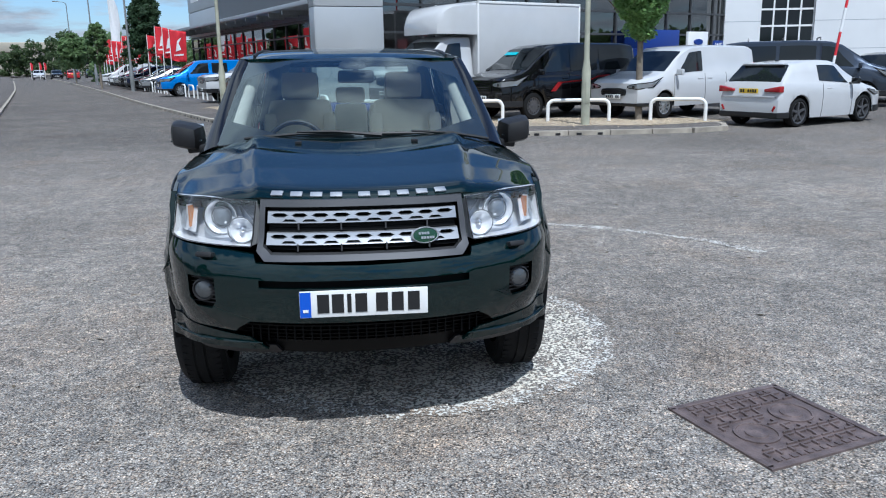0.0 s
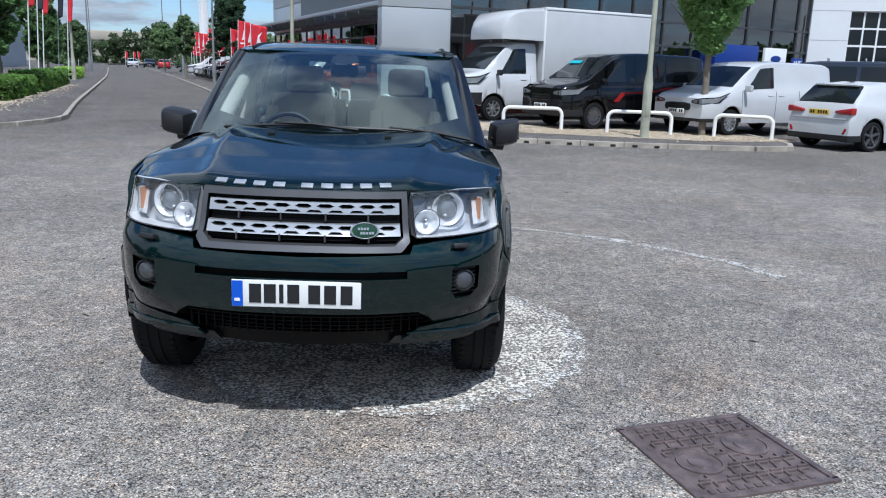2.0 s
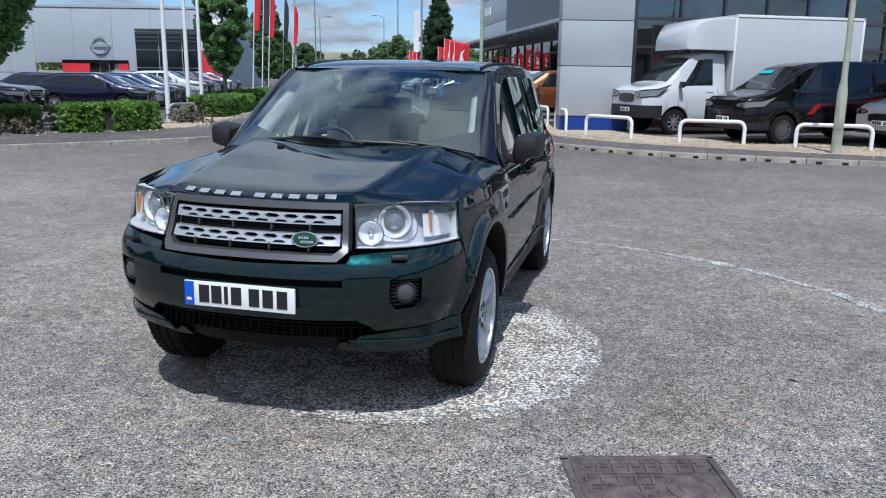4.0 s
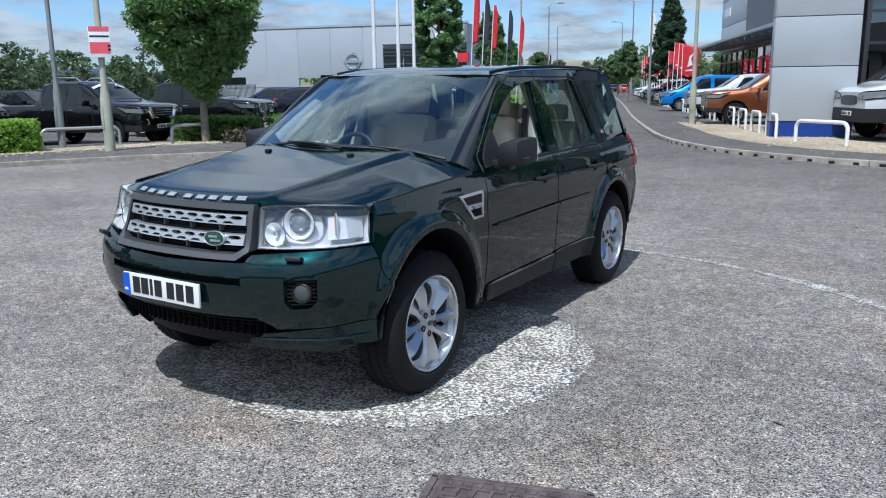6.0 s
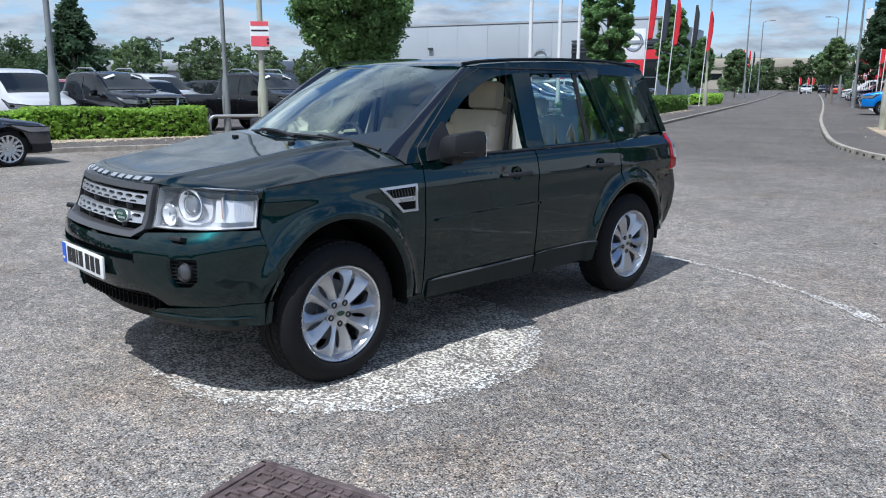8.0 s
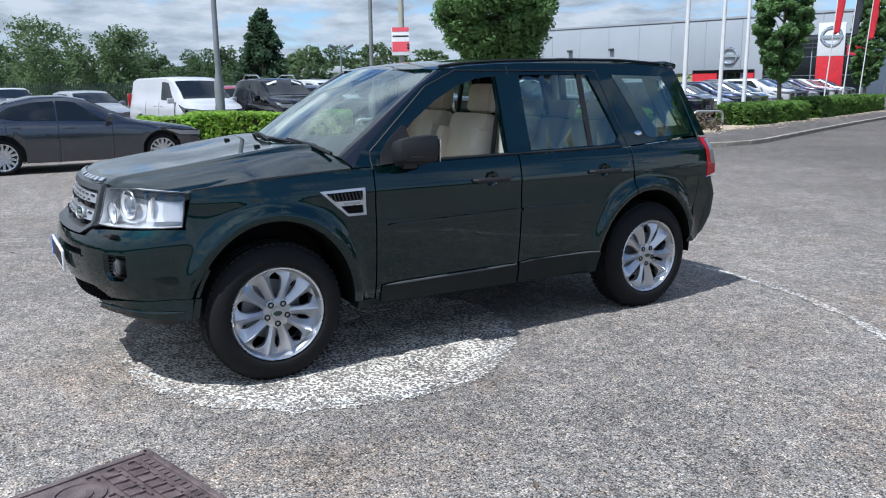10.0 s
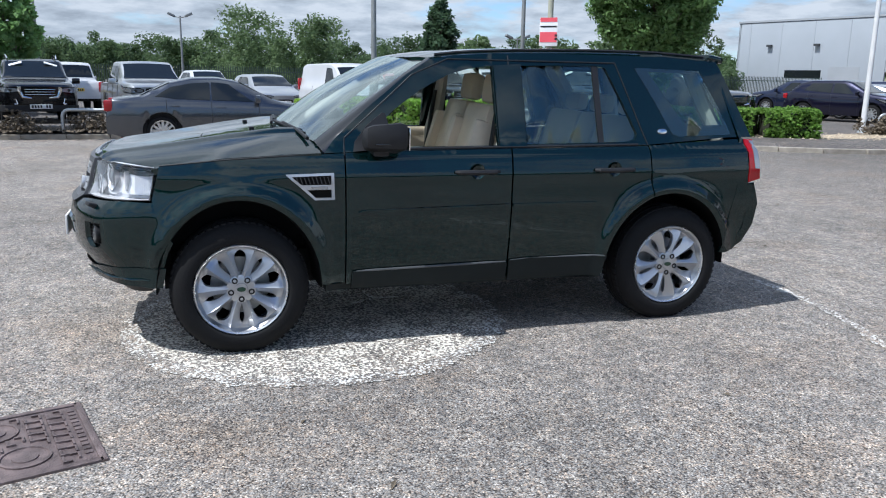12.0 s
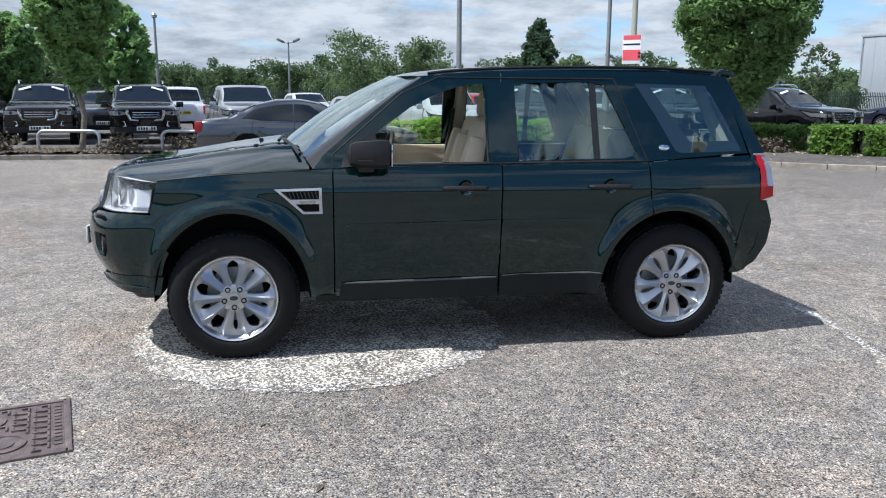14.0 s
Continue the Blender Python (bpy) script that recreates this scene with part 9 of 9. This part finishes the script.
# low far buildings
for x, y, w, dd, h, mt, lb in ((-84, 225, 70, 20, 8.4, material("buff roof sheeting", (0.40, 0.36, 0.29), 0.8, vary=0.1, scale=0.1), "far low warehouse with a buff roof"), (-74, 36, 10, 9, 3.6, CLAD, "far grey office block beyond the lot"), (-80, 45, 14, 9, 4.0, CLAD_PALE, "far pale workshop beyond the lot")):
    b = thing("far_building", lb, "building", at=pose(x, y, 0, 0, 0, 20))
    part("wall", box(bmesh.new(), w, dd, h * 0.7, pose(0, 0, h * 0.35)), mt, b)
    part("roof", box(bmesh.new(), w + 1, dd + 1, h * 0.3, pose(0, 0, h * 0.85), 0.4), mt, b)
    for k in range(5):
        part("window", box(bmesh.new(), w / 9, 0.1, h * 0.2, pose((k - 2) * w / 5.5, -dd / 2 - 0.04, h * 0.42)), FAR_GLASS, b)

tot = thing("pylon_sign", "white dealer pylon with a chrome ring emblem over red", "sign", at=pose(-33.5, 56.8, 0.1, 0, 0, 30))
part("red_base", box(bmesh.new(), 1.9, 0.35, 3.4, pose(0, 0, 1.7), 0.03), RED, tot)
part("board", box(bmesh.new(), 1.9, 0.38, 2.5, pose(0, 0, 4.67), 0.03), WHITE, tot)
lathe(bm := bmesh.new(), [(0.54, 0), (0.63, 0.07), (0.72, 0.07), (0.80, 0)], pose(0, -0.19, 4.85, 90, 0, 0), 28)
em_ = part("round_emblem", bm, CHROME, tot, "chrome ring emblem")
part("bar", box(bmesh.new(), 1.65, 0.08, 0.24, pose(0, -0.23, 4.85)), CHROME, em_)

# ---- kerb stones, one by one ----
SLOT_MESH = mesh_of("drain_slot", box(bmesh.new(), 0.11, 0.012, 0.05, pose(0, -0.062, 0.035), 0.004), INK, False)


def lay_kerb(line, label, limit, drained=0):
    root = thing("kerb", label, "kerb", kind="structure")
    pts = [Vector(p) for p in line]
    acc, n = 0.0, 0
    for a, b in zip(pts, pts[1:]):
        seg = (b - a).length
        while acc < seg and n < limit:
            p = a + (b - a) * (acc / seg)
            ob = new("kerb_stone", KERB_MESH)
            ob.parent = root
            d = (b - a)
            ob.matrix_basis = pose(p.x, p.y, 0.003 * random.uniform(-1, 1), 0, 0, math.degrees(math.atan2(d.y, d.x)) + 180 + random.uniform(-0.6, 0.6))
            if 7 < n < drained:
                for dx in (-0.23, 0.23):
                    sl_ = new("drain_slot", SLOT_MESH)
                    sl_.parent = ob
                    sl_.matrix_basis = pose(dx, 0, 0)
            acc += 0.915
            n += 1
        acc -= seg


fine_r, fine_l = smooth_line(KERB_RIGHT, 0.25, False, 2), smooth_line(KERB_LEFT, 0.25, False, 2)
lay_kerb([(p[0], p[1]) for p in offset(fine_r[::-1], -0.06)], "weathered concrete kerb of separate stones with drain slots", 150, 26)
lay_kerb([(p[0], p[1]) for p in offset(fine_l, 0.06)][60:], "weathered concrete kerb of separate stones", 150)
